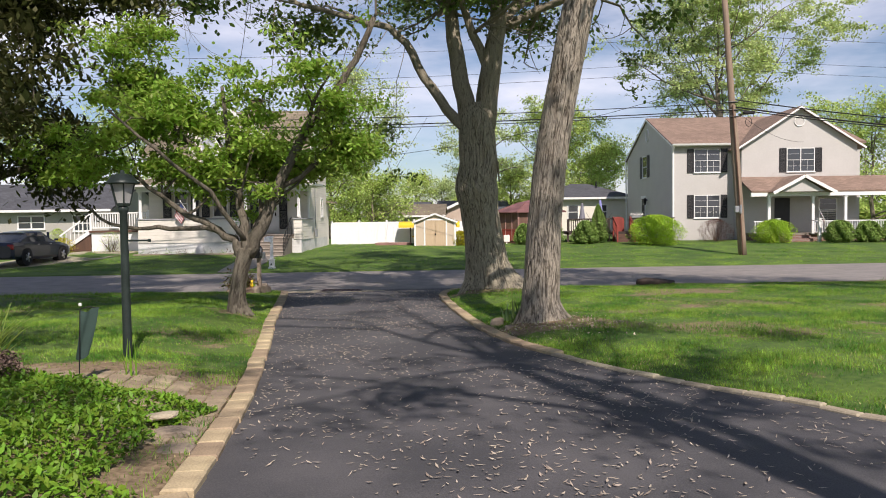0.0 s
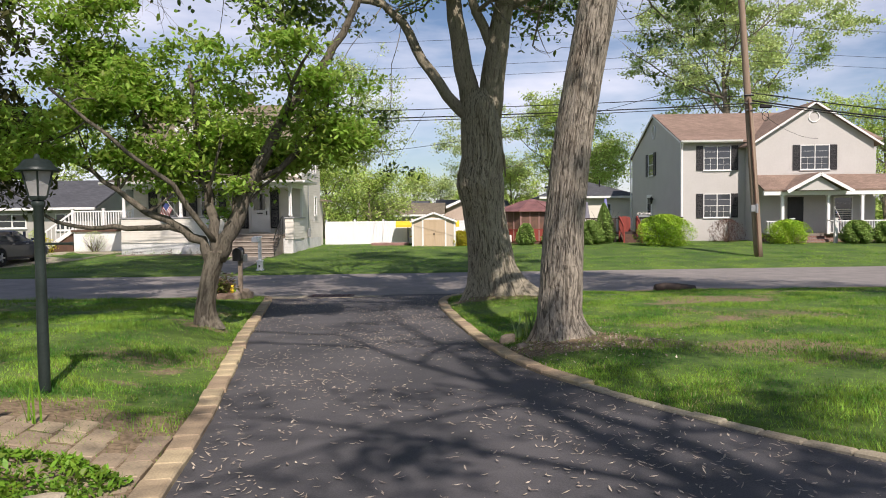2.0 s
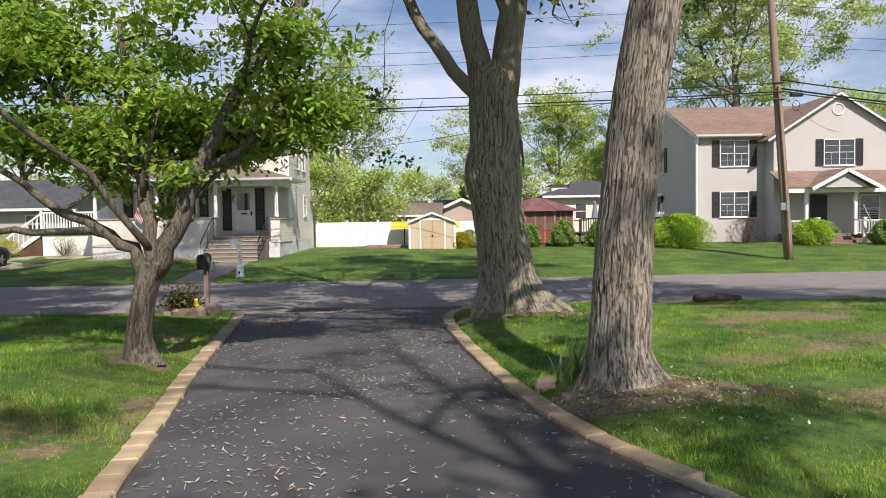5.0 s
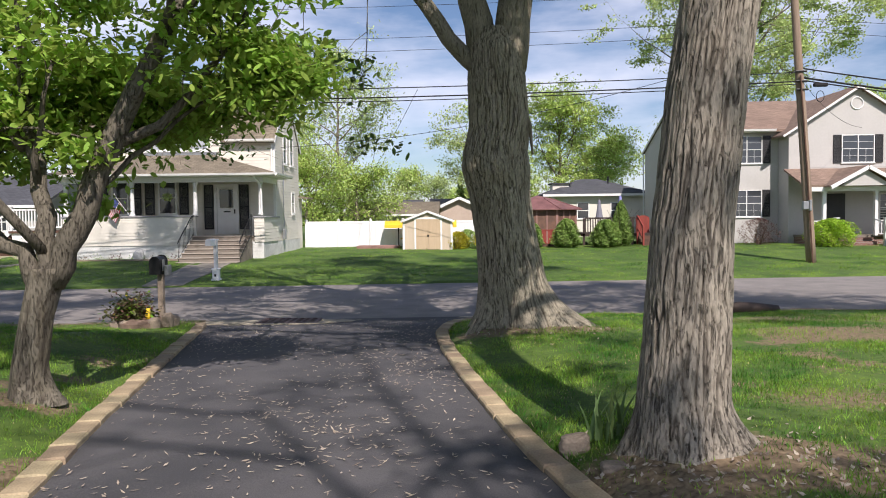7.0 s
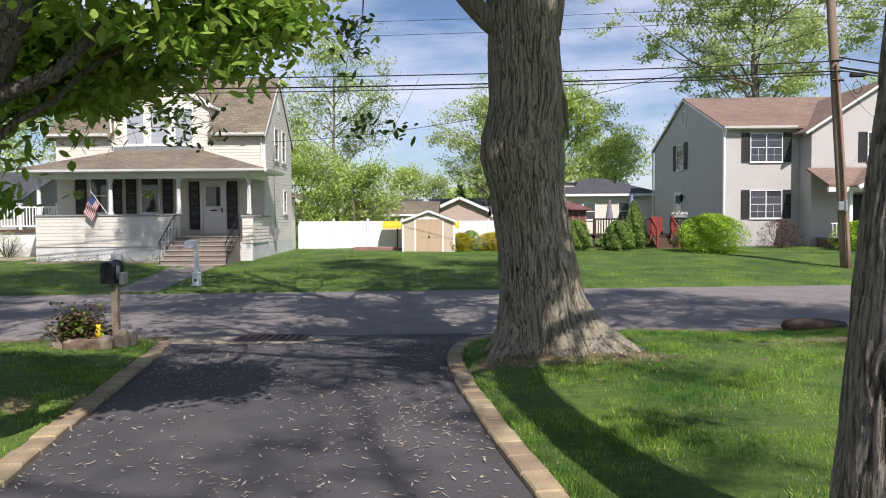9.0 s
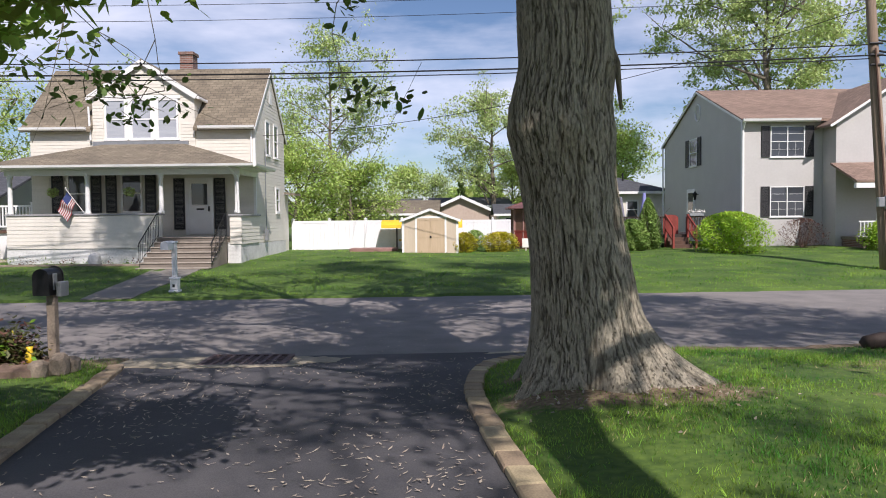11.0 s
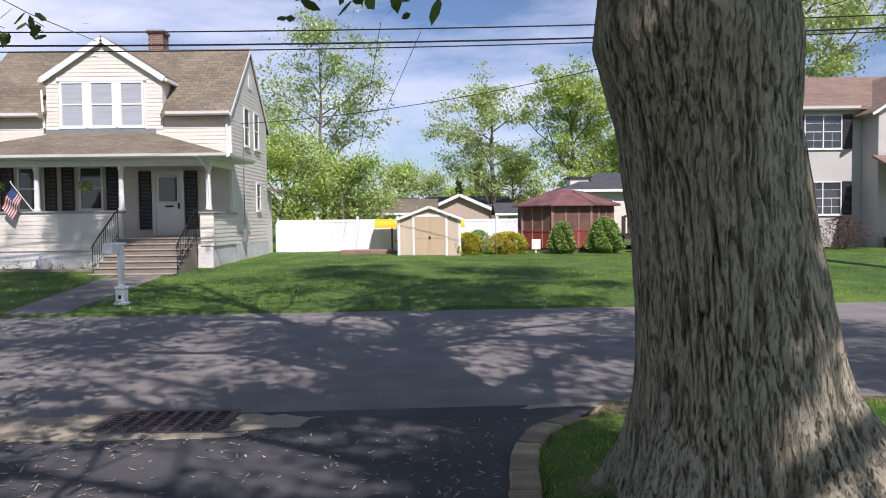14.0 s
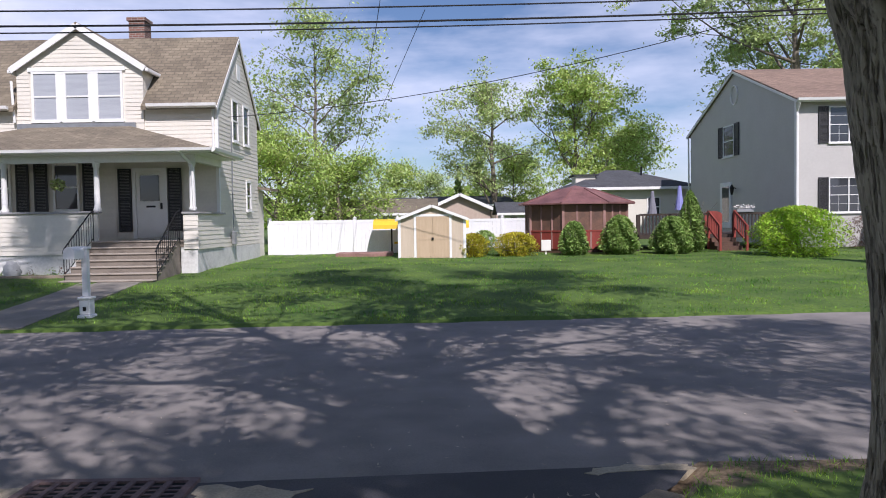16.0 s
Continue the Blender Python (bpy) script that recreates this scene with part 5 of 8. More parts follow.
def cape_house():
    X0, X1, Y0, Y1, Z0 = -17.2, -8.4, 40.0, 45.0, -0.35
    h = thing("house", (X0, Y0, Z0), "cream clapboard cape house with gabled dormer and covered front porch", "house")
    EAVE, RIDGE, YR = 5.12, 7.62, 42.5
    s = Shape()
    s.box(X0, X1, Y0, Y1, 0.42, EAVE)
    s.prism([(Y0, EAVE), (Y1, EAVE), (YR, RIDGE - 0.12)], 0, X0 + 0.004, X1 - 0.004)
    part("wall", s, CREAM, h)
    s = Shape()
    s.box(X0 - 0.02, X1 + 0.02, Y0 - 0.0, Y1 + 0.02, Z0, 0.42)
    part("foundation", s, FOUND, h, "white painted block foundation")
    front = lambda u, o, z: (u, Y0 - o, z)
    side = lambda u, o, z: (X1 + o, u, z)
    lap_boards(h, X0, X1, 3.3, EAVE - 0.05, front, 0.13, holes=((-14.72, -10.68, 3.0, 8),))
    lap_boards(h, X0, X1, 0.7, 3.3, front, 0.13, holes=((-11.7, -9.5, 0.5, 3.2), (-16.5, -12.2, 1.5, 3.3)))

    def gab(z):
        if z < EAVE:
            return Y0, Y1
        k = (z - EAVE) / (RIDGE - EAVE)
        return Y0 + (YR - Y0) * k, Y1 - (Y1 - YR) * k
    wins = ((41.6, 42.35, 4.0, 5.45), (43.0, 43.75, 4.0, 5.45), (43.2, 43.85, 1.65, 2.75))
    lap_boards(h, Y0, Y1, 0.45, RIDGE - 0.15, side, 0.135, holes=[(a - 0.02, b + 0.02, c, d) for a, b, c, d in wins], clip=gab)
    for a, b, c, d in wins:
        window_unit(h, a, b, c, d, side)
    vent = Shape()
    vent.box(X1 + 0.02, X1 + 0.05, 42.3, 42.7, 6.2, 6.75, 0.01)
    part("gable_vent", vent, WHITE, h)
    # main roof
    f = 0.3
    k = (RIDGE - EAVE) / (YR - Y0)
    for a, b, yy in ((X0 - 0.25, -14.7, Y0 - f), (-10.7, X1 + 0.08, Y0 - f), (-14.7, -10.7, Y0 + 0.6)):
        zz = EAVE + (yy - Y0) * k + 0.12
        roof_slab(h, [(a, yy, zz), (b, yy, zz), (b, YR, RIDGE + 0.12), (a, YR, RIDGE + 0.12)], 0.12, ROOF_TAN, "tan asphalt shingle roof")
    roof_slab(h, [(X1 + 0.08, Y1 + f, EAVE - f * k + 0.12), (X0 - 0.25, Y1 + f, EAVE - f * k + 0.12), (X0 - 0.25, YR, RIDGE + 0.12), (X1 + 0.08, YR, RIDGE + 0.12)], 0.12, ROOF_TAN)
    beam(h, (X1 + 0.08, Y0 - f, EAVE - f * k + 0.0), (X1 + 0.08, YR, RIDGE + 0.0), 0.04, 0.11, WHITE, "rake_board")
    beam(h, (X1 + 0.08, Y1 + f, EAVE - f * k + 0.0), (X1 + 0.08, YR, RIDGE + 0.0), 0.04, 0.11, WHITE, "rake_board")
    for a, b in ((X0 - 0.25, -14.85), (-10.5, X1 + 0.08)):
        s = Shape()
        s.prism([(Y0 - f - 0.1, EAVE - 0.21), (Y0 - f, EAVE - 0.26), (Y0 - f, EAVE - 0.12), (Y0 - f - 0.12, EAVE - 0.12)], 0, a, b)
        part("gutter", s, WHITE, h)
    s = Shape()
    s.tube([(X1 - 0.12, Y0 - 0.06, EAVE - 0.15), (X1 - 0.12, Y0 - 0.06, 3.6)], 0.04, 8)
    part("downspout", s, WHITE, h)
    s = Shape()
    s.box(X1 - 0.07, X1 + 0.03, Y0 - 0.03, Y0 + 0.07, 0.45, EAVE - 0.1)
    part("corner_board", s, WHITE, h)
    # chimney
    s = Shape()
    s.box(-12.2, -11.65, 42.6, 43.2, 6.8, 8.38)
    s.box(-12.25, -11.6, 42.55, 43.25, 8.38, 8.5)
    part("chimney", s, BRICK_RED, h, "red brick chimney", planar_uv=True)
    # dormer
    dx0, dx1, dy, dz0, dze, dza = -14.7, -10.7, 39.92, 4.15, 6.2, 7.5
    xm = (dx0 + dx1) / 2
    s = Shape()
    s.box(dx0, dx1, dy + 0.03, 41.4, dz0, dze)
    s.prism([(dx0, dze), (dx1, dze), (xm, dza - 0.1)], 1, dy + 0.032, 41.9)
    dormer = part("dormer", s, CREAM, h, "gabled dormer with three white windows")
    dfront = lambda u, o, z: (u, dy + 0.03 - o, z)

    def dclip(z):
        if z < dze:
            return dx0, dx1
        kk = (z - dze) / (dza - dze)
        return dx0 + (xm - dx0) * kk, dx1 - (dx1 - xm) * kk
    lap_boards(dormer, dx0, dx1, dz0 + 0.3, dza - 0.1, dfront, 0.13, holes=((-14.28, -11.25, 4.4, 6.22),), clip=dclip)
    for a, b in ((-14.22, -13.38), (-13.2, -12.36), (-12.18, -11.34)):
        window_unit(dormer, a, b, 4.52, 6.1, dfront, glass=BLIND)
    for a, b in ((-13.38, -13.2), (-12.36, -12.18)):
        s = Shape()
        s.box(a, b, dy - 0.015, dy + 0.03, 4.52, 6.1)
        part("mullion", s, WHITE, dormer)
    s = Shape()
    s.box(-14.32, -11.24, dy - 0.03, dy + 0.03, 6.1, 6.22)
    part("head_trim", s, WHITE, dormer)
    s = Shape()
    s.box(dx0, dx1 - 0.25, dy - 0.05, dy + 0.03, 4.2, 4.46)
    part("flashing", s, STEEL, dormer, "grey metal flashing")
    o = 0.12
    kk = (dza - dze) / (xm - dx0)
    for sgn, xe in ((-1, dx0), (1, dx1)):
        xo = xe + sgn * o
        zo = dze - o * kk + 0.12
        pts = [(xo, dy - o, zo), (xm, dy - o, dza + 0.12), (xm, 42.5, dza + 0.12), (xo, 41.2, zo)]
        if sgn > 0:
            pts = pts[::-1]
        roof_slab(dormer, pts, 0.1, ROOF_TAN, name="dormer_roof")
        beam(dormer, (xo, dy - o, zo - 0.12), (xm, dy - o, dza), 0.05, 0.19, WHITE, "rake_board")
        s = Shape()
        s.box(min(xo, xo + sgn * 0.1), max(xo, xo + sgn * 0.1), dy - o, 41.0, zo - 0.2, zo - 0.08, 0.02)
        part("gutter", s, WHITE, dormer)
    s = Shape()
    s.tube([(dx0 - 0.1, dy - 0.1, dze - 0.4), (dx0 - 0.06, dy - 0.06, 4.5)], 0.04, 8)
    part("downspout", s, WHITE, dormer)
    # porch
    py, pz = 37.5, 0.72
    s = Shape()
    s.box(-16.75, -8.3, py, Y0 - 0.01, 0.55, pz)
    part("porch_floor", s, STEP, h)
    s = Shape()
    s.box(-16.75, -11.25, py + 0.0, py + 0.2, Z0, 0.55)
    s.box(-8.78, -8.3, py, py + 0.2, Z0, 0.55)
    s.box(-8.5, -8.3, py + 0.2, Y0 - 0.02, Z0, 0.55)
    s.box(-16.75, -16.55, py + 0.2, Y0 - 0.02, Z0, 0.55)
    part("porch_base", s, FOUND, h, "white painted block porch base")
    pf = lambda u, o_, z: (u, py - 0.02 - o_, z)
    s = Shape()
    s.box(-16.7, -11.15, py - 0.02, py + 0.13, 0.40, 1.56)
    s.box(-8.66, -8.28, py - 0.02, py + 0.13, 0.55, 1.5)
    s.box(-8.42, -8.28, py + 0.13, Y0 - 0.02, 0.5, 1.5)
    knee = part("knee_wall", s, CREAM, h)
    lap_boards(knee, -16.72, -11.12, 0.38, 1.56, pf, 0.135)
    lap_boards(knee, -8.68, -8.26, 0.50, 1.5, pf, 0.135)
    lap_boards(knee, py - 0.02, Y0, 0.48, 1.5, lambda u, o_, z: (-8.28 + o_, u, z), 0.135)
    s = Shape()
    s.box(-16.78, -11.08, py - 0.08, py + 0.19, 1.56, 1.62, 0.01)
    s.box(-8.72, -8.2, py - 0.08, py + 0.19, 1.5, 1.56, 0.01)
    s.box(-8.46, -8.2, py + 0.19, Y0 - 0.02, 1.5, 1.56, 0.01)
    part("cap_rail", s, GREY_PAINT, h, "grey painted rail cap")
    for px_ in (-16.6, -13.8, -11.15, -8.42):
        s = Shape()
        s.lathe(px_, py + 0.05, [(0.11, 1.6), (0.11, 1.68), (0.085, 1.72), (0.08, 2.3), (0.075, 2.85), (0.1, 2.9), (0.11, 2.98), (0.11, 3.06)], 14)
        part("porch_post", s, WHITE, h, smooth=True)
    s = Shape()
    s.box(-16.75, -8.28, py - 0.05, py + 0.14, 3.0, 3.2)
    s.box(-8.45, -8.28, py + 0.14, Y0 - 0.02, 3.0, 3.2)
    part("porch_beam", s, WHITE, h)
    s = Shape()
    s.box(-17.3, -7.8, 37.05, Y0 - 0.03, 3.2, 3.23)
    part("porch_soffit", s, WHITE, h)
    ex0, ex1, ey = -17.5, -7.65, 36.95
    tl, tr_, tz = (-14.3, 39.88, 4.34), (-11.1, 39.88, 4.34), 4.34
    roof_slab(h, [(ex0, ey, 3.33), (ex1, ey, 3.33), tr_, tl], 0.1, ROOF_TAN, "tan shingled porch roof", "porch_roof")
    roof_slab(h, [(ex1, ey, 3.33), (ex1, 39.98, 3.33), (-11.1, 39.98, 4.34), tr_], 0.1, ROOF_TAN, "", "porch_roof")
    roof_slab(h, [(ex0, 39.98, 3.33), (ex0, ey, 3.33), tl, (-14.3, 39.98, 4.34)], 0.1, ROOF_TAN, "", "porch_roof")
    s = Shape()
    s.prism([(ey - 0.09, 3.25), (ey, 3.2), (ey, 3.33), (ey - 0.11, 3.33)], 0, ex0, ex1)
    s.prism([(ex1 + 0.09, 3.25), (ex1, 3.2), (ex1, 3.33), (ex1 + 0.11, 3.33)], 1, ey, 39.9)
    part("porch_gutter", s, WHITE, h)
    s = Shape()
    s.tube([(-8.55, 36.9, 3.25), (-8.5, 37.1, 3.1), (-8.36, 37.4, 2.9), (-8.34, 37.42, 1.6)], 0.04, 8)
    part("downspout", s, WHITE, h)
    # door and front windows
    s = Shape()
    s.box(-11.15, -11.03, Y0 - 0.06, Y0 - 0.005, 0.78, 3.02)
    s.box(-10.16, -10.04, Y0 - 0.06, Y0 - 0.005, 0.78, 3.02)
    s.box(-11.03, -10.16, Y0 - 0.06, Y0 - 0.005, 2.9, 3.02)
    fr = part("door_frame", s, WHITE, h)
    s = Shape()
    s.box(-11.025, -10.165, Y0 - 0.035, Y0 - 0.004, 0.8, 2.895, 0.006)
    door = part("door", s, WHITE, h, "white front door with scalloped glass pane")
    s = Shape()
    s.box(-10.9, -10.29, Y0 - 0.05, Y0 - 0.036, 1.95, 2.8, 0.01)
    part("pane", s, GLASS, door)
    for zz in (1.95, 2.8):
        s = Shape()
        for i in range(9):
            s.lathe(-10.88 + 0.0725 * i, Y0 - 0.045, [(0.03, zz - 0.02), (0.03, zz + 0.02)], 8)
        part("scallop", s, WHITE, door)
    s = Shape()
    s.box(-10.72, -10.42, Y0 - 0.05, Y0 - 0.036, 1.76, 1.82, 0.005)
    part("mail_slot", s, IRON, door)
    s = Shape()
    s.box(-10.26, -10.2, Y0 - 0.08, Y0 - 0.036, 1.7, 1.9, 0.01)
    part("door_handle", s, IRON, door)
    wf = lambda u, o_, z: (u, Y0 - 0.005 - o_, z)
    shutter(h, -11.6, -11.18, 1.0, 3.0, wf)
    shutter(h, -10.01, -9.58, 1.0, 3.0, wf)
    for a, b in ((-15.8, -15.02), (-13.68, -12.84)):
        window_unit(h, a, b, 1.68, 3.2, wf)
    for a, b in ((-16.4, -15.95), (-14.85, -14.45), (-14.27, -13.85), (-12.72, -12.3)):
        shutter(h, a, b, 1.68, 3.2, wf)
    # front steps
    n, top = 7, 0.72
    riser = (top + 0.42) / n
    for i in range(n):
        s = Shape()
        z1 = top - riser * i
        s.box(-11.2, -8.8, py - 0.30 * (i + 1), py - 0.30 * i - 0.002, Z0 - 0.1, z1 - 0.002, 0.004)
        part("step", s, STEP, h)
        # tread slab in the paler colour, so its top reads as lit
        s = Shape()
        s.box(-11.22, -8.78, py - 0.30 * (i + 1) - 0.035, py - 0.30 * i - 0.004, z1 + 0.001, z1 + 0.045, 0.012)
        part("tread", s, TREAD_LIT, h, "stair tread painted paler for its lit top")
    for xs in (-11.22, -8.78):
        s = Shape()
        posts = []
        pts = [(xs, py - 0.05, 1.62), (xs, py - 0.3, 1.55), (xs, py - 1.75, 0.62), (xs, py - 1.85, 0.5)]
        s.tube(pts, 0.022, 6)
        s.tube([(xs, py - 0.1, 0.85), (xs, py - 1.8, -0.08)], 0.014, 6)
        for i in range(13):
            t = i / 12
            y = py - 0.1 - 1.7 * t
            zt = 1.6 - 1.0 * t
            zb = max(0.72 - riser * math.floor(t * 1.7 / 0.3 + 0.4), -0.24) if i in (0, 6, 12) else 0.85 - 0.93 * t
            bal = Shape()
            bal.tube([(xs, y, zb), (xs, y, zt)], 0.013 if i in (0, 6, 12) else 0.008, 5)
            posts.append(bal)
        rail = part("handrail", s, IRON, h, "black iron step railing")
        for bal in posts:
            part("baluster", bal, IRON, rail)
    # rear lean-to on the side
    s = Shape()
    s.box(-9.4, -8.45, 44.6, 46.0, Z0, 2.5)
    part("rear_porch", s, CREAM, h)
    roof_slab(h, [(-9.4, 44.9, 2.75), (-7.9, 44.9, 2.55), (-7.9, 46.2, 2.55), (-9.4, 46.2, 2.75)], 0.1, ROOF_TAN, name="rear_roof")
    s = Shape()
    s.box(-8.33, -8.2, 41.0, 41.25, 0.5, 0.95, 0.02)
    s.tube([(-8.28, 41.12, 0.9), (-8.28, 41.12, 2.6), (-8.26, 41.1, 4.6)], 0.02, 6)
    part("electric_meter", s, STEEL, h)
    return h


def colonial_house():
    X0, XM, X1, YF, YR_, YB, Z0 = 12.9, 16.65, 23.45, 46.0, 44.8, 58.5, -0.3
    h = thing("house", (X0, YF, Z0), "greige two-storey house with dark shutters and covered front porch", "house")
    EAVE, RIDGE, YM = 5.8, 8.1, 52.2
    s = Shape()
    s.box(X0, X1 + 0.8, YF, YB, Z0, EAVE)
    s.prism([(YF, EAVE), (YB, EAVE), (YM, RIDGE - 0.1)], 0, X0 + 0.004, X1)
    s.box(XM, X1, YR_, YF - 0.003, Z0, 5.55)
    xa = (XM + X1) / 2
    s.prism([(XM, 5.55), (X1, 5.55), (xa, 7.7)], 1, YR_ + 0.004, YM)
    part("wall", s, GREIGE, h)
    f1 = lambda u, o, z: (u, YF - o, z)
    f2 = lambda u, o, z: (u, YR_ - o, z)
    sd = lambda u, o, z: (X0 - o, u, z)
    wl_ = ((14.2, 15.8, 4.05, 5.5), (14.2, 15.8, 1.26, 2.68))
    lap_boards(h, X0, XM - 0.02, 0.1, EAVE - 0.05, f1, 0.13, holes=wl_, material=GREIGE, joined=True, lap=0.009)

    def gable(z):
        if z < 5.55:
            return XM, X1
        k = (z - 5.55) / (7.75 - 5.55)
        return XM + (xa - XM) * k, X1 - (X1 - xa) * k
    w2 = (19.3, 20.95, 3.95, 5.37)
    lap_boards(h, XM, X1, 0.1, 7.65, f2, 0.13, holes=(w2, (16.65, 23.5, 2.7, 3.7)), clip=gable, material=GREIGE, joined=True, lap=0.009)

    def gable_side(z):
        if z < EAVE:
            return YF, YB
        k = (z - EAVE) / (RIDGE - EAVE)
        return YF + (YM - YF) * k, YB - (YB - YM) * k
    ws = (52.2, 53.6, 4.1, 5.65)
    lap_boards(h, YF, YB, 0.1, RIDGE - 0.1, sd, 0.13, holes=(ws,), clip=gable_side, material=GREIGE, joined=True, lap=0.009)
    for a, b, c, d in wl_:
        window_unit(h, a, b, c, d, f1, sashes=2, trim=0.045, rail=0.014, grille=1)
        shutter(h, a - 0.42, a - 0.03, c, d, f1)
        shutter(h, b + 0.03, b + 0.42, c, d, f1)
    window_unit(h, *w2, f2, sashes=2, trim=0.045, rail=0.014, grille=1)
    shutter(h, w2[0] - 0.42, w2[0] - 0.03, w2[2], w2[3], f2)
    shutter(h, w2[1] + 0.03, w2[1] + 0.42, w2[2], w2[3], f2)
    window_unit(h, *ws, sd, sashes=1, grille=0)
    shutter(h, ws[0] - 0.6, ws[0] - 0.03, ws[2], ws[3], sd)
    shutter(h, ws[1] + 0.03, ws[1] + 0.6, ws[2], ws[3], sd)
    s = Shape()
    s.box(X0 - 0.07, X0 - 0.005, 52.55, 53.9, 0.6, 2.85, 0.01)
    sdoor = part("side_door", s, WHITE, h, "white side door with dark glass")
    s = Shape()
    s.box(X0 - 0.085, X0 - 0.072, 52.75, 53.6, 0.9, 2.65)
    part("pane", s, GLASS, sdoor)
    s = Shape()
    s.tube([(X0 - 0.02, 52.0, 2.5), (X0 - 0.2, 52.0, 2.6)], 0.02, 6)
    s.lathe(X0 - 0.22, 52.0, [(0.05, 2.2), (0.11, 2.5), (0.12, 2.55), (0.02, 2.7)], 8)
    part("wall_lantern", s, IRON, h)
    for y, x, z, pl in ((52.2, X0 - 0.03, 7.0, "s"), (YR_ - 0.03, xa, 6.95, "f")):
        s = Shape()
        ring = []
        for i in range(24):
            a = 2 * math.pi * i / 24
            ring.append((x, y + 0.4 * math.cos(a), z + 0.45 * math.sin(a)) if pl == "s" else (x + 0.3 * math.cos(a), y, z + 0.3 * math.sin(a)))
        s.tube(ring + [ring[0]], 0.035, 5)
        part("gable_vent", s, WHITE, h)
    k = (RIDGE - EAVE) / (YM - YF)
    f = 0.35
    roof_slab(h, [(X0 - 0.12, YF - f, EAVE - f * k + 0.12), (X1 + 1.0, YF - f, EAVE - f * k + 0.12), (X1 + 1.0, YM, RIDGE + 0.12), (X0 - 0.12, YM, RIDGE + 0.12)], 0.12, ROOF_RUST, "faded rust brown shingle roof")
    roof_slab(h, [(X1 + 1.0, YB + f, EAVE - f * k + 0.12), (X0 - 0.12, YB + f, EAVE - f * k + 0.12), (X0 - 0.12, YM, RIDGE + 0.12), (X1 + 1.0, YM, RIDGE + 0.12)], 0.12, ROOF_RUST)
    for ya, yb in ((YF - f, YM), (YB + f, YM)):
        beam(h, (X0 - 0.12, ya, EAVE - f * k), (X0 - 0.12, yb, RIDGE), 0.05, 0.10, WHITE, "rake_board")
    k2 = (7.75 - 5.55) / (xa - XM)
    for sg, xe in ((-1, XM), (1, X1)):
        xo = xe + sg * 0.4
        pts = [(xo, YR_ - 0.3, 5.55 - 0.4 * k2 + 0.1), (xa, YR_ - 0.3, 7.85), (xa, YM, 7.85), (xo, 50.0, 5.55 - 0.4 * k2 + 0.1)]
        roof_slab(h, pts if sg < 0 else pts[::-1], 0.1, ROOF_RUST, name="gable_roof")
        beam(h, (xo, YR_ - 0.3, 5.55 - 0.4 * k2 + 0.01), (xa, YR_ - 0.3, 7.76), 0.05, 0.10, WHITE, "rake_board")
    s = Shape()
    s.prism([(YF - f - 0.1, EAVE - 0.1), (YF - f, EAVE - 0.16), (YF - f, EAVE + 0.0), (YF - f - 0.13, EAVE + 0.0)], 0, X0 - 0.12, XM - 0.3)
    part("gutter", s, WHITE, h)
    s = Shape()
    s.tube([(X0 - 0.02, YF - f, EAVE - 0.15), (X0 + 0.0, YF - 0.08, EAVE - 0.5), (X0, YF - 0.08, 0.0)], 0.05, 8)
    part("downspout", s, WHITE, h)
    s = Shape()
    s.tube([(X0 - 0.1, YB + 0.1, EAVE - 0.15), (X0 - 0.08, YB + 0.05, 0.0)], 0.05, 8)
    part("downspout", s, WHITE, h)
    s = Shape()
    s.box(X0 - 0.03, X0 + 0.09, YF - 0.035, YF + 0.09, 0.0, EAVE - 0.1)
    part("corner_board", s, WHITE, h)
    # porch
    PY = 42.8
    s = Shape()
    s.box(16.9, 25.0, PY + 0.1, YR_ - 0.003, 0.22, 0.34)
    part("porch_floor", s, STEP, h)
    s = Shape()
    s.box(16.95, 24.95, PY + 0.2, YR_ - 0.01, Z0, 0.22)
    part("porch_base", s, BRICK_RED, h, "red brick porch base", planar_uv=True)
    roof_slab(h, [(16.4, PY - 0.2, 2.78), (25.4, PY - 0.2, 2.78), (25.4, YR_, 3.68), (16.4, YR_, 3.68)], 0.1, ROOF_RUST, "rust brown porch roof", "porch_roof")
    s = Shape()
    s.box(16.4, 25.4, PY - 0.18, PY + 0.0, 2.46, 2.68)
    part("porch_beam", s, WHITE, h)
    for px_ in (17.45, 19.92, 21.75, 24.2):
        s = Shape()
        s.box(px_ - 0.08, px_ + 0.08, PY - 0.12, PY + 0.04, 0.3, 2.46, 0.015)
        s.box(px_ - 0.11, px_ + 0.11, PY - 0.15, PY + 0.07, 2.38, 2.458, 0.01)
        part("porch_post", s, WHITE, h)
    xp = 19.1
    for sg in (-1, 1):
        xo = xp + sg * 1.75
        pts = [(xo, PY - 0.9, 2.72), (xp, PY - 0.9, 3.66), (xp, YR_ - 0.4, 3.66), (xo, YR_ - 1.2, 2.72)]
        roof_slab(h, pts if sg < 0 else pts[::-1], 0.08, ROOF_RUST, name="portico_roof")
        beam(h, (xo, PY - 0.92, 2.62), (xp, PY - 0.92, 3.56), 0.05, 0.17, WHITE, "rake_board")
    s = Shape()
    s.prism([(xp - 1.2, 2.7), (xp + 1.2, 2.7), (xp, 3.45)], 1, PY - 0.7, PY - 0.6)
    part("portico_gable", s, GREIGE, h)
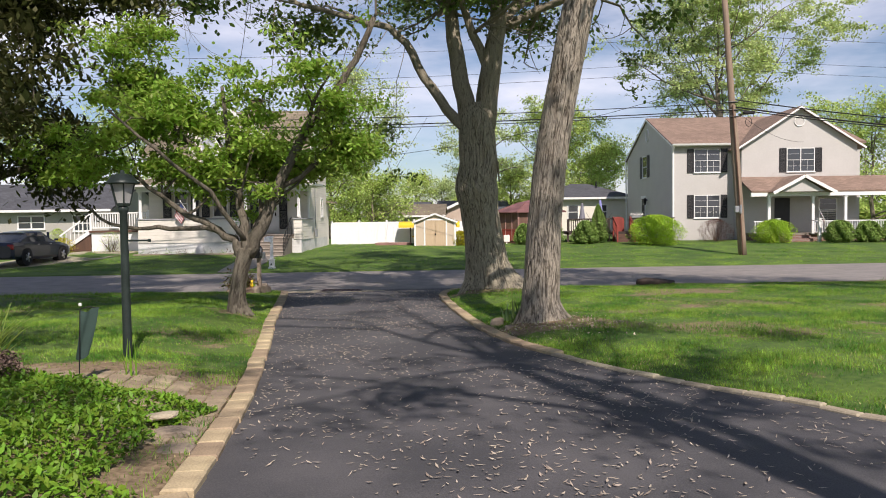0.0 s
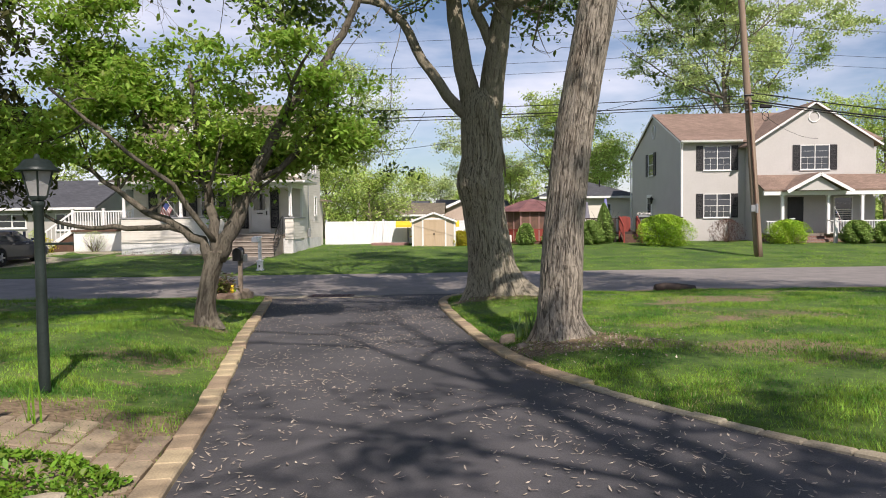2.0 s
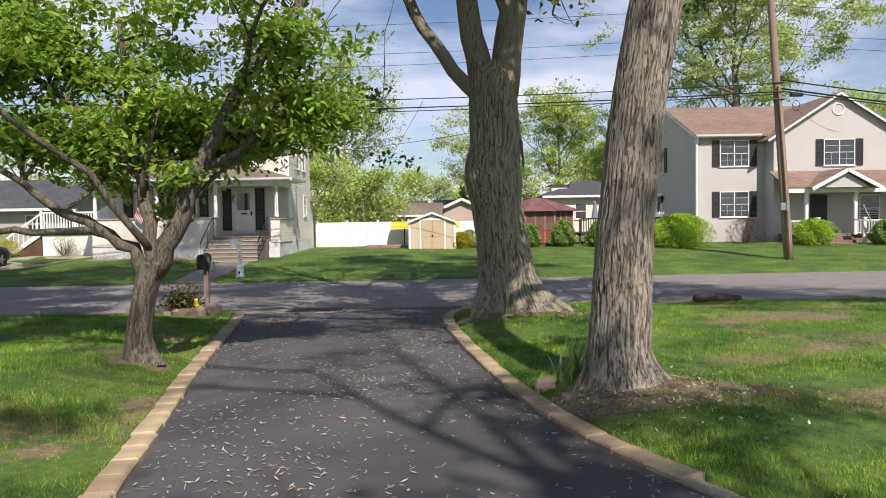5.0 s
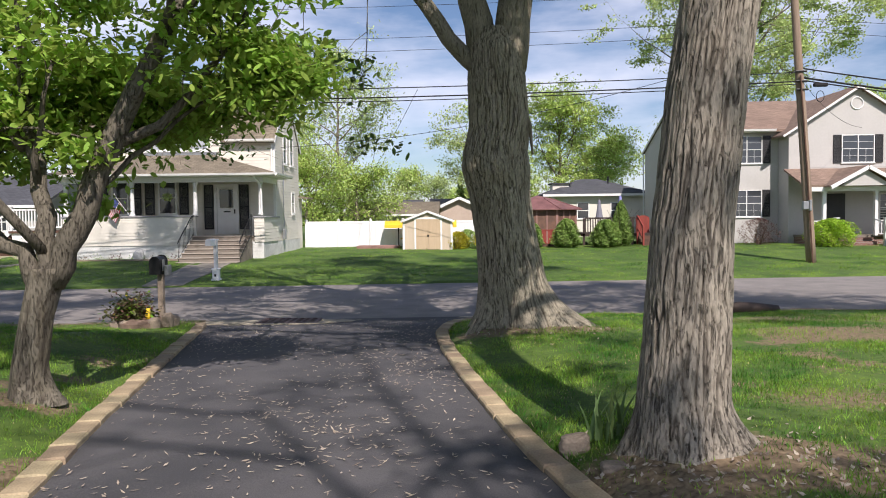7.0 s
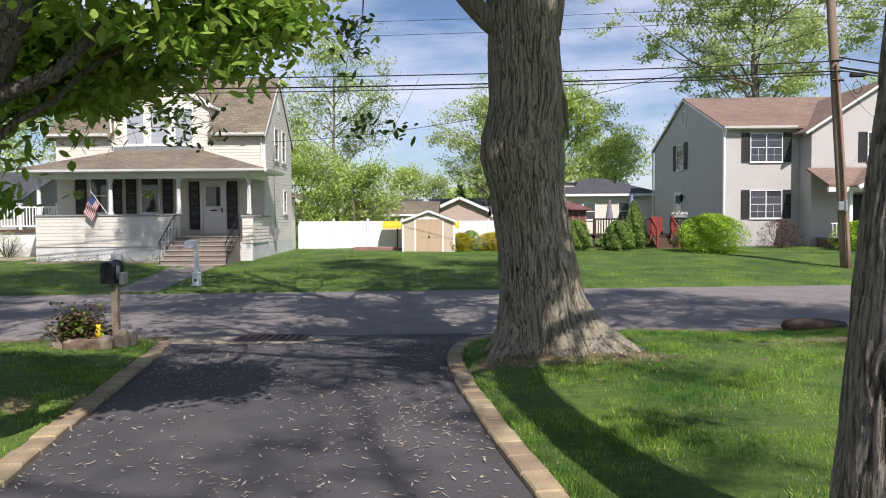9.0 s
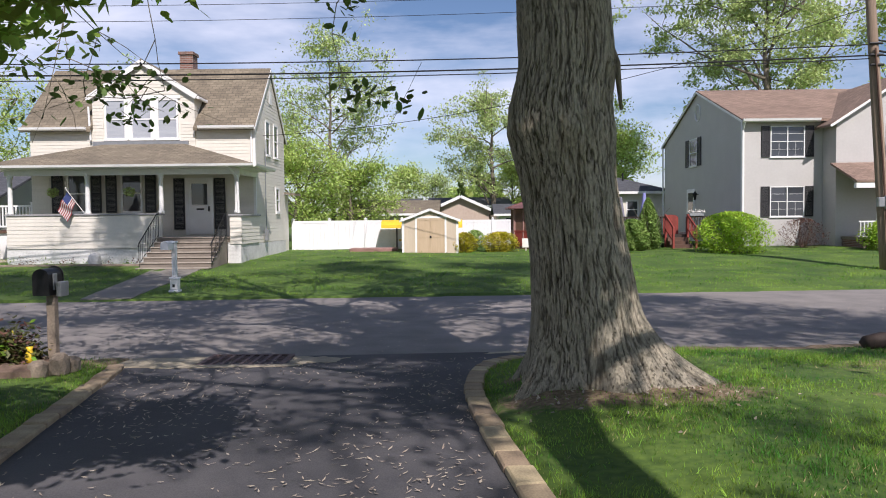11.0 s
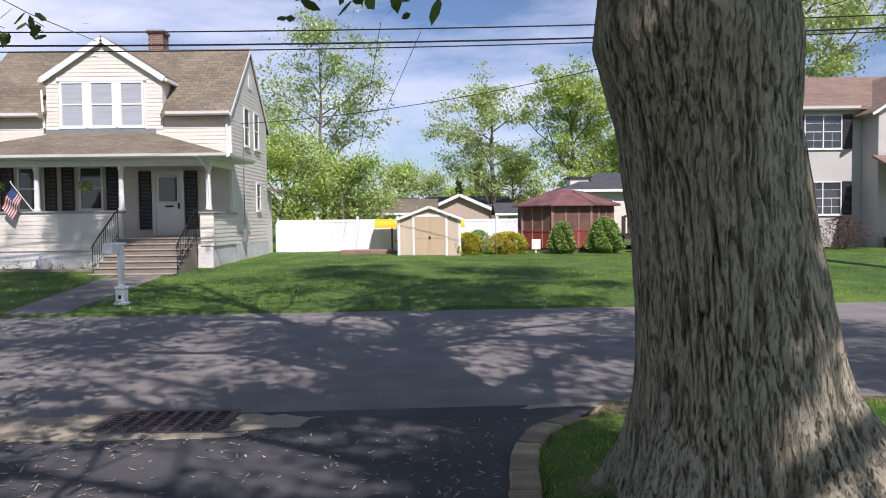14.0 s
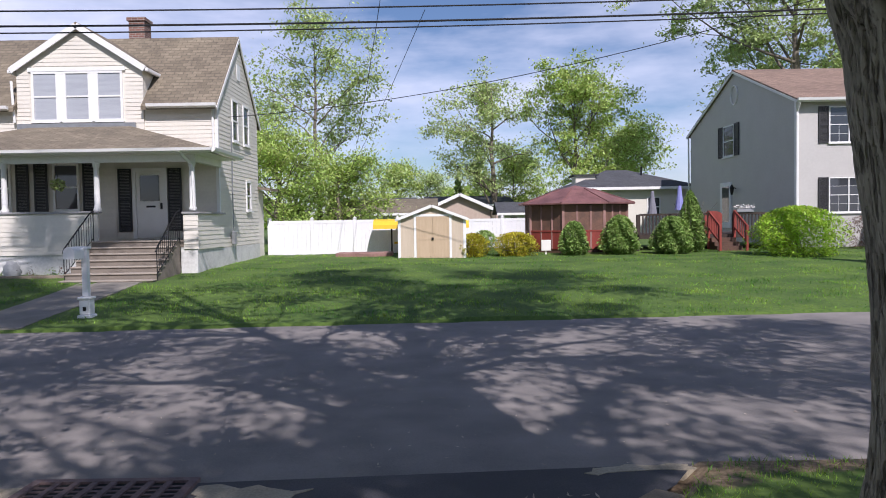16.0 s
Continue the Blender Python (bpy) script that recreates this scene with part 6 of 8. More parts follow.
    for xs, xe in ((16.6, 17.37), (20.0, 21.66), (21.84, 24.1)):
        s = Shape()
        s.box(xs, xe, PY - 0.06, PY + 0.0, 1.0, 1.06)
        s.box(xs, xe, PY - 0.055, PY - 0.005, 0.38, 0.42)
        n = int((xe - xs) / 0.13)
        for i in range(n):
            x = xs + (xe - xs) * (i + 0.5) / n
            s.box(x - 0.018, x + 0.018, PY - 0.05, PY - 0.012, 0.42, 1.0)
        part("porch_railing", s, WHITE, h)
    for i in range(3):
        s = Shape()
        s.box(17.65, 19.75, PY - 0.3 * (i + 1) + 0.1, PY - 0.3 * i + 0.096, Z0 - 0.1, 0.3 - 0.17 * (i + 0.5), 0.01)
        part("step", s, BRICK_RED, h, "red brick step", planar_uv=True)
    for xs in (17.55, 19.85):
        s = Shape()
        s.box(xs - 0.08, xs + 0.08, PY - 1.1, PY - 0.94, Z0, 1.15, 0.01)
        s.box(xs - 0.11, xs + 0.11, PY - 1.13, PY - 0.91, 1.15, 1.2, 0.01)
        part("newel", s, WHITE, h)
        beam(h, (xs, PY - 0.95, 0.95), (xs, PY - 0.1, 1.1), 0.05, 0.06, WHITE, "stair_rail")
    s = Shape()
    s.box(18.6, 19.5, YR_ - 0.06, YR_ - 0.028, 0.34, 2.4, 0.01)
    part("door", s, SHUTTER, h, "dark front door")
    window_unit(h, 21.2, 22.3, 0.9, 2.4, f2, grille=1)
    return h


def ranch_house():
    X0, X1, Y0, Y1, Z0 = -36.0, -21.4, 44.0, 52.0, -0.3
    h = thing("house", (X0, Y0, Z0), "low grey ranch house with dark shingle roof", "house")
    s = Shape()
    s.box(X0, X1, Y0, Y1, Z0, 2.35)
    s.prism([(Y0, 2.35), (Y1, 2.35), (48, 3.9)], 0, X0 + 0.01, X1 - 0.01)
    part("wall", s, GREY_SIDING, h)
    roof_slab(h, [(X0 - 0.4, Y0 - 0.5, 2.3), (X1 + 0.4, Y0 - 0.5, 2.3), (X1 + 0.4, 48, 4.05), (X0 - 0.4, 48, 4.05)], 0.12, ROOF_GREY, "dark grey shingle roof")
    roof_slab(h, [(X1 + 0.4, Y1 + 0.5, 2.3), (X0 - 0.4, Y1 + 0.5, 2.3), (X0 - 0.4, 48, 4.05), (X1 + 0.4, 48, 4.05)], 0.12, ROOF_GREY)
    s = Shape()
    s.box(X0 - 0.4, X1 + 0.4, Y0 - 0.62, Y0 - 0.5, 2.14, 2.28)
    part("gutter", s, WHITE, h)
    fr = lambda u, o, z: (u, Y0 - o, z)
    for a, b, c, d in ((-27.0, -25.3, 1.1, 1.95), (-23.6, -22.4, 0.95, 1.95), (-32, -30, 1.0, 2.0)):
        window_unit(h, a, b, c, d, fr, sashes=2)
    return h


def plain_house(x0, x1, y0, y1, eave, ridge, wall_m, roof_m, label, gable_front=False, windows=(), z0=-0.2, hip=0.0):
    h = thing("house", (x0, y0, z0), label, "house", group="houses behind the fence")
    s = Shape()
    s.box(x0, x1, y0, y1, z0, eave)
    if hip:
        part("wall", s, wall_m, h)
        ym, e, o = (y0 + y1) / 2, eave - 0.02, 0.45
        a, b, c, d = (x0 - o, y0 - o, e), (x1 + o, y0 - o, e), (x1 + o, y1 + o, e), (x0 - o, y1 + o, e)
        p, q = (x0 + hip, ym, ridge), (x1 - hip, ym, ridge)
        for pts in ((a, b, q, p), (b, c, q), (c, d, p, q), (d, a, p)):
            roof_slab(h, pts, 0.1, roof_m)
        s = Shape()
        s.box(x0 - o, x1 + o, y0 - o - 0.08, y0 - o, e - 0.16, e)
        part("gutter", s, WHITE, h)
        s = Shape()
        s.box(x0 + 0.5, x0 + 1.7, y0 + 1.6, y0 + 3.0, e, e + 0.8)
        dormer = part("dormer", s, wall_m, h)
        s = Shape()
        s.box(x0 + 0.35, x0 + 1.9, y0 + 1.45, y0 + 3.2, e + 0.8, e + 0.88)
        part("roof", s, roof_m, dormer)
        s = Shape()
        s.tube([((x0 + x1) / 2 + 1.2, ym - 1.5, ridge - 0.7), ((x0 + x1) / 2 + 1.2, ym - 1.5, ridge + 0.1)], 0.06, 6)
        part("vent_pipe", s, IRON, h)
    elif gable_front:
        xm = (x0 + x1) / 2
        s.prism([(x0, eave), (x1, eave), (xm, ridge - 0.1)], 1, y0 + 0.01, y1 - 0.01)
        part("wall", s, wall_m, h)
        k = (ridge - eave) / (xm - x0)
        for sg, xe in ((-1, x0), (1, x1)):
            xo = xe + sg * 0.4
            pts = [(xo, y0 - 0.4, eave - 0.4 * k + 0.1), (xm, y0 - 0.4, ridge + 0.1), (xm, y1 + 0.3, ridge + 0.1), (xo, y1 + 0.3, eave - 0.4 * k + 0.1)]
            roof_slab(h, pts if sg < 0 else pts[::-1], 0.12, roof_m)
            beam(h, (xo, y0 - 0.42, eave - 0.4 * k), (xm, y0 - 0.42, ridge), 0.06, 0.24, WHITE, "rake_board")
    else:
        ym = (y0 + y1) / 2
        s.prism([(y0, eave), (y1, eave), (ym, ridge - 0.1)], 0, x0 + 0.01, x1 - 0.01)
        part("wall", s, wall_m, h)
        k = (ridge - eave) / (ym - y0)
        roof_slab(h, [(x0 - 0.4, y0 - 0.4, eave - 0.4 * k + 0.1), (x1 + 0.4, y0 - 0.4, eave - 0.4 * k + 0.1), (x1 + 0.4, ym, ridge + 0.1), (x0 - 0.4, ym, ridge + 0.1)], 0.12, roof_m)
        roof_slab(h, [(x1 + 0.4, y1 + 0.4, eave - 0.4 * k + 0.1), (x0 - 0.4, y1 + 0.4, eave - 0.4 * k + 0.1), (x0 - 0.4, ym, ridge + 0.1), (x1 + 0.4, ym, ridge + 0.1)], 0.12, roof_m)
        s = Shape()
        s.box(x0 - 0.4, x1 + 0.4, y0 - 0.48, y0 - 0.4, eave - 0.4 * k - 0.08, eave - 0.4 * k + 0.08)
        part("gutter", s, WHITE, h)
    for a, b, c, d in windows:
        window_unit(h, a, b, c, d, lambda u, o, z: (u, y0 - o, z))
    return h


cape_house()
colonial_house()
ranch_house()
plain_house(-9.5, -4.0, 78, 88, 2.3, 3.2, PINK_SIDING, ROOF_GREY, "low far house with grey roof")
plain_house(-8.8, -2.0, 66, 74, 1.75, 2.7, GREY_SIDING, ROOF_TAN, "low far house with brown roof")
plain_house(-2.6, 4.6, 80, 92, 2.5, 3.35, PINK_SIDING, ROOF_GREY, "far house with wide grey roof")
plain_house(-2.3, 2.4, 73, 79, 2.1, 3.15, PINK_SIDING, ROOF_GREY, "far house with tan gable end", gable_front=True)
plain_house(2.9, 7.2, 68, 72, 1.7, 2.35, WHITE, ROOF_GREY, "white far garage with small windows", windows=((3.4, 4.0, 0.9, 1.4), (4.7, 5.3, 0.9, 1.4)))
plain_house(6.4, 13.5, 60, 68, 3.0, 4.25, CREAM, ROOF_GREY, "pale house with dark grey hipped roof", hip=2.9, windows=((8.4, 9.3, 1.2, 2.4), (10.8, 11.6, 1.2, 2.4)))


# ---------- paving details ----------
def storm_drain():
    x0, x1, y0, y1 = -4.12, -2.98, 20.66, 21.44
    z = float(base_z(-3.5, 21.05))
    d = thing("storm_drain", (x0, y0, z), "rusty cast iron storm drain grate set in concrete", "drain")
    # near-black block in place of a hole: the drain's shade put in as colour
    s = Shape()
    s.box(x0 + 0.05, x1 - 0.05, y0 + 0.05, y1 - 0.05, z - 0.05, z + 0.006)
    part("pit_shade", s, PIT_SHADE, d, "dark sheet painted for the shade inside the drain")
    s = Shape()
    for a, b, c, e in ((x0, x1, y0, y0 + 0.06), (x0, x1, y1 - 0.06, y1), (x0, x0 + 0.06, y0 + 0.06, y1 - 0.06), (x1 - 0.06, x1, y0 + 0.06, y1 - 0.06)):
        s.box(a, b, c, e, z - 0.04, z + 0.024)
    part("frame", s, RUST, d)
    cols, rows = 8, 9
    for i in range(1, cols):
        s = Shape()
        x = x0 + 0.06 + (x1 - x0 - 0.12) * i / cols
        s.box(x - 0.022, x + 0.022, y0 + 0.06, y1 - 0.06, z - 0.03, z + 0.022)
        part("bar", s, RUST, d)
    for j in range(1, rows):
        s = Shape()
        y = y0 + 0.06 + (y1 - y0 - 0.12) * j / rows
        s.box(x0 + 0.06, x1 - 0.06, y - 0.012, y + 0.012, z - 0.01, z + 0.012)
        part("cross_bar", s, RUST, d)


storm_drain()


def slab(name, outline, top, material, label, category="concrete slab", thick=0.12, rag=0.03, seed=1):
    """A worn slab with a ragged outline, lying in the paving."""
    rng = random.Random(seed)
    pts = []
    for (ax, ay), (bx, by) in zip(outline, outline[1:] + outline[:1]):
        n = max(2, int(math.hypot(bx - ax, by - ay) / 0.12))
        for k in range(n):
            pts.append((ax + (bx - ax) * k / n + rng.uniform(-rag, rag), ay + (by - ay) * k / n + rng.uniform(-rag, rag)))
    s = Shape()
    n = len(pts)
    s.v.extend((x, y, float(base_z(x, y)) + top) for x, y in pts)
    s.v.extend((x, y, float(base_z(x, y)) + top - thick) for x, y in pts)
    s.f.append(tuple(range(n)))
    for i in range(n):
        j = (i + 1) % n
        s.f.append((i, i + n, j + n, j))
    return tagged(part(name, s, material), label, category, kind="structure")


slab("kerb_slab", [(-5.75, 20.5), (-4.14, 20.52), (-4.14, 21.3), (-5.9, 21.15)], 0.012, CONCRETE, "worn pale concrete apron beside the drain", seed=2)
slab("kerb_slab", [(-4.6, 20.42), (-2.75, 20.48), (-2.7, 20.64), (-4.6, 20.62)], 0.010, CONCRETE, "worn pale concrete lip under the drain", seed=3)
slab("kerb_slab", [(-2.95, 20.7), (-2.3, 20.85), (-2.2, 21.2), (-2.95, 21.35)], 0.008, CONCRETE, "broken pale concrete beside the drain", seed=4, rag=0.06)
slab("kerb_slab", [(-0.35, 21.42), (0.5, 21.5), (0.42, 21.62), (-0.2, 21.58)], 0.006, CONCRETE, "sandy broken concrete at the street edge", seed=6, rag=0.05)
slab("front_walk", [(-9.75, 29.45 - 0.6), (-8.55, 29.45 - 0.52), (-9.1, 35.9), (-10.7, 35.9)], 0.055, WALK, "grey concrete walk to the porch steps", "path", rag=0.01)
slab("parking_pad", [(-26.0, 27.4), (-20.8, 27.8), (-17.4, 34.8), (-17.6, 43.0), (-21.0, 43.0), (-21.5, 34.0)], 0.055, CONCRETE, "pale concrete parking pad", "driveway", rag=0.01)

# petals and seed wings on the driveway
g = np.random.default_rng(41)
n = 30000
px_, py_ = g.uniform(-5, 5, n), 2.5 + 18.5 * g.uniform(0, 1, n) ** 1.15
ok = (off_drive(px_, py_) < -0.02) & (g.uniform(0, 1, n) < 0.42 + 0.4 * np.sin(px_ * 1.7 + py_ * 0.8) * np.sin(py_ * 1.1))
px_, py_ = px_[ok], py_[ok]
n = len(px_)
c = np.stack([px_, py_, base_z(px_, py_) + 0.008 + g.uniform(0, 0.008, n)], 1)
a = g.uniform(0, 2 * np.pi, n)
dl = np.stack([np.cos(a), np.sin(a), g.normal(0, 0.15, n)], 1) * (g.uniform(0.013, 0.042, n))[:, None]
ds = np.stack([-np.sin(a), np.cos(a), g.normal(0, 0.15, n)], 1) * (g.uniform(0.004, 0.010, n))[:, None]
tagged(card_mesh("fallen_petals", np.stack([c - dl, c + ds, c + dl + np.array([0, 0, 0.006]), c - ds], 1), 4, DRY), "pale fallen seed wings scattered over asphalt", "petals", kind="stuff")
n = 900
px_, py_ = g.uniform(-9, 9, n), g.uniform(21.6, 27, n)
c = np.stack([px_, py_, base_z(px_, py_) + 0.004], 1)
a = g.uniform(0, 2 * np.pi, n)
dl = np.stack([np.cos(a), np.sin(a), 0 * a], 1) * (g.uniform(0.012, 0.03, n))[:, None]
ds = np.stack([-np.sin(a), np.cos(a), 0 * a], 1) * (g.uniform(0.005, 0.010, n))[:, None]
tagged(card_mesh("fallen_petals", np.stack([c - dl, c + ds, c + dl + np.array([0, 0, 0.006]), c - ds], 1), 4, DRY), "pale fallen seed wings on the street", "petals", kind="stuff")


# ---------- front garden ----------
def lamp_post():
    x, y = -3.94, 8.5
    z = float(land_z(x, y)) - 0.02
    t = thing("lamp_post", (x, y, z), "dark green metal garden lamp post with frosted lantern", "lamp post")
    s = Shape()
    s.lathe(x, y, [(0.055, z), (0.052, z + 0.05), (0.05, z + 0.5), (0.046, z + 1.2), (0.043, 1.6), (0.055, 1.62), (0.06, 1.66), (0.045, 1.68)], 14)
    part("post", s, LAMP_GREEN, t, smooth=True)
    s = Shape()
    s.tube([(x - 0.02, y, 1.28), (x + 0.28, y, 1.28)], 0.012, 6)
    s.tube([(x + 0.28, y, 1.28), (x + 0.31, y, 1.28)], 0.018, 6)
    part("ladder_bar", s, LAMP_GREEN, t)
    s = Shape()
    s.lathe(x, y, [(0.075, 1.68), (0.08, 1.70), (0.08, 1.715)], 6)
    lan = part("lantern", s, LAMP_GREEN, t)
    for i in range(6):
        a = math.pi / 3 * i
        s = Shape()
        s.tube([(x + 0.082 * math.cos(a), y + 0.082 * math.sin(a), 1.70), (x + 0.14 * math.cos(a), y + 0.14 * math.sin(a), 1.94)], 0.009, 5)
        part("rib", s, LAMP_GREEN, lan)
    for i in range(6):
        a, b = math.pi / 3 * i, math.pi / 3 * (i + 1)
        s = Shape()
        for dr in (0.0, -0.004):
            s.v.extend([(x + (0.078 + dr) * math.cos(a), y + (0.078 + dr) * math.sin(a), 1.712), (x + (0.078 + dr) * math.cos(b), y + (0.078 + dr) * math.sin(b), 1.712),
                        (x + (0.134 + dr) * math.cos(b), y + (0.134 + dr) * math.sin(b), 1.935), (x + (0.134 + dr) * math.cos(a), y + (0.134 + dr) * math.sin(a), 1.935)])
        s.f.extend([(0, 1, 2, 3), (7, 6, 5, 4), (0, 4, 5, 1), (2, 6, 7, 3)])
        part("pane", s, FROST, lan, "frosted lantern glass")
    s = Shape()
    s.lathe(x, y, [(0.185, 1.935), (0.19, 1.95), (0.15, 1.985), (0.12, 2.03), (0.10, 2.045), (0.03, 2.055), (0.02, 2.09), (0.005, 2.10)], 18)
    part("cap", s, LAMP_GREEN, lan, smooth=True)
    s = Shape()
    s.lathe(x, y, [(0.03, 1.70), (0.04, 1.75), (0.055, 1.80), (0.05, 1.85), (0.02, 1.88)], 12)
    part("bulb", s, PETAL, lan, smooth=True)


lamp_post()


def garden_flag():
    x, y = -3.68, 6.92
    z = float(land_z(x, y)) - 0.03
    t = thing("garden_flag", (x, y, z), "small dark green garden flag on a thin bent stake", "flag")
    s = Shape()
    s.tube([(x, y, z), (x + 0.01, y, z + 0.3), (x + 0.03, y + 0.0, z + 0.74), (x + 0.09, y + 0.04, z + 0.76), (x + 0.17, y + 0.09, z + 0.74)], 0.006, 6)
    part("stake", s, IRON, t)
    s = Shape()
    n = 10
    for side in (0, 0.004):
        for j in range(n + 1):
            for i in range(n + 1):
                u, v = i / n, j / n
                s.v.append((x + 0.03 - 0.06 * v + 0.13 * u * (1 - 0.3 * v) + side + 0.012 * math.sin(u * 7 + v * 3), y + 0.08 * u, z + 0.73 - 0.46 * v - 0.02 * math.sin(u * 5)))
    m = (n + 1) * (n + 1)
    for j in range(n):
        for i in range(n):
            k = j * (n + 1) + i
            s.f.append((k, k + 1, k + n + 2, k + n + 1))
            s.f.append((m + k, m + k + n + 1, m + k + n + 2, m + k + 1))
    part("cloth", s, FLAG_GREEN, t, smooth=True)
    s = Shape()
    s.box(x + 0.02, x + 0.045, y - 0.012, y + 0.012, z + 0.77, z + 0.80, 0.005)
    part("clip", s, PETAL, t, "pale clip")


garden_flag()


def rock(x, y, w, d, h, seed, label, material=STONE, tilt=0.0, sink=0.03, z0=None):
    bm = bmesh.new()
    bmesh.ops.create_icosphere(bm, subdivisions=3, radius=1.0)
    z = float(land_z(x, y)) if z0 is None else z0
    for q in bm.verts:
        p = q.co.copy()
        m = max(abs(p.x), abs(p.y), abs(p.z))
        p = p.lerp(p / m, 0.55) * (1 + 0.14 * noise.noise(p * 1.6 + Vector((seed, 0, 0))) + 0.05 * noise.noise(p * 5 + Vector((0, seed, 0))))
        q.co = (x + p.x * w / 2, y + p.y * d / 2, z + h / 2 - sink + p.z * h / 2 + p.x * tilt * w / 2)
    s = Shape()
    s.add_bm(bm)
    return tagged(part("rock", s, material), label, "rock", group="garden stones")


rock(-2.44, 5.82, 0.26, 0.15, 0.05, 1, "flat pale stone propped in the flower bed", CONCRETE, 0.1, -0.07)
rock(-2.24, 5.62, 0.34, 0.22, 0.09, 2, "grey stone in the flower bed edge", STONE)
rock(-2.1, 5.25, 0.28, 0.26, 0.04, 3, "flat tan stone beside the pavers", STONE)
rock(0.53, 12.2, 0.22, 0.16, 0.16, 4, "brown stone at the foot of the tree", STONE, 0.2)
rock(0.44, 11.85, 0.15, 0.15, 0.09, 5, "small brown stone beside the pavers", STONE)
rock(0.72, 11.75, 0.18, 0.13, 0.08, 6, "low brown stone in the soil by the tree", STONE)



def garden_path():
    """Worn tan pavers between the bed and the lawn, laid along the edging in broken bond."""
    holder = thing("garden_path", (0, 0, 0), "worn tan pavers of a garden path meeting the driveway edge", "path", kind="structure")
    rng = random.Random(19)
    L, W = 0.34, 0.21
    bm = bmesh.new()
    bmesh.ops.create_cube(bm, size=1.0)
    for q in bm.verts:
        q.co = (q.co.x * (W - 0.012), q.co.y * (L - 0.014), q.co.z * 0.07)
    bmesh.ops.bevel(bm, geom=[e for e in bm.edges if min(v.co.z for v in e.verts) > 0], offset=0.012, segments=1, affect="EDGES")
    me = bpy.data.meshes.new("paver")
    bm.to_mesh(me)
    bm.free()
    me.materials.append(PATH_PAVER)
    for row in range(12):
        for k in range(8):
            y = 5.35 + L * (k + 0.5 * (row % 2)) + rng.uniform(-0.01, 0.01)
            x = float(left_x(y)) - 0.225 - W * (row + 0.5)
            if y > 7.62 + 0.12 * math.sin(x * 5) or rng.random() < 0.08 + 0.03 * row:
                continue
            ob = new("paver", me)
            ob.parent = holder
            ob.location = (x, y, float(land_z(x, y)) - 0.027 + rng.uniform(-0.007, 0.006))
            fall = float(land_z(x - 0.1, y) - land_z(x + 0.1, y)) / 0.2
            ob.rotation_euler = (rng.uniform(-0.02, 0.02), math.atan(fall) + rng.uniform(-0.025, 0.025), 0.14 + rng.uniform(-0.05, 0.05))


garden_path()

# groundcover in the bed
g = np.random.default_rng(21)
n = 52000
bx, by = g.uniform(-6.2, -1.9, n), g.uniform(1.2, 7.4, n)
edge = np.minimum.reduce([left_x(by) - 0.30 - 0.12 * (by < 5.5) - bx + 0.12 * np.sin(by * 5), 6.7 + 0.12 * np.sin(bx * 4) - by - 0.25 * np.clip(bx + 3, 0, 2) + 0.3 * np.clip(-3 - bx, 0, 1)])
gap = np.sin(bx * 3.1 + 1) * np.sin(by * 2.7) < 0.9
ok = (edge > 0) & gap & ~((np.hypot(bx + 2.24, by - 5.6) < 0.24)) & ~((bx > -2.75 - 0.0 * by) & (by > 4.2) & (by < 5.4) & (bx > -2.3))
bx, by, edge = bx[ok], by[ok], edge[ok]
hh = (0.05 + 0.19 * np.clip(edge / 0.5, 0, 1)) * (0.75 + 0.35 * np.sin(bx * 4.3) * np.sin(by * 3.9)) * g.uniform(0.4, 1.05, len(bx))
tagged(card_mesh("groundcover", leaf_cards(g, np.stack([bx, by, land_z(bx, by) + hh + 0.01], 1), 0.06, 0.1, 0.5), 4, LEAF_COVER), "lush low green groundcover filling the flower bed", "groundcover", kind="stuff")


def strap_clump(x, y, n, length, seed, label, material=LEAF_IRIS, width=0.018, spread=0.5, category="plant"):
    """Upright strap leaves that arch outwards."""
    z = float(land_z(x, y)) - 0.01
    t = thing("leaf_clump", (x, y, z), label, category)
    rng = random.Random(seed)
    s = Shape()
    for i in range(n):
        a, l, sp = rng.uniform(0, 2 * math.pi), length * rng.uniform(0.55, 1.1), rng.uniform(0.1, spread)
        bx_, by_ = x + 0.07 * rng.gauss(0, 1), y + 0.07 * rng.gauss(0, 1)
        sd = Vector((-math.sin(a), math.cos(a), 0)) * width
        k = len(s.v)
        for j in range(5):
            u = j / 4
            c = Vector((bx_ + math.cos(a) * sp * l * u ** 1.6, by_ + math.sin(a) * sp * l * u ** 1.6, z + l * (u - 0.35 * sp * u * u)))
            w = sd * (1 - u ** 2 * 0.92)
            s.v.extend([tuple(c - w), tuple(c + Vector((math.cos(a), math.sin(a), 0)) * 0.003), tuple(c + w)])
        for j in range(4):
            for q in (0, 1):
                b = k + j * 3 + q
                s.f.append((b, b + 1, b + 4, b + 3))
    part("leaves", s, material, t)
    return t


strap_clump(0.78, 12.28, 16, 0.42, 3, "clump of grey-green daffodil leaves by the tree")
strap_clump(-5.1, 7.75, 60, 0.75, 4, "clump of long arching iris leaves", LEAF_STRAP, spread=0.8)
strap_clump(-5.5, 7.4, 40, 0.7, 5, "clump of long arching iris leaves", LEAF_STRAP, spread=0.9)
strap_clump(-3.42, 7.45, 7, 0.42, 6, "thin upright weed stalks in the bed", LEAF_COVER, 0.009, 0.25)
bush("shrub", -4.55, 6.6, 0.95, 0.38, TWIG_DRY, "dry brown lavender shrub in the bed", 61, leaves=2600, size=0.05, twiggy=True)
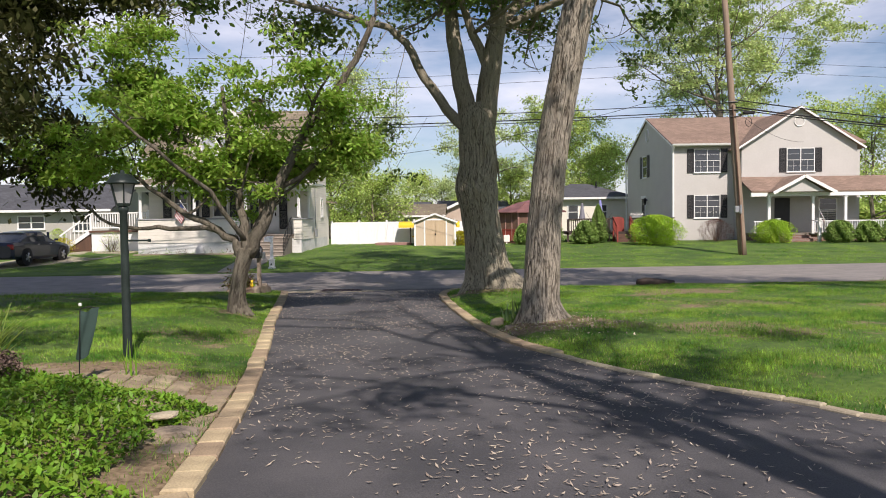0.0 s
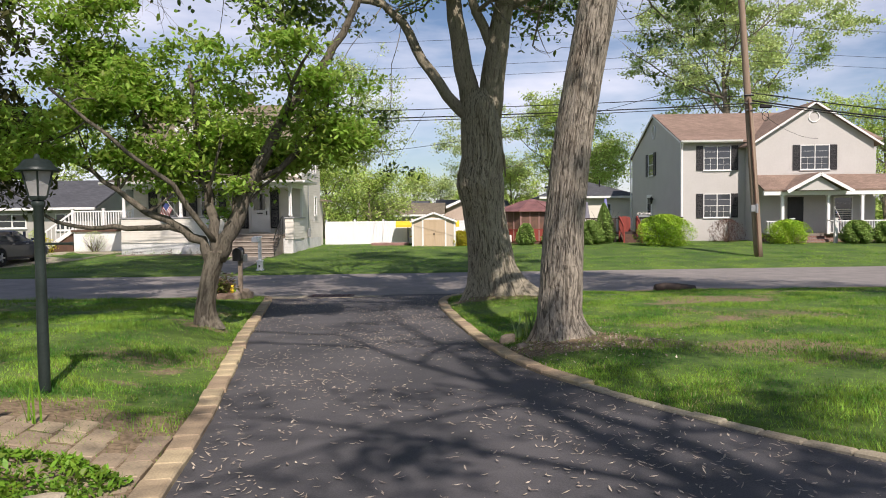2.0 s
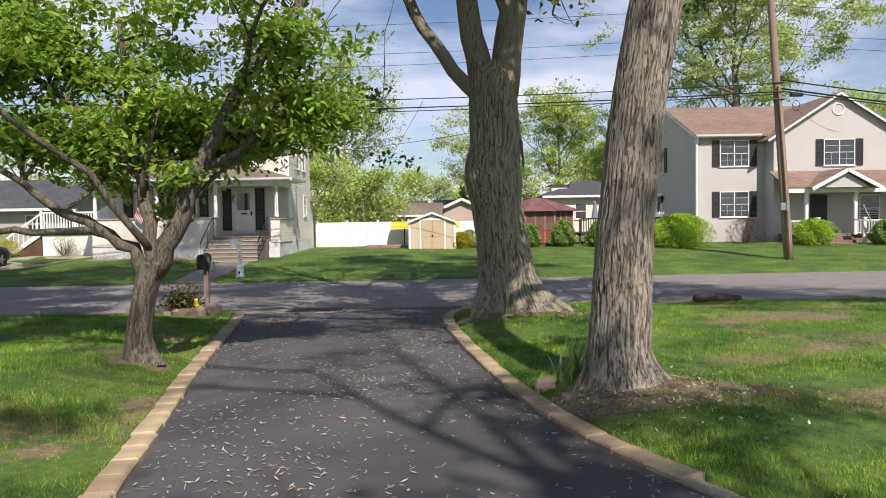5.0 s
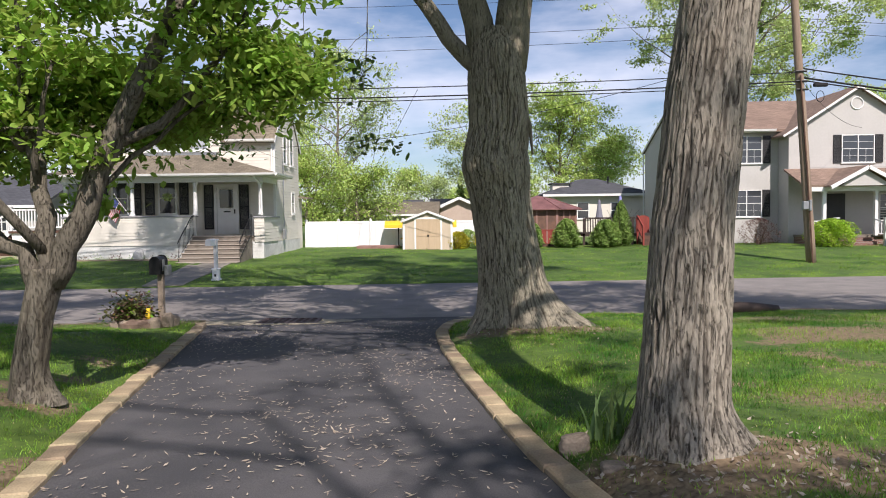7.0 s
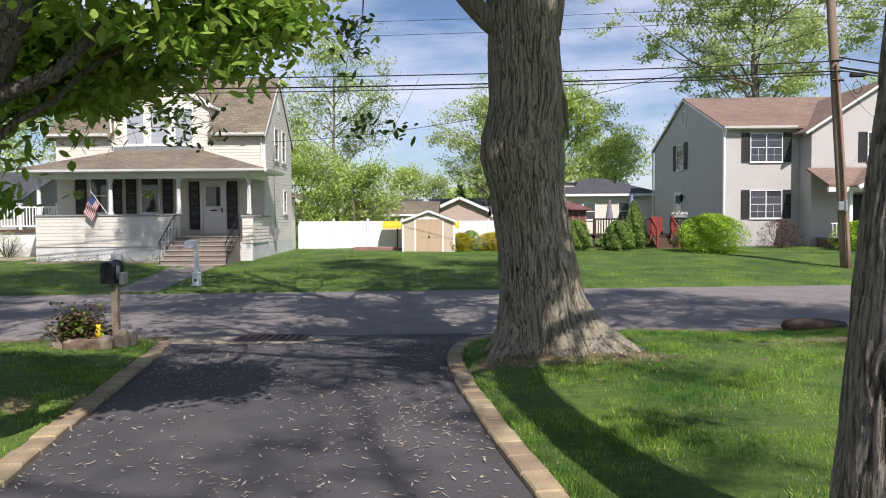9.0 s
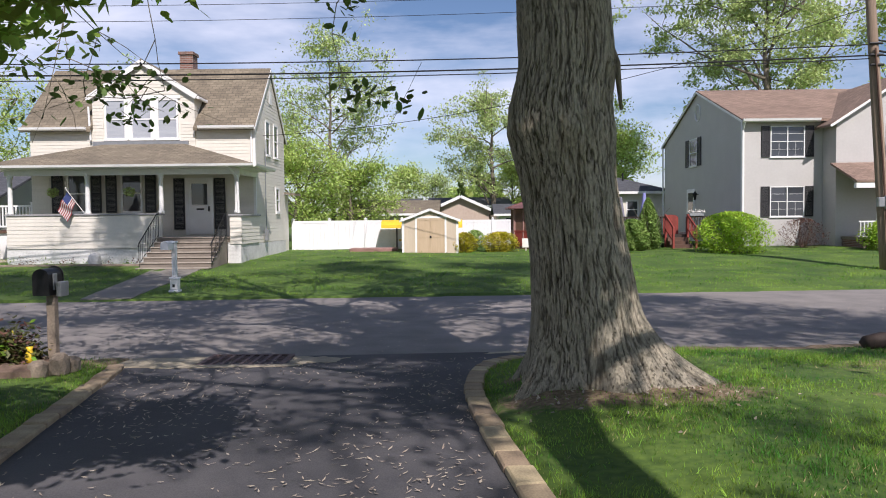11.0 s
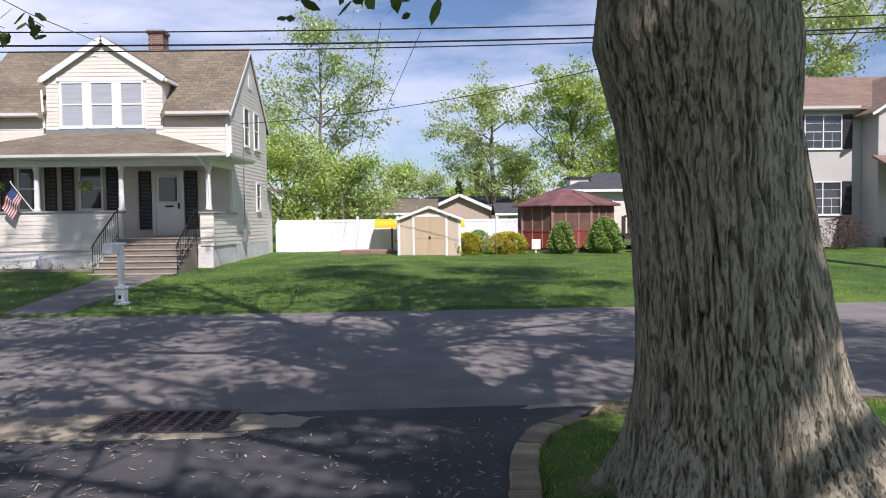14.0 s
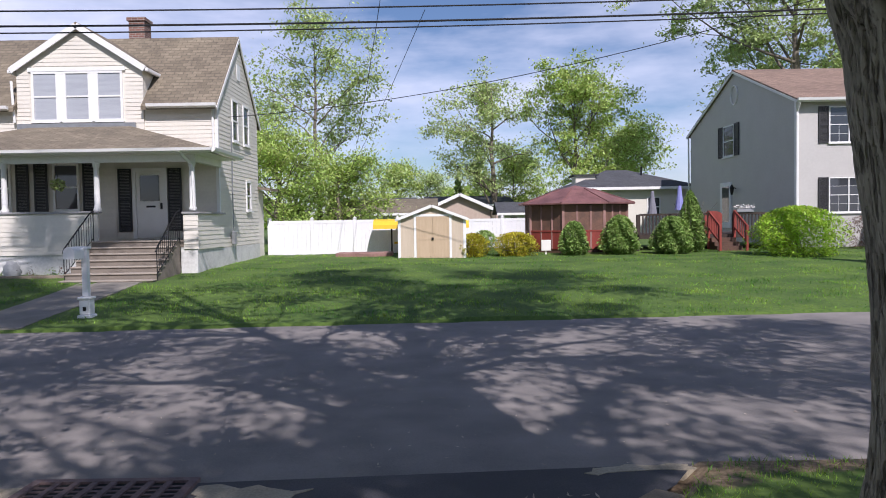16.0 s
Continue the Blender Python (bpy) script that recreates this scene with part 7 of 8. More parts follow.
bush("shrub", -5.3, 6.3, 0.9, 0.4, TWIG_DRY, "dry brown lavender shrub beside the irises", 62, leaves=2600, size=0.05, twiggy=True)
s = Shape()
arc = [(-4.6 + 0.75 * math.cos(a), 6.5 + 0.62 * math.sin(a)) for a in np.linspace(-2.9, -0.5, 14)]
s.tube([(x, y, float(land_z(x, y)) + 0.03) for x, y in arc], 0.045, 8, rough=0.2)
tagged(part("bed_edging", s, BROWN_WOOD, smooth=True), "curved brown timber edging around the shrubs", "edging")


def log_piece():
    s = Shape()
    z = float(land_z(5.5, 21.5))
    s.tube([(5.0, 21.45, z + 0.07), (5.25, 21.5, z + 0.09), (5.6, 21.55, z + 0.07), (6.1, 21.65, z + 0.03)], [0.11, 0.12, 0.1, 0.07], 14, rough=0.35)
    return tagged(part("log", s, DARK_WOOD, smooth=True), "dark weathered log lying along the street edge", "log")


log_piece()


# ---------- mailboxes ----------
def mailbox_black():
    x, y = -5.6, 20.0
    z = float(land_z(x, y)) - 0.1
    t = thing("mailbox", (x, y, z), "black domed mailbox on a weathered wooden post", "mailbox")
    s = Shape()
    s.box(x - 0.05, x + 0.05, y - 0.05, y + 0.05, z, 0.46, 0.008)
    part("post", s, STONE, t, "weathered grey wooden post")
    s = Shape()
    out = [(-0.1, 0.46), (0.1, 0.46), (0.1, 0.68)] + [(0.1 * math.cos(a), 0.68 + 0.1 * math.sin(a)) for a in np.linspace(0.3, math.pi - 0.3, 9)] + [(-0.1, 0.68)]
    s.prism([(x - 0.04 + p, q) for p, q in out], 1, y - 0.17, y + 0.14)
    box = part("box", s, IRON, t)
    s = Shape()
    s.prism([(x - 0.04 + p * 1.08, 0.47 + (q - 0.46) * 1.03) for p, q in out], 1, y + 0.14, y + 0.155)
    part("door", s, IRON, box)
    s = Shape()
    s.box(x + 0.065, x + 0.085, y - 0.1, y - 0.02, 0.52, 0.72, 0.004)
    part("flag", s, STEEL, box)
    s = Shape()
    s.box(x + 0.1, x + 0.16, y - 0.1, y + 0.1, 0.44, 0.62, 0.01)
    part("paper_box", s, STEEL, t, "grey paper holder")


def planter_bed():
    z = float(land_z(-5.9, 19.8))
    t = thing("planter", (-5.9, 19.9, z), "rough low stone planter with yellow pansies around the mailbox post", "planter")
    rng = random.Random(5)
    for x, y, w, d, h in ((-6.28, 19.72, 0.24, 0.2, 0.17), (-6.05, 19.62, 0.26, 0.2, 0.2), (-5.8, 19.6, 0.24, 0.22, 0.18), (-5.58, 19.62, 0.22, 0.2, 0.24), (-5.4, 19.75, 0.2, 0.22, 0.3), (-5.38, 19.98, 0.2, 0.2, 0.22), (-6.36, 19.95, 0.2, 0.22, 0.16)):
        bm = bmesh.new()
        bmesh.ops.create_icosphere(bm, subdivisions=2, radius=1.0)
        seed = rng.uniform(0, 9)
        for q in bm.verts:
            p = q.co.copy()
            p = p.lerp(p / max(abs(p.x), abs(p.y), abs(p.z)), 0.7) * (1 + 0.16 * noise.noise(p * 1.7 + Vector((seed, 0, 0))))
            q.co = (x + p.x * w / 2, y + p.y * d / 2, z + h / 2 - 0.04 + p.z * h / 2)
        s = Shape()
        s.add_bm(bm)
        part("stone", s, STONE, t)
    s = Shape()
    s.lathe(-5.88, 19.85, [(0.42, z - 0.05), (0.42, z + 0.1), (0.3, z + 0.16), (0.05, z + 0.18)], 14)
    part("soil", s, TWIG_DRY, t)
    s = Shape()
    s.lathe(-5.72, 19.7, [(0.04, z + 0.15), (0.055, z + 0.22), (0.045, z + 0.27), (0.028, z + 0.31), (0.042, z + 0.35)], 12)
    part("yellow_pot", s, YELLOW, t, "small yellow ornament", smooth=True)
    gg = np.random.default_rng(8)
    for m, n, sz in ((LEAF_DARK, 1500, 0.08), (LEAF_GOLD, 120, 0.05), (LEAF_COVER, 260, 0.07), (LEAF_RUST, 700, 0.07), (PETAL, 30, 0.04)):
        cc = np.stack([gg.normal(-6.05, 0.17, n), gg.normal(19.82, 0.11, n), z + 0.16 + np.abs(gg.normal(0, 0.17, n))], 1)
        card_mesh("bloom", leaf_cards(gg, cc, sz, -0.1, 0.7), 4, m, t)["kind"] = "stuff"


def mailbox_white():
    x, y = -7.86, 29.95
    z = float(land_z(x, y)) - 0.05
    t = thing("mailbox", (x, y, z), "white mailbox on a moulded white post", "mailbox")
    s = Shape()
    s.box(x - 0.13, x + 0.13, y - 0.13, y + 0.13, z, z + 0.1, 0.015)
    s.box(x - 0.1, x + 0.1, y - 0.1, y + 0.1, z + 0.1, z + 0.38, 0.015)
    s.box(x - 0.12, x + 0.12, y - 0.12, y + 0.12, z + 0.38, z + 0.43, 0.012)
    s.box(x - 0.055, x + 0.055, y - 0.055, y + 0.055, z + 0.43, z + 1.3, 0.01)
    s.box(x - 0.08, x + 0.08, y - 0.08, y + 0.08, z + 1.3, z + 1.35, 0.01)
    part("post", s, VINYL, t)
    s = Shape()
    s.box(x - 0.03, x + 0.03, y - 0.105, y - 0.1, z + 0.17, z + 0.25)
    part("badge", s, IRON, t, "small dark plate")
    s = Shape()
    out = [(-0.1, 1.14), (0.1, 1.14), (0.1, 1.26)] + [(0.1 * math.cos(a), 1.26 + 0.1 * math.sin(a)) for a in np.linspace(0.3, math.pi - 0.3, 9)] + [(-0.1, 1.26)]
    s.prism([(x - 0.09 + p, z + q) for p, q in out], 1, y - 0.42, y + 0.1)
    part("box", s, VINYL, t, smooth=False)


mailbox_black()
planter_bed()
mailbox_white()


# ---------- parked car ----------
def car():
    t = thing("car", (0, 0, 0), "dark blue-black sedan parked on the concrete pad", "car")
    L, W = 4.7, 0.9

    def loft(sections, ring):
        s = Shape()
        n = len(ring(sections[0]))
        for sec in sections:
            s.v.extend(ring(sec))
        for i in range(len(sections) - 1):
            for k in range(n):
                m = (k + 1) % n
                s.f.append((i * n + k, i * n + m, (i + 1) * n + m, (i + 1) * n + k))
        s.f.append(tuple(reversed(range(n))))
        s.f.append(tuple(range((len(sections) - 1) * n, len(sections) * n)))
        return s

    def ring(sec):
        y, w, zb, zt = sec
        return [(-w * 0.92, y, zb), (w * 0.92, y, zb), (w, y, zb + 0.12), (w, y, zt - 0.16), (w * 0.93, y, zt - 0.03), (w * 0.7, y, zt), (-w * 0.7, y, zt), (-w * 0.93, y, zt - 0.03), (-w, y, zt - 0.16), (-w, y, zb + 0.12)]
    body = part("body", loft([(-2.35, 0.74, 0.36, 0.86), (-2.25, 0.85, 0.28, 1.0), (-1.6, 0.9, 0.24, 1.04), (-0.9, 0.9, 0.22, 1.0), (0.9, 0.9, 0.22, 0.98), (1.3, 0.89, 0.24, 0.94), (2.0, 0.86, 0.26, 0.82), (2.28, 0.78, 0.3, 0.7), (2.35, 0.7, 0.36, 0.6)], ring), CAR_PAINT, t, smooth=False)

    def ring2(sec):
        y, w, zb, zt = sec
        return [(-w, y, zb), (w, y, zb), (w * 0.9, y, zb + (zt - zb) * 0.6), (w * 0.78, y, zt - 0.02), (w * 0.5, y, zt), (-w * 0.5, y, zt), (-w * 0.78, y, zt - 0.02), (-w * 0.9, y, zb + (zt - zb) * 0.6)]
    part("glasshouse", loft([(-1.75, 0.74, 0.99, 1.04), (-1.05, 0.78, 0.99, 1.40), (0.25, 0.78, 0.97, 1.42), (1.2, 0.76, 0.95, 1.0)], ring2), GLASS, t, "dark tinted windows")
    part("roof", loft([(-1.15, 0.58, 1.36, 1.42), (-0.6, 0.62, 1.40, 1.47), (0.1, 0.62, 1.40, 1.47), (0.4, 0.57, 1.36, 1.42)], ring2), CAR_PAINT, t)
    for sx in (-1, 1):
        for y0, y1 in ((-0.32, -0.24), (0.62, 0.67)):
            s = Shape()
            s.box(sx * 0.66 - 0.05, sx * 0.66 + 0.05, y0, y1, 1.0, 1.40)
            part("pillar", s, CAR_PAINT, t)
        for y in (-1.42, 1.42):
            wheel = Shape()
            pts = []
            for r, o in ((0.2, 0.0), (0.30, 0.0), (0.335, 0.03), (0.335, 0.17), (0.30, 0.2), (0.2, 0.2)):
                pts.append((r, o))
            seg = 28
            for r, o in pts:
                for k in range(seg):
                    a = 2 * math.pi * k / seg
                    wheel.v.append((sx * (0.73 + o), y + r * math.cos(a), 0.335 + r * math.sin(a)))
            for i in range(len(pts) - 1):
                for k in range(seg):
                    m = (k + 1) % seg
                    wheel.f.append((i * seg + k, i * seg + m, (i + 1) * seg + m, (i + 1) * seg + k))
            wo = part("wheel", wheel, RUBBER, t)
            rim = Shape()
            for k in range(5):
                a = 2 * math.pi * k / 5
                rim.tube([(sx * 0.91, y, 0.335), (sx * 0.92, y + 0.2 * math.cos(a), 0.335 + 0.2 * math.sin(a))], [0.05, 0.035], 6)
            rim.tube([(sx * 0.80, y, 0.335), (sx * 0.90, y, 0.335)], 0.205, 24)
            part("rim", rim, ALLOY, wo)
            arch = Shape()
            arch.tube([(sx * 0.6, y, 0.36), (sx * 0.902, y, 0.36)], 0.40, 26)
            part("wheel_arch", arch, RUBBER, t)
        s = Shape()
        s.box(sx * 0.70 - 0.14, sx * 0.70 + 0.14, -2.345, -2.2, 0.7, 0.92, 0.03)
        part("tail_lamp", s, LAMP_RED, t, "red tail lamp")
        s = Shape()
        s.box(sx * 0.62 - 0.16, sx * 0.62 + 0.16, 2.14, 2.3, 0.58, 0.72, 0.03)
        part("headlight", s, FROST, t)
        s = Shape()
        s.box(sx * 0.97 - 0.08, sx * 0.97 + 0.08, 0.72, 0.82, 1.0, 1.1, 0.02)
        part("mirror", s, CAR_PAINT, t)
        for y in (-0.35, 0.62):
            s = Shape()
            s.box(sx * 0.91 - 0.015, sx * 0.91 + 0.015, y - 0.28, y - 0.12, 0.86, 0.89, 0.004)
            part("door_handle", s, ALLOY, t, "chrome door handle")
    s = Shape()
    s.box(-0.2, 0.2, -2.37, -2.34, 0.6, 0.72)
    part("number_plate", s, VINYL, t)
    x, y = -19.95, 33.1
    t.matrix_basis = pose(x, y, float(base_z(x, y)) + 0.065, 0, 0, 0)
    return t


car()


# ---------- around the cape house ----------
def side_deck():
    t = thing("deck", (-20.6, 40.2, -0.3), "white railed deck with stairs beside the cape house", "deck")
    s = Shape()
    s.box(-20.6, -17.25, 40.3, 44.0, -0.35, 0.92)
    part("skirt", s, WHITE, t)
    s = Shape()
    s.box(-20.7, -17.23, 40.2, 44.0, 0.92, 1.02)
    part("floor", s, BROWN_WOOD, t)
    for x in (-20.6, -18.95, -17.35):
        s = Shape()
        s.box(x - 0.06, x + 0.06, 40.22, 40.34, 1.02, 2.1, 0.01)
        s.box(x - 0.08, x + 0.08, 40.2, 40.36, 2.1, 2.15, 0.01)
        part("post", s, WHITE, t)
    for a, b in ((-20.54, -19.01), (-18.89, -17.41)):
        for z in (1.15, 1.95):
            s = Shape()
            s.box(a, b, 40.25, 40.31, z, z + 0.07)
            part("rail", s, WHITE, t)
        n = 11
        for i in range(n):
            x = a + (b - a) * (i + 0.5) / n
            s = Shape()
            s.box(x - 0.025, x + 0.025, 40.26, 40.30, 1.22, 1.95)
            part("baluster", s, WHITE, t)
    for i in range(6):
        s = Shape()
        s.box(-20.7 - 0.28 * (i + 1), -20.7 - 0.28 * i - 0.002, 40.4, 41.5, -0.4, 0.86 - 0.19 * i)
        part("stair", s, BROWN_WOOD, t)
    beam(t, (-20.65, 40.35, 1.95), (-22.4, 40.35, 0.75), 0.06, 0.09, WHITE, "stair_rail")
    beam(t, (-20.65, 40.35, 1.0), (-22.4, 40.35, -0.15), 0.05, 0.2, WHITE, "stringer")
    for i in range(7):
        x = -20.85 - 0.24 * i
        z = 1.95 - (x + 20.65) / -1.75 * 1.2
        s = Shape()
        s.box(x - 0.02, x + 0.02, 40.33, 40.37, z - 0.95, z - 0.03)
        part("baluster", s, WHITE, t)


side_deck()


def stripes_flag(x, y, z, dx, dz, label, mast_from, drop):
    """A striped flag drooping from a slanted staff."""
    t = thing("flag", mast_from, label, "flag", group="porch flags")
    tip = Vector((x, y, z))
    s = Shape()
    s.tube([mast_from, tip], 0.015, 6)
    s.lathe(tip.x, tip.y, [(0.01, tip.z), (0.03, tip.z + 0.03), (0.01, tip.z + 0.06)], 8)
    part("staff", s, WHITE, t)
    base = Vector(mast_from)
    cloths = {"stripe_red": (Shape(), FLAG_RED), "stripe_white": (Shape(), FLAG_WHITE), "canton": (Shape(), FLAG_BLUE)}
    rows, cols = 13, 12

    def point(u, v):
        p = tip.lerp(base, 0.05 + 0.45 * v)
        return p + Vector((dx * u * (1 - 0.25 * v), 0.05 * math.sin(u * 9 + v * 2), -drop * u * (1 + 0.0 * v) - 0.02 * math.sin(u * 6)))
    for j in range(rows):
        for i in range(cols):
            key = "canton" if (j < 7 and i < 5) else ("stripe_red" if j % 2 == 0 else "stripe_white")
            sh = cloths[key][0]
            a, b, c, d = point(i / cols, j / rows), point((i + 1) / cols, j / rows), point((i + 1) / cols, (j + 1) / rows), point(i / cols, (j + 1) / rows)
            off = Vector((0, 0.006, 0))
            k = len(sh.v)
            sh.v.extend(tuple(q) for q in (a, b, c, d, a + off, b + off, c + off, d + off))
            sh.f.extend([(k, k + 1, k + 2, k + 3), (k + 7, k + 6, k + 5, k + 4)])
    for key, (sh, m) in cloths.items():
        part(key, sh, m, t)


stripes_flag(-14.35, 37.1, 2.5, -0.36, 0, "striped flag drooping from a staff on the porch post", (-13.85, 37.42, 1.62), 0.72)
stripes_flag(19.55, 41.3, 1.75, 0.35, 0, "striped flag hanging by the brick porch steps", (20.1, 41.6, 1.0), 0.9)


def hanging_ball(x, z, seed):
    t = thing("hanging_basket", (x, 37.9, z), "round basket of pale flowers hanging from the porch", "hanging basket", group="porch baskets")
    s = Shape()
    s.tube([(x, 37.9, 3.2), (x, 37.9, z)], 0.006, 5)
    part("chain", s, IRON, t)
    gg = np.random.default_rng(seed)
    d = gg.normal(0, 1, (420, 3))
    d /= np.linalg.norm(d, axis=1, keepdims=True)
    card_mesh("bloom", leaf_cards(gg, np.array([x, 37.9, z]) + d * gg.uniform(0.1, 0.22, (420, 1)) * np.array([1, 1, 0.85]), 0.07, 0, 0.8), 4, LEAF_FAR2, t)


hanging_ball(-15.25, 2.42, 1)
hanging_ball(-12.45, 2.42, 2)
s = Shape()
s.box(-16.6, -11.4, 36.55, 36.7, -0.42, -0.14, 0.015)
tagged(part("bed_border", s, STONE), "low stone border of the porch flower bed", "edging")
gg = np.random.default_rng(31)
for i in range(11):
    x = -16.4 + 0.46 * i + gg.uniform(-0.1, 0.1)
    b = thing("flower", (x, 37.0, -0.2), "small dark flowering plant in the porch bed", "plant", group="porch bed plants")
    cc = np.stack([gg.normal(x, 0.09, 60), gg.normal(37.0, 0.07, 60), -0.22 + np.abs(gg.normal(0, 0.14, 60))], 1)
    card_mesh("foliage", leaf_cards(gg, cc, 0.08, -0.1, 0.5), 4, LEAF_RUST if i % 3 else LEAF_CONIFER, b)["kind"] = "stuff"
s = Shape()
s.lathe(-13.35, 37.0, [(0.2, -0.3), (0.24, -0.2), (0.2, -0.12), (0.26, -0.05), (0.2, 0.03), (0.22, 0.1), (0.15, 0.17), (0.12, 0.24), (0.02, 0.26)], 14)
tagged(part("garden_ornament", s, FOUND, smooth=True), "stacked grey stone garden ornament by the porch", "ornament")
bush("shrub", -19.2, 39.7, 1.3, 1.1, LEAF_FAR2, "thin shrub against the white deck skirt", 71, leaves=260, size=0.08, twiggy=True)
bush("shrub", -21.8, 39.5, 1.2, 0.8, LEAF_GOLD, "low yellow-green shrub by the deck stairs", 72, leaves=700, size=0.08)
bush("shrub", -22.9, 41.0, 1.0, 1.3, LEAF_FAR, "yellow-green shrub by the ranch house", 73, leaves=700, size=0.09)


# ---------- fence, shed and yard ----------
def vinyl_fence(x0, x1, y, z0, z1, posts, label):
    t = thing("fence", (x0, y, z0), label, "fence")
    xs = np.linspace(x0, x1, posts)
    for x in xs:
        s = Shape()
        s.box(x - 0.065, x + 0.065, y - 0.065, y + 0.065, z0 - 0.1, z1 + 0.06, 0.008)
        s.prism([(x - 0.085, z1 + 0.06), (x + 0.085, z1 + 0.06), (x, z1 + 0.14)], 1, y - 0.085, y + 0.085)
        part("post", s, VINYL, t)
    for a, b in zip(xs, xs[1:]):
        s = Shape()
        s.box(a + 0.065, b - 0.065, y - 0.03, y + 0.03, z1 - 0.12, z1)
        part("rail", s, VINYL, t)
        s = Shape()
        s.box(a + 0.065, b - 0.065, y - 0.03, y + 0.03, z0, z0 + 0.12)
        part("rail", s, VINYL, t)
        n = int((b - a) / 0.19)
        for i in range(n):
            u = a + 0.065 + (b - a - 0.13) * i / n
            s = Shape()
            s.box(u + 0.002, u + (b - a - 0.13) / n - 0.002, y - 0.018, y + 0.018, z0 + 0.12, z1 - 0.12)
            part("board", s, VINYL, t)


vinyl_fence(-8.3, -3.1, 46.3, -0.12, 1.28, 4, "white vinyl privacy fence beside the cape house")
vinyl_fence(-0.6, 3.4, 49.5, -0.12, 1.25, 3, "white vinyl privacy fence behind the shrubs")


def shed():
    x0, x1, y0, y1, z0, ev, ap = -2.82, -0.5, 42.6, 45.0, -0.18, 1.28, 1.72
    xm = (x0 + x1) / 2
    t = thing("shed", (x0, y0, z0), "tan wooden garden shed with white trim and double doors", "shed")
    s = Shape()
    s.box(x0, x1, y0, y1, z0, ev)
    s.prism([(x0, ev), (x1, ev), (xm, ap)], 1, y0 + 0.003, y1 - 0.003)
    part("wall", s, SHED_TAN, t)
    for sg, xe in ((-1, x0), (1, x1)):
        xo = xe + sg * 0.14
        zo = ev - 0.14 * (ap - ev) / (xm - x0)
        pts = [(xo, y0 - 0.12, zo + 0.06), (xm, y0 - 0.12, ap + 0.06), (xm, y1 + 0.1, ap + 0.06), (xo, y1 + 0.1, zo + 0.06)]
        roof_slab(t, pts if sg < 0 else pts[::-1], 0.05, ROOF_TAN)
        beam(t, (xo, y0 - 0.13, zo), (xm, y0 - 0.13, ap), 0.03, 0.1, WHITE, "rake_board")
        s = Shape()
        s.box(xe - 0.05, xe + 0.05, y0 - 0.025, y0 + 0.05, z0, ev - 0.0)
        part("corner_board", s, WHITE, t)
    s = Shape()
    s.box(-2.3, -2.22, y0 - 0.03, y0 - 0.002, z0, 1.35)
    s.box(-1.04, -0.96, y0 - 0.03, y0 - 0.002, z0, 1.35)
    s.box(-2.34, -0.92, y0 - 0.035, y0 - 0.002, 1.35, 1.43)
    part("door_frame", s, WHITE, t)
    for a, b in ((-2.215, -1.635), (-1.625, -1.045)):
        s = Shape()
        s.box(a, b, y0 - 0.022, y0 - 0.002, z0 + 0.06, 1.345)
        d = part("door", s, SHED_DOOR, t)
        s = Shape()
        s.box(a + 0.03, b - 0.03, y0 - 0.034, y0 - 0.022, 0.52, 0.58)
        for u in (a, b - 0.06):
            s.box(u, u + 0.06, y0 - 0.032, y0 - 0.022, z0 + 0.06, 1.345)
        s.box(a + 0.06, b - 0.06, y0 - 0.032, y0 - 0.022, 1.26, 1.345)
        part("batten", s, SHED_DOOR, d)
    s = Shape()
    s.box(-1.68, -1.6, y0 - 0.06, y0 - 0.035, 0.5, 0.6, 0.01)
    part("latch", s, IRON, t)


shed()


def canopy_swing():
    t = thing("garden_swing", (-2.1, 45.6, -0.1), "yellow canopied garden swing behind the shed", "garden swing")
    s = Shape()
    out = []
    for a in np.linspace(0.25, math.pi * 0.5, 7):
        out.append((45.25 + 0.75 * (1 - math.sin(a)), 0.9 + 0.42 * math.sin(a)))
    out = [(45.2, 0.9), (45.22, 1.05), (45.35, 1.2), (45.6, 1.28), (45.9, 1.25), (45.9, 1.22), (45.6, 1.24), (45.38, 1.16), (45.26, 1.03), (45.23, 0.9)]
    s.prism(out, 0, -4.0, -0.25)
    part("canopy", s, YELLOW, t)
    for x in (-3.3, -0.5):
        s = Shape()
        s.tube([(x, 45.6, -0.15), (x, 45.6, 1.24)], 0.035, 8)
        part("upright", s, IRON, t)
    s = Shape()
    s.box(-3.2, -0.6, 45.55, 45.95, 0.3, 0.38)
    part("seat", s, YELLOW, t)


canopy_swing()
s = Shape()
s.box(-5.3, -3.2, 43.9, 45.1, -0.2, 0.03, 0.02)
tagged(part("raised_bed", s, FADED_RED), "low reddish timber raised bed on the lawn", "raised bed")

bush("shrub", -0.2, 43.0, 1.1, 0.85, LEAF_GOLD, "round golden green shrub beside the shed", 81, group="shrubs along the far lawn", leaves=1500, size=0.1)
bush("shrub", 0.3, 44.3, 1.0, 0.9, LEAF_CONIFER, "dark green shrub behind the golden one", 82, group="shrubs along the far lawn", leaves=900, size=0.1)
bush("shrub", 1.35, 43.0, 1.5, 0.85, LEAF_GOLD, "broad golden shrub by the gazebo", 83, group="shrubs along the far lawn", leaves=2000, size=0.1)
bush("shrub", 3.45, 43.0, 1.12, 1.2, LEAF_CONIFER, "clipped dark conifer before the gazebo", 84, group="shrubs along the far lawn", leaves=2200, size=0.08, cone=0.45)
bush("shrub", 5.1, 43.0, 1.5, 1.38, LEAF_CONIFER, "clipped conical conifer before the gazebo", 85, group="shrubs along the far lawn", leaves=2800, size=0.08, cone=0.5)
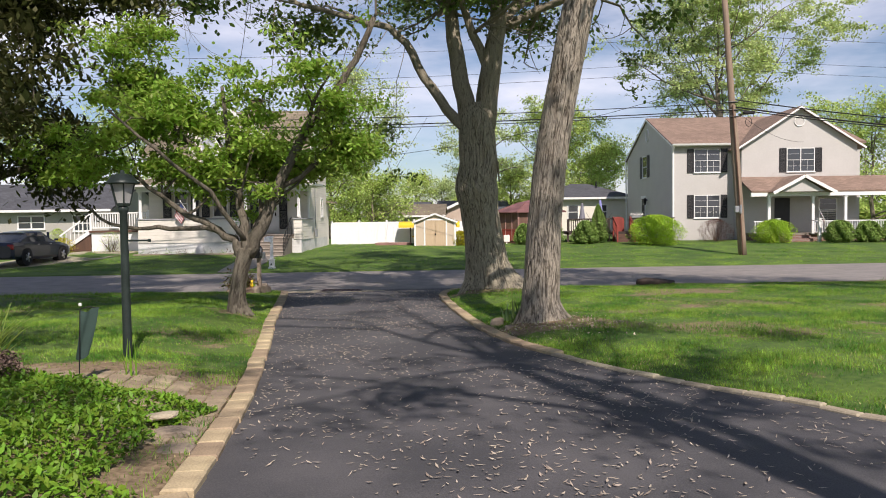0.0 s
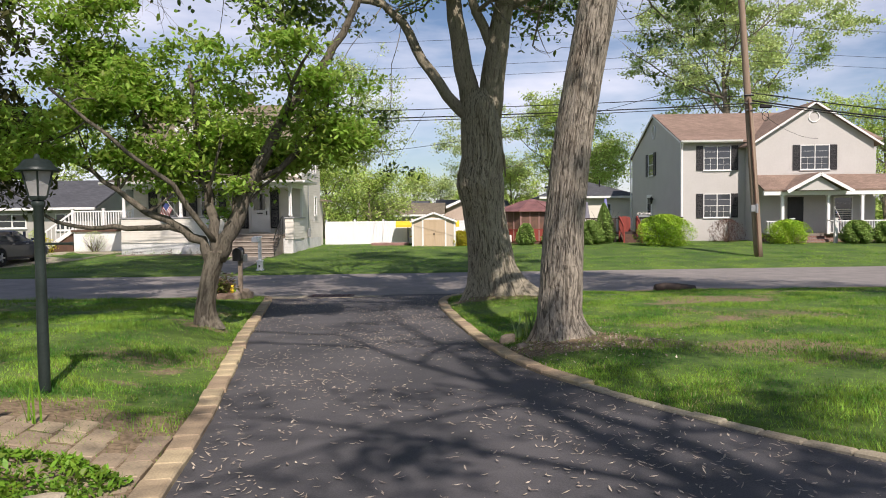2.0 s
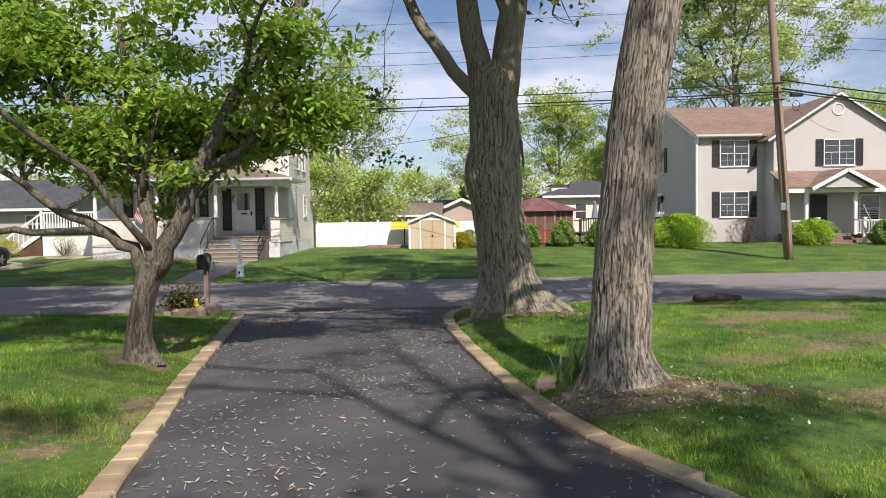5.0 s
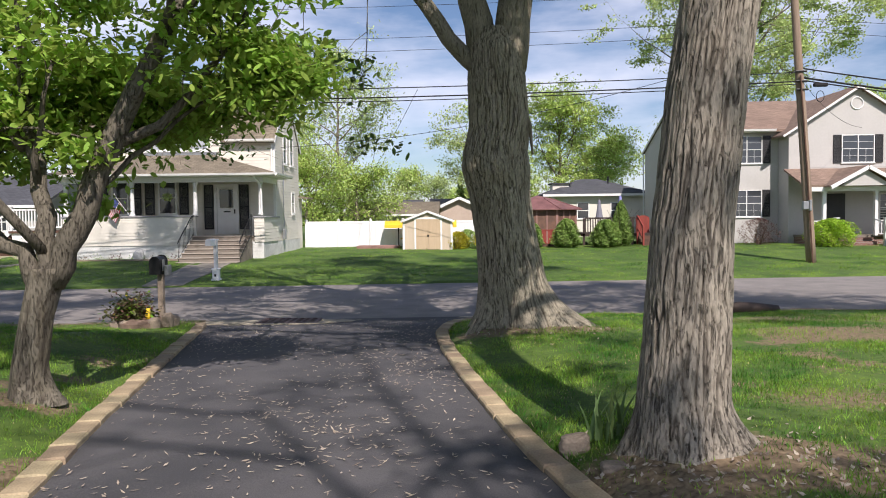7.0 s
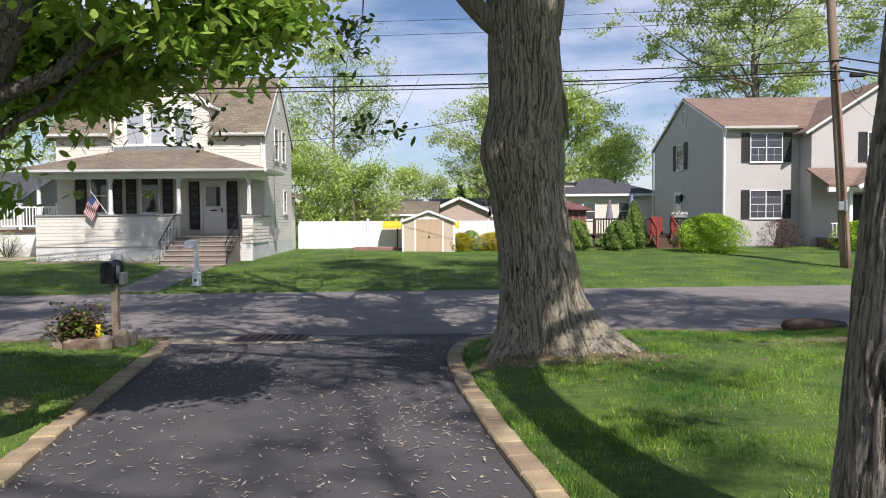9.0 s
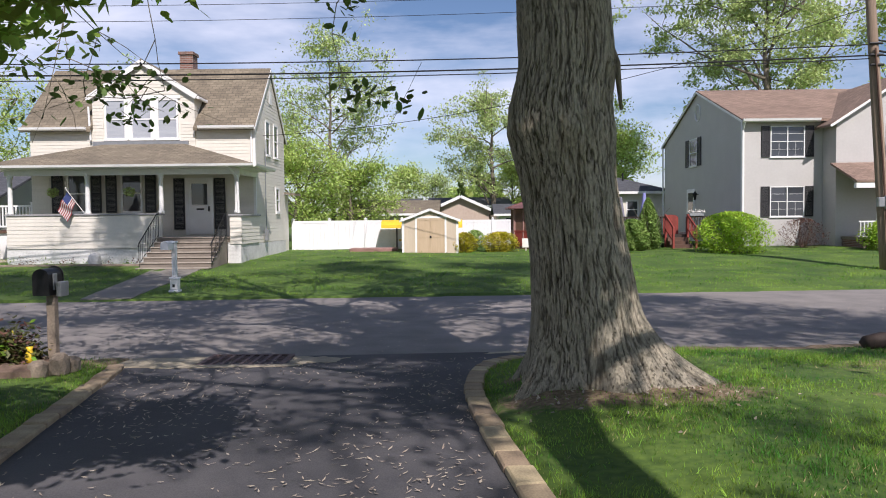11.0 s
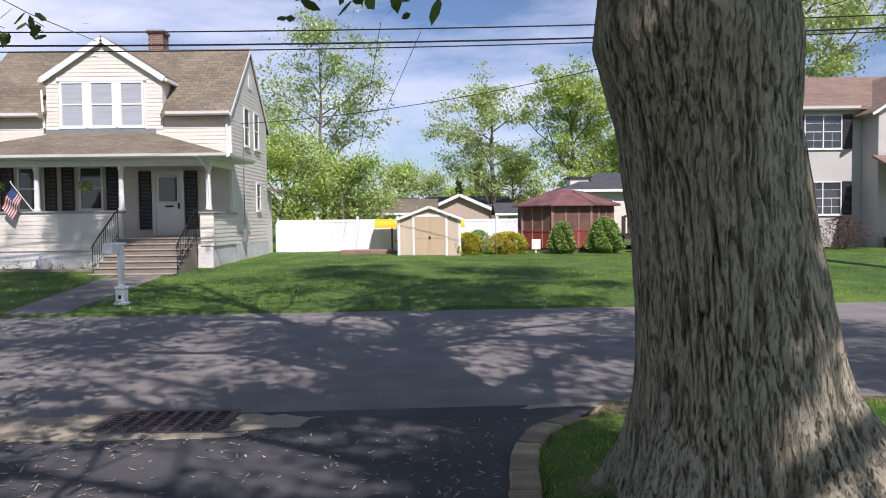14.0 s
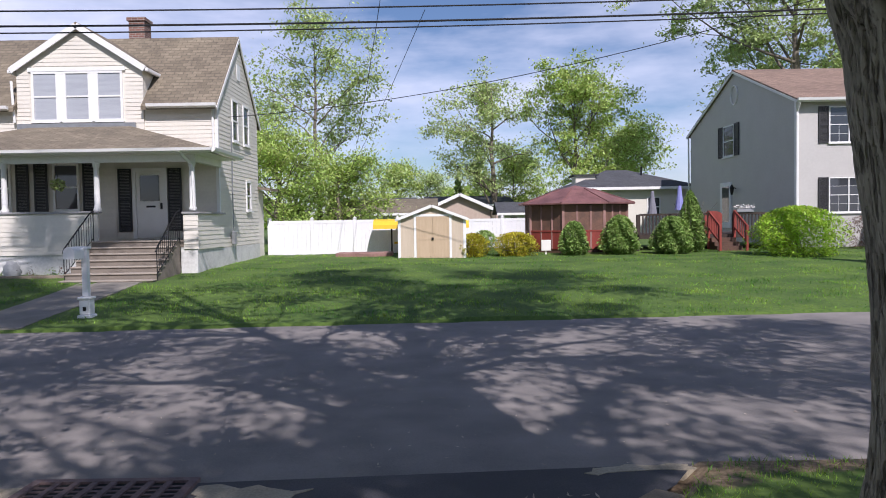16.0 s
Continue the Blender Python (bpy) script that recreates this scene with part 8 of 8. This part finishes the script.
bush("shrub", 7.05, 43.2, 1.5, 1.35, LEAF_CONIFER, "rounded dark conifer by the deck", 86, group="shrubs along the far lawn", leaves=2800, size=0.08, cone=0.4)
bush("shrub", 7.95, 43.9, 1.35, 2.25, LEAF_CONIFER, "tall pointed conifer by the deck stairs", 87, group="shrubs along the far lawn", leaves=2800, size=0.08, cone=0.75)
bush("shrub", 10.55, 41.0, 2.75, 1.65, LEAF_LIME, "large bright lime green shrub", 88, group="shrubs before the greige house", leaves=5000, size=0.11)
bush("shrub", 15.0, 44.4, 1.9, 1.3, LEAF_RUST, "twiggy rust coloured shrub under the windows", 90, group="shrubs before the greige house", leaves=900, size=0.09, twiggy=True)
bush("shrub", 17.15, 41.4, 2.0, 1.3, LEAF_LIME, "lime green shrub by the porch", 93, group="shrubs before the greige house", leaves=3200, size=0.11)
bush("shrub", 20.55, 41.0, 1.5, 1.2, LEAF_CONIFER, "round clipped green shrub by the porch steps", 94, group="shrubs before the greige house", leaves=2500, size=0.09, cone=0.3)
bush("shrub", 22.1, 41.0, 1.4, 1.15, LEAF_CONIFER, "round clipped green shrub by the porch", 95, group="shrubs before the greige house", leaves=2500, size=0.09, cone=0.3)
bush("shrub", 23.8, 41.2, 1.6, 1.4, LEAF_CONIFER, "round clipped green shrub by the porch", 96, group="shrubs before the greige house", leaves=2500, size=0.09, cone=0.3)


def gazebo():
    cx, cy, z0 = 4.05, 46.0, -0.15
    t = thing("gazebo", (cx, cy, z0), "red wooden gazebo with screened sides and low roof", "gazebo")
    rx_, ry_ = 1.92, 1.8
    corners = [(cx + rx_ * math.cos(math.pi / 8 + i * math.pi / 4) * 1.06, cy + ry_ * math.sin(math.pi / 8 + i * math.pi / 4) * 1.06) for i in range(8)]
    s = Shape()
    s.prism(corners, 2, z0, 0.05)
    part("floor", s, BROWN_WOOD, t)
    for i in range(8):
        (ax, ay), (bx_, by_) = corners[i], corners[(i + 1) % 8]
        beam(t, (ax, ay, 0.36), (bx_, by_, 0.36), 0.05, 0.66, RED_WOOD, "lower_panel")
        beam(t, (ax, ay, 1.22), (bx_, by_, 1.22), 0.02, 1.0, SCREEN, "screen")
        beam(t, (ax, ay, 0.72), (bx_, by_, 0.72), 0.09, 0.06, RED_WOOD, "rail")
        beam(t, (ax, ay, 1.74), (bx_, by_, 1.74), 0.09, 0.1, BROWN_WOOD, "header")
        for k in (0.0, 0.34, 0.67):
            x, y = ax + (bx_ - ax) * k, ay + (by_ - ay) * k
            w = 0.05 if k == 0 else 0.035
            s = Shape()
            s.box(x - w, x + w, y - w, y + w, 0.05, 1.74)
            part("post", s, FADED_RED, t)
    eave = [(cx + (x - cx) * 1.16, cy + (y - cy) * 1.16, 1.78) for x, y in corners]
    mid = [(cx + (x - cx) * 0.34, cy + (y - cy) * 0.34, 2.36) for x, y in corners]
    for i in range(8):
        j = (i + 1) % 8
        roof_slab(t, [eave[i], eave[j], mid[j], mid[i]], 0.05, ROOF_RED, "dull red metal roof panel", "roof_panel")
        beam(t, eave[i], mid[i], 0.05, 0.05, ROOF_RED, "hip_rib")
    s = Shape()
    s.v.extend(mid + [(cx, cy, 2.52)])
    for i in range(8):
        s.f.append((i, (i + 1) % 8, 8))
    s.f.append(tuple(reversed(range(8))))
    part("cupola", s, ROOF_RED, t)


gazebo()
s = Shape()
s.box(2.35, 2.7, 43.55, 43.6, 0.02, 0.42, 0.01)
s.box(2.5, 2.55, 43.6, 43.65, -0.15, 0.4)
tagged(part("garden_sign", s, PETAL), "small pale sign leaning by the gazebo", "sign")


def deck_right():
    t = thing("deck", (6.3, 45.5, -0.1), "dark brown wooden deck with red stairs", "deck")
    s = Shape()
    s.box(6.3, 12.85, 45.2, 49.5, 0.35, 0.5)
    part("floor", s, DARK_WOOD, t)
    for x in np.arange(6.35, 12.7, 1.25):
        s = Shape()
        s.box(x - 0.05, x + 0.05, 45.2, 45.3, -0.2, 1.3)
        part("post", s, DARK_WOOD, t)
    for a, b in ((6.4, 9.05), (10.15, 12.8)):
        s = Shape()
        s.box(a, b, 45.2, 45.28, 1.25, 1.33)
        part("rail", s, DARK_WOOD, t)
        for i in range(int((b - a) / 0.13)):
            s = Shape()
            s.box(a + 0.13 * i, a + 0.13 * i + 0.05, 45.22, 45.26, 0.45, 1.25)
            part("baluster", s, DARK_WOOD, t)
    for i in range(4):
        s = Shape()
        s.box(9.12, 10.07, 45.2 - 0.3 * (i + 1), 45.2 - 0.3 * i - 0.003, -0.2, 0.36 - 0.15 * i)
        part("stair", s, BROWN_WOOD, t, "red-brown wooden stair")
    for x in (9.09, 10.10):
        for y, z in ((43.95, 0.85), (45.15, 1.42)):
            s = Shape()
            s.box(x - 0.045, x + 0.045, y - 0.045, y + 0.045, -0.2, z, 0.006)
            part("newel", s, RED_WOOD, t)
        beam(t, (x, 43.95, 0.82), (x, 45.15, 1.38), 0.05, 0.08, RED_WOOD, "stair_rail")
        beam(t, (x, 43.95, 0.2), (x, 45.15, 0.75), 0.04, 0.06, RED_WOOD, "lower_rail")
        for k in range(1, 7):
            y = 43.95 + 1.2 * k / 7
            s = Shape()
            s.box(x - 0.015, x + 0.015, y - 0.015, y + 0.015, 0.2 + 0.55 * k / 7, 0.82 + 0.56 * k / 7)
            part("baluster", s, RED_WOOD, t)
    s = Shape()
    out = [(9.2, 0.5), (9.9, 0.5), (9.9, 1.25)] + [(9.55 + 0.35 * math.cos(a), 1.25 + 0.16 * math.sin(a)) for a in np.linspace(0.2, math.pi - 0.2, 8)] + [(9.2, 1.25)]
    s.prism(out, 1, 45.9, 45.96)
    part("gate", s, RED_WOOD, t, "arched red board gate")


deck_right()


def umbrella(x, y, m, label, ztop):
    t = thing("patio_umbrella", (x, y, 0.5), label, "umbrella", group="closed patio umbrellas")
    s = Shape()
    s.tube([(x, y, 0.48), (x, y, ztop)], 0.022, 8)
    part("pole", s, STEEL, t)
    s = Shape()
    s.lathe(x, y, [(0.05, ztop), (0.07, ztop - 0.05), (0.12, ztop - 0.45), (0.2, ztop - 0.95), (0.22, ztop - 1.02), (0.1, ztop - 1.0)], 10)
    part("canopy", s, m, t)


umbrella(7.6, 47.6, SLATE, "closed grey patio umbrella on the deck", 2.3)
umbrella(8.75, 47.6, LILAC, "closed lilac patio umbrella on the deck", 2.5)
pl = thing("window_box", (10.25, 45.4, 1.33), "white flowers in a box on the deck rail", "planter")
s = Shape()
s.box(10.2, 10.85, 45.14, 45.34, 1.335, 1.47, 0.01)
part("box", s, STEEL, pl)
gg = np.random.default_rng(91)
card_mesh("bloom", leaf_cards(gg, np.stack([gg.uniform(10.15, 10.9, 200), gg.normal(45.24, 0.08, 200), 1.5 + np.abs(gg.normal(0, 0.06, 200))], 1), 0.07, -0.1, 0.8), 4, PETAL, pl)["kind"] = "stuff"


# ---------- pole and wires ----------
def utility_pole():
    t = thing("utility_pole", (12.78, 34.2, -0.4), "leaning weathered wooden utility pole with a shorter stub pole", "utility pole")
    s = Shape()
    s.tube([(12.76 - 0.072 * h, 34.2, -0.45 + h) for h in range(0, 13)], [0.175 - 0.004 * h for h in range(13)], 18)
    part("pole", s, POLE_WOOD, t, smooth=True)
    s = Shape()
    s.tube([(12.9 - 0.071 * h, 34.4, -0.45 + h) for h in range(0, 7)], [0.14 - 0.004 * h for h in range(7)], 16)
    part("stub_pole", s, POLE_WOOD, t, smooth=True)
    s = Shape()
    s.tube([(12.7, 33.95, -0.4), (12.48, 33.98, 3.0), (12.22, 34.0, 6.4)], 0.03, 8)
    part("conduit", s, BROWN_WOOD, t)
    s = Shape()
    s.box(12.3, 12.5, 33.85, 34.02, 1.55, 1.85, 0.02)
    s.box(12.52, 12.62, 33.85, 33.98, 1.5, 1.9, 0.02)
    part("meter_box", s, STEEL, t, "pale grey utility boxes")
    for z in (5.9, 6.2, 6.55):
        s = Shape()
        x = 12.76 - 0.072 * (z + 0.45)
        s.tube([(x - 0.2, 34.05, z), (x + 0.2, 34.05, z)], 0.04, 8)
        part("clamp", s, IRON, t)
    s = Shape()
    s.box(12.75, 13.25, 34.05, 34.2, 6.0, 6.14, 0.03)
    part("splice_case", s, RUBBER, t, "black cable splice case")
    s = Shape()
    ring = [(12.98 + 0.14 * math.cos(a), 34.1, 5.65 + 0.2 * math.sin(a)) for a in np.linspace(0, 2 * math.pi, 17)]
    s.tube(ring, 0.012, 5)
    part("cable_coil", s, RUBBER, t)
    return t


utility_pole()


def wire(a, b, sag, r, label="black overhead cable sagging above the street"):
    s = Shape()
    a, b = Vector(a), Vector(b)
    n = 28
    pts = []
    for i in range(n + 1):
        u = i / n
        p = a.lerp(b, u)
        p.z -= sag * 4 * u * (1 - u)
        pts.append(p)
    s.tube(pts, r, 5)
    return tagged(part("cable", s, RUBBER), label, "cable", group="overhead cables")


for z0, z1, r in ((6.55, 6.45, 0.018), (6.22, 6.13, 0.024), (6.12, 5.91, 0.016)):
    wire((12.26, 34.2, z0), (-45, 30.2, z1 + 0.25), 0.75, r)
    wire((12.26, 34.2, z0 + 0.15), (55, 37.2, z0 - 0.1), 1.5, r * 1.5)
for z0, z1 in ((8.5, 8.3), (8.05, 7.85), (9.6, 9.4)):
    wire((12.1, 34.2, z0), (-45, 30.2, z1), 0.9, 0.008, "thin overhead power line above the street")
    wire((12.1, 34.2, z0), (55, 37.2, z0), 0.7, 0.008, "thin overhead power line above the street")
wire((-8.35, 41.1, 4.75), (12.15, 34.2, 7.7), 0.75, 0.011, "thin service line from pole to cape house")
wire((-2.6, 33.2, 6.2), (-7.5, 66, 4.0), 0.4, 0.008, "thin service line to a far house")
wire((-1.6, 33.2, 5.95), (-8.2, 66, 3.6), 0.4, 0.008, "thin service line to a far house")
wire((12.3, 34.2, 6.3), (20.2, 44.6, 5.7), 0.4, 0.009, "thin service line to the greige house")


# ---------- trees and woods beyond ----------
far_tree(-8.9, 62, 13.2, 7.5, 201, LEAF_FAR2, "tall thin-crowned spring tree behind the fence", leaves=4200, size=0.34, low=0.12)
far_tree(-10.5, 58, 5.6, 6.0, 202, LEAF_FAR, "leafy green tree behind the cape house", leaves=4200, size=0.3, low=0.05)
far_tree(-7.4, 60, 5.0, 4.5, 203, LEAF_FAR, "leafy green tree behind the fence", leaves=3200, size=0.3, low=0.05)
far_tree(-5.8, 90, 6.8, 4.5, 204, LEAF_FAR, "small round far tree", leaves=2000, size=0.4, low=0.1)
far_tree(-3.0, 100, 6.5, 4.0, 205, LEAF_FAR2, "bare thin far tree", leaves=500, size=0.35, low=0.2)
far_tree(3.1, 80, 13.6, 8.0, 206, LEAF_FAR2, "tall airy spring tree behind the shed", leaves=4200, size=0.4, low=0.15, trunk=0.3)
far_tree(9.5, 76, 12.0, 9.5, 207, LEAF_FAR, "broad yellow-green spring tree", leaves=7500, size=0.4, low=0.12, trunk=0.3)
far_tree(14.5, 84, 9.0, 9.0, 208, LEAF_FAR, "broad spring tree behind the grey roof", leaves=5500, size=0.42, low=0.08)
far_tree(5.6, 88, 7.0, 7.0, 209, LEAF_FAR, "low spring tree behind the gazebo", leaves=4000, size=0.4, low=0.08)
far_tree(22.5, 66, 20.0, 17.0, 210, LEAF_FAR2, "great airy spring tree behind the greige house", leaves=17000, size=0.42, low=0.25, trunk=0.45)
far_tree(31.5, 58, 9.0, 9.0, 211, LEAF_FAR, "green tree beside the greige house", leaves=5000, size=0.36, low=0.08)
far_tree(38.0, 60, 11.0, 9.0, 212, LEAF_FAR, "green tree beyond the greige house", leaves=5000, size=0.36, low=0.08)
far_tree(-23.0, 60, 10.0, 9.0, 213, LEAF_FAR2, "spring tree behind the ranch house", leaves=4500, size=0.36, low=0.1)
far_tree(-32.0, 58, 9.0, 9.0, 214, LEAF_FAR, "yellow-green tree behind the ranch house", leaves=4500, size=0.36, low=0.08)
far_tree(-40.0, 52, 10.0, 9.0, 215, LEAF_FAR, "yellow-green tree past the ranch house", leaves=4500, size=0.36, low=0.08)
far_tree(-16.0, 70, 8.5, 9.0, 216, LEAF_FAR, "leafy green tree behind the cape house", leaves=4500, size=0.36, low=0.05)


def conifer(x, y, h, w, seed):
    z = float(land_z(x, y))
    t = thing("conifer", (x, y, z), "small dark pointed far conifer", "tree")
    s = Shape()
    s.tube([(x, y, z), (x, y, z + h)], [0.12, 0.02], 6)
    part("trunk", s, BARK_FAR, t)
    gg = np.random.default_rng(seed)
    n = 1800
    u = gg.uniform(0, 1, n)
    a = gg.uniform(0, 2 * np.pi, n)
    r = w / 2 * (1 - u) * (0.75 + 0.25 * np.sin(u * 60)) * gg.uniform(0.5, 1.05, n)
    card_mesh("crown", leaf_cards(gg, np.stack([x + r * np.cos(a), y + r * np.sin(a), z + 0.4 + (h - 0.4) * u], 1), 0.3, 0.4), 4, LEAF_CONIFER, t)


conifer(0.3, 88, 6.4, 2.6, 5)
gg = np.random.default_rng(77)
n = 26000
wx = gg.uniform(-190, 190, n)
top = 5.0 + 2.6 * np.sin(wx * 0.11 + 1) + 1.8 * np.sin(wx * 0.31) + 1.2 * np.sin(wx * 0.83 + 2)
wz = np.clip(top, 2.5, None) * gg.uniform(0, 1, n) ** 0.75
wy = 165 - 0.0 * wx + gg.normal(0, 4, n)
tagged(card_mesh("far_woods", leaf_cards(gg, np.stack([wx, wy, wz], 1), 1.5, 0.2, 0.7), 4, LEAF_FAR), "distant belt of spring woods", "woods", kind="stuff")

# ---------- lawns and edging ----------
brick_line("driveway_edging", LEFT_LINE, 1, 1.0, 20.5, "tan concrete pavers edging the driveway beside the lamp lawn")
brick_line("driveway_edging", RIGHT_LINE, -1, 2.4, 9.4, "narrow worn pavers half buried along the curved lawn", 0.115, PAVER_PALE, -0.014)
brick_line("driveway_edging", RIGHT_LINE, -1, 9.4, 21.0, "tan concrete pavers edging the curved lawn")
blades("lawn_grass", 5, 950000, (-9, 12, 4, 21.6), 0.052, 0.0085, BLADE, "bright green uncut lawn grass", lambda x, y, v: np.where(y < 15, 1.0, 0.75))
blades("lawn_grass", 6, 230000, (-30, 34, 29.3, 46), 0.058, 0.017, BLADE, "mown lawn across the street", lambda x, y, v: np.where(v < 36, 1.0, 0.5) * ~((x > -11) & (x < -8.3) & (v < 36.6) & (np.abs(x + 9.55 + (y - 32) * 0.1) < 0.75)))
blades("lawn_grass", 7, 50000, (-26, -9, 8, 21.6), 0.08, 0.016, BLADE, "shaded lawn beyond the small tree", lambda x, y, v: 1.0 + 0 * x)
blades("lawn_grass", 8, 60000, (12, 30, 3, 23.5), 0.08, 0.016, BLADE, "sunny side lawn", lambda x, y, v: 1.0 + 0 * x)
blades("dead_grass", 9, 130000, (-9, 12, 5, 21.6), 0.036, 0.010, STRAW, "straw-coloured dead blades among the lawn grass", lambda x, y, v: 0.15 + 0.75 * (np.sin(x * 1.4 + 2 * np.sin(y * 0.9)) * np.sin(y * 1.9 + np.sin(x * 1.1)) > 0.45))
g = np.random.default_rng(63)
n = 600
lx, ly = np.concatenate([g.normal(1.35, 0.7, n), g.normal(0.9, 0.6, 300)]), np.concatenate([g.normal(11.5, 0.42, n), g.normal(17.95, 0.35, 300)])
ok = off_drive(lx, ly) > 0.22
lx, ly = lx[ok], ly[ok]
tagged(card_mesh("leaf_litter", leaf_cards(g, np.stack([lx, ly, land_z(lx, ly) + 0.012], 1), 0.05, 0.0, 0.5), 4, DRY), "dry leaf litter on bare soil around the trunks", "leaf litter", kind="stuff")
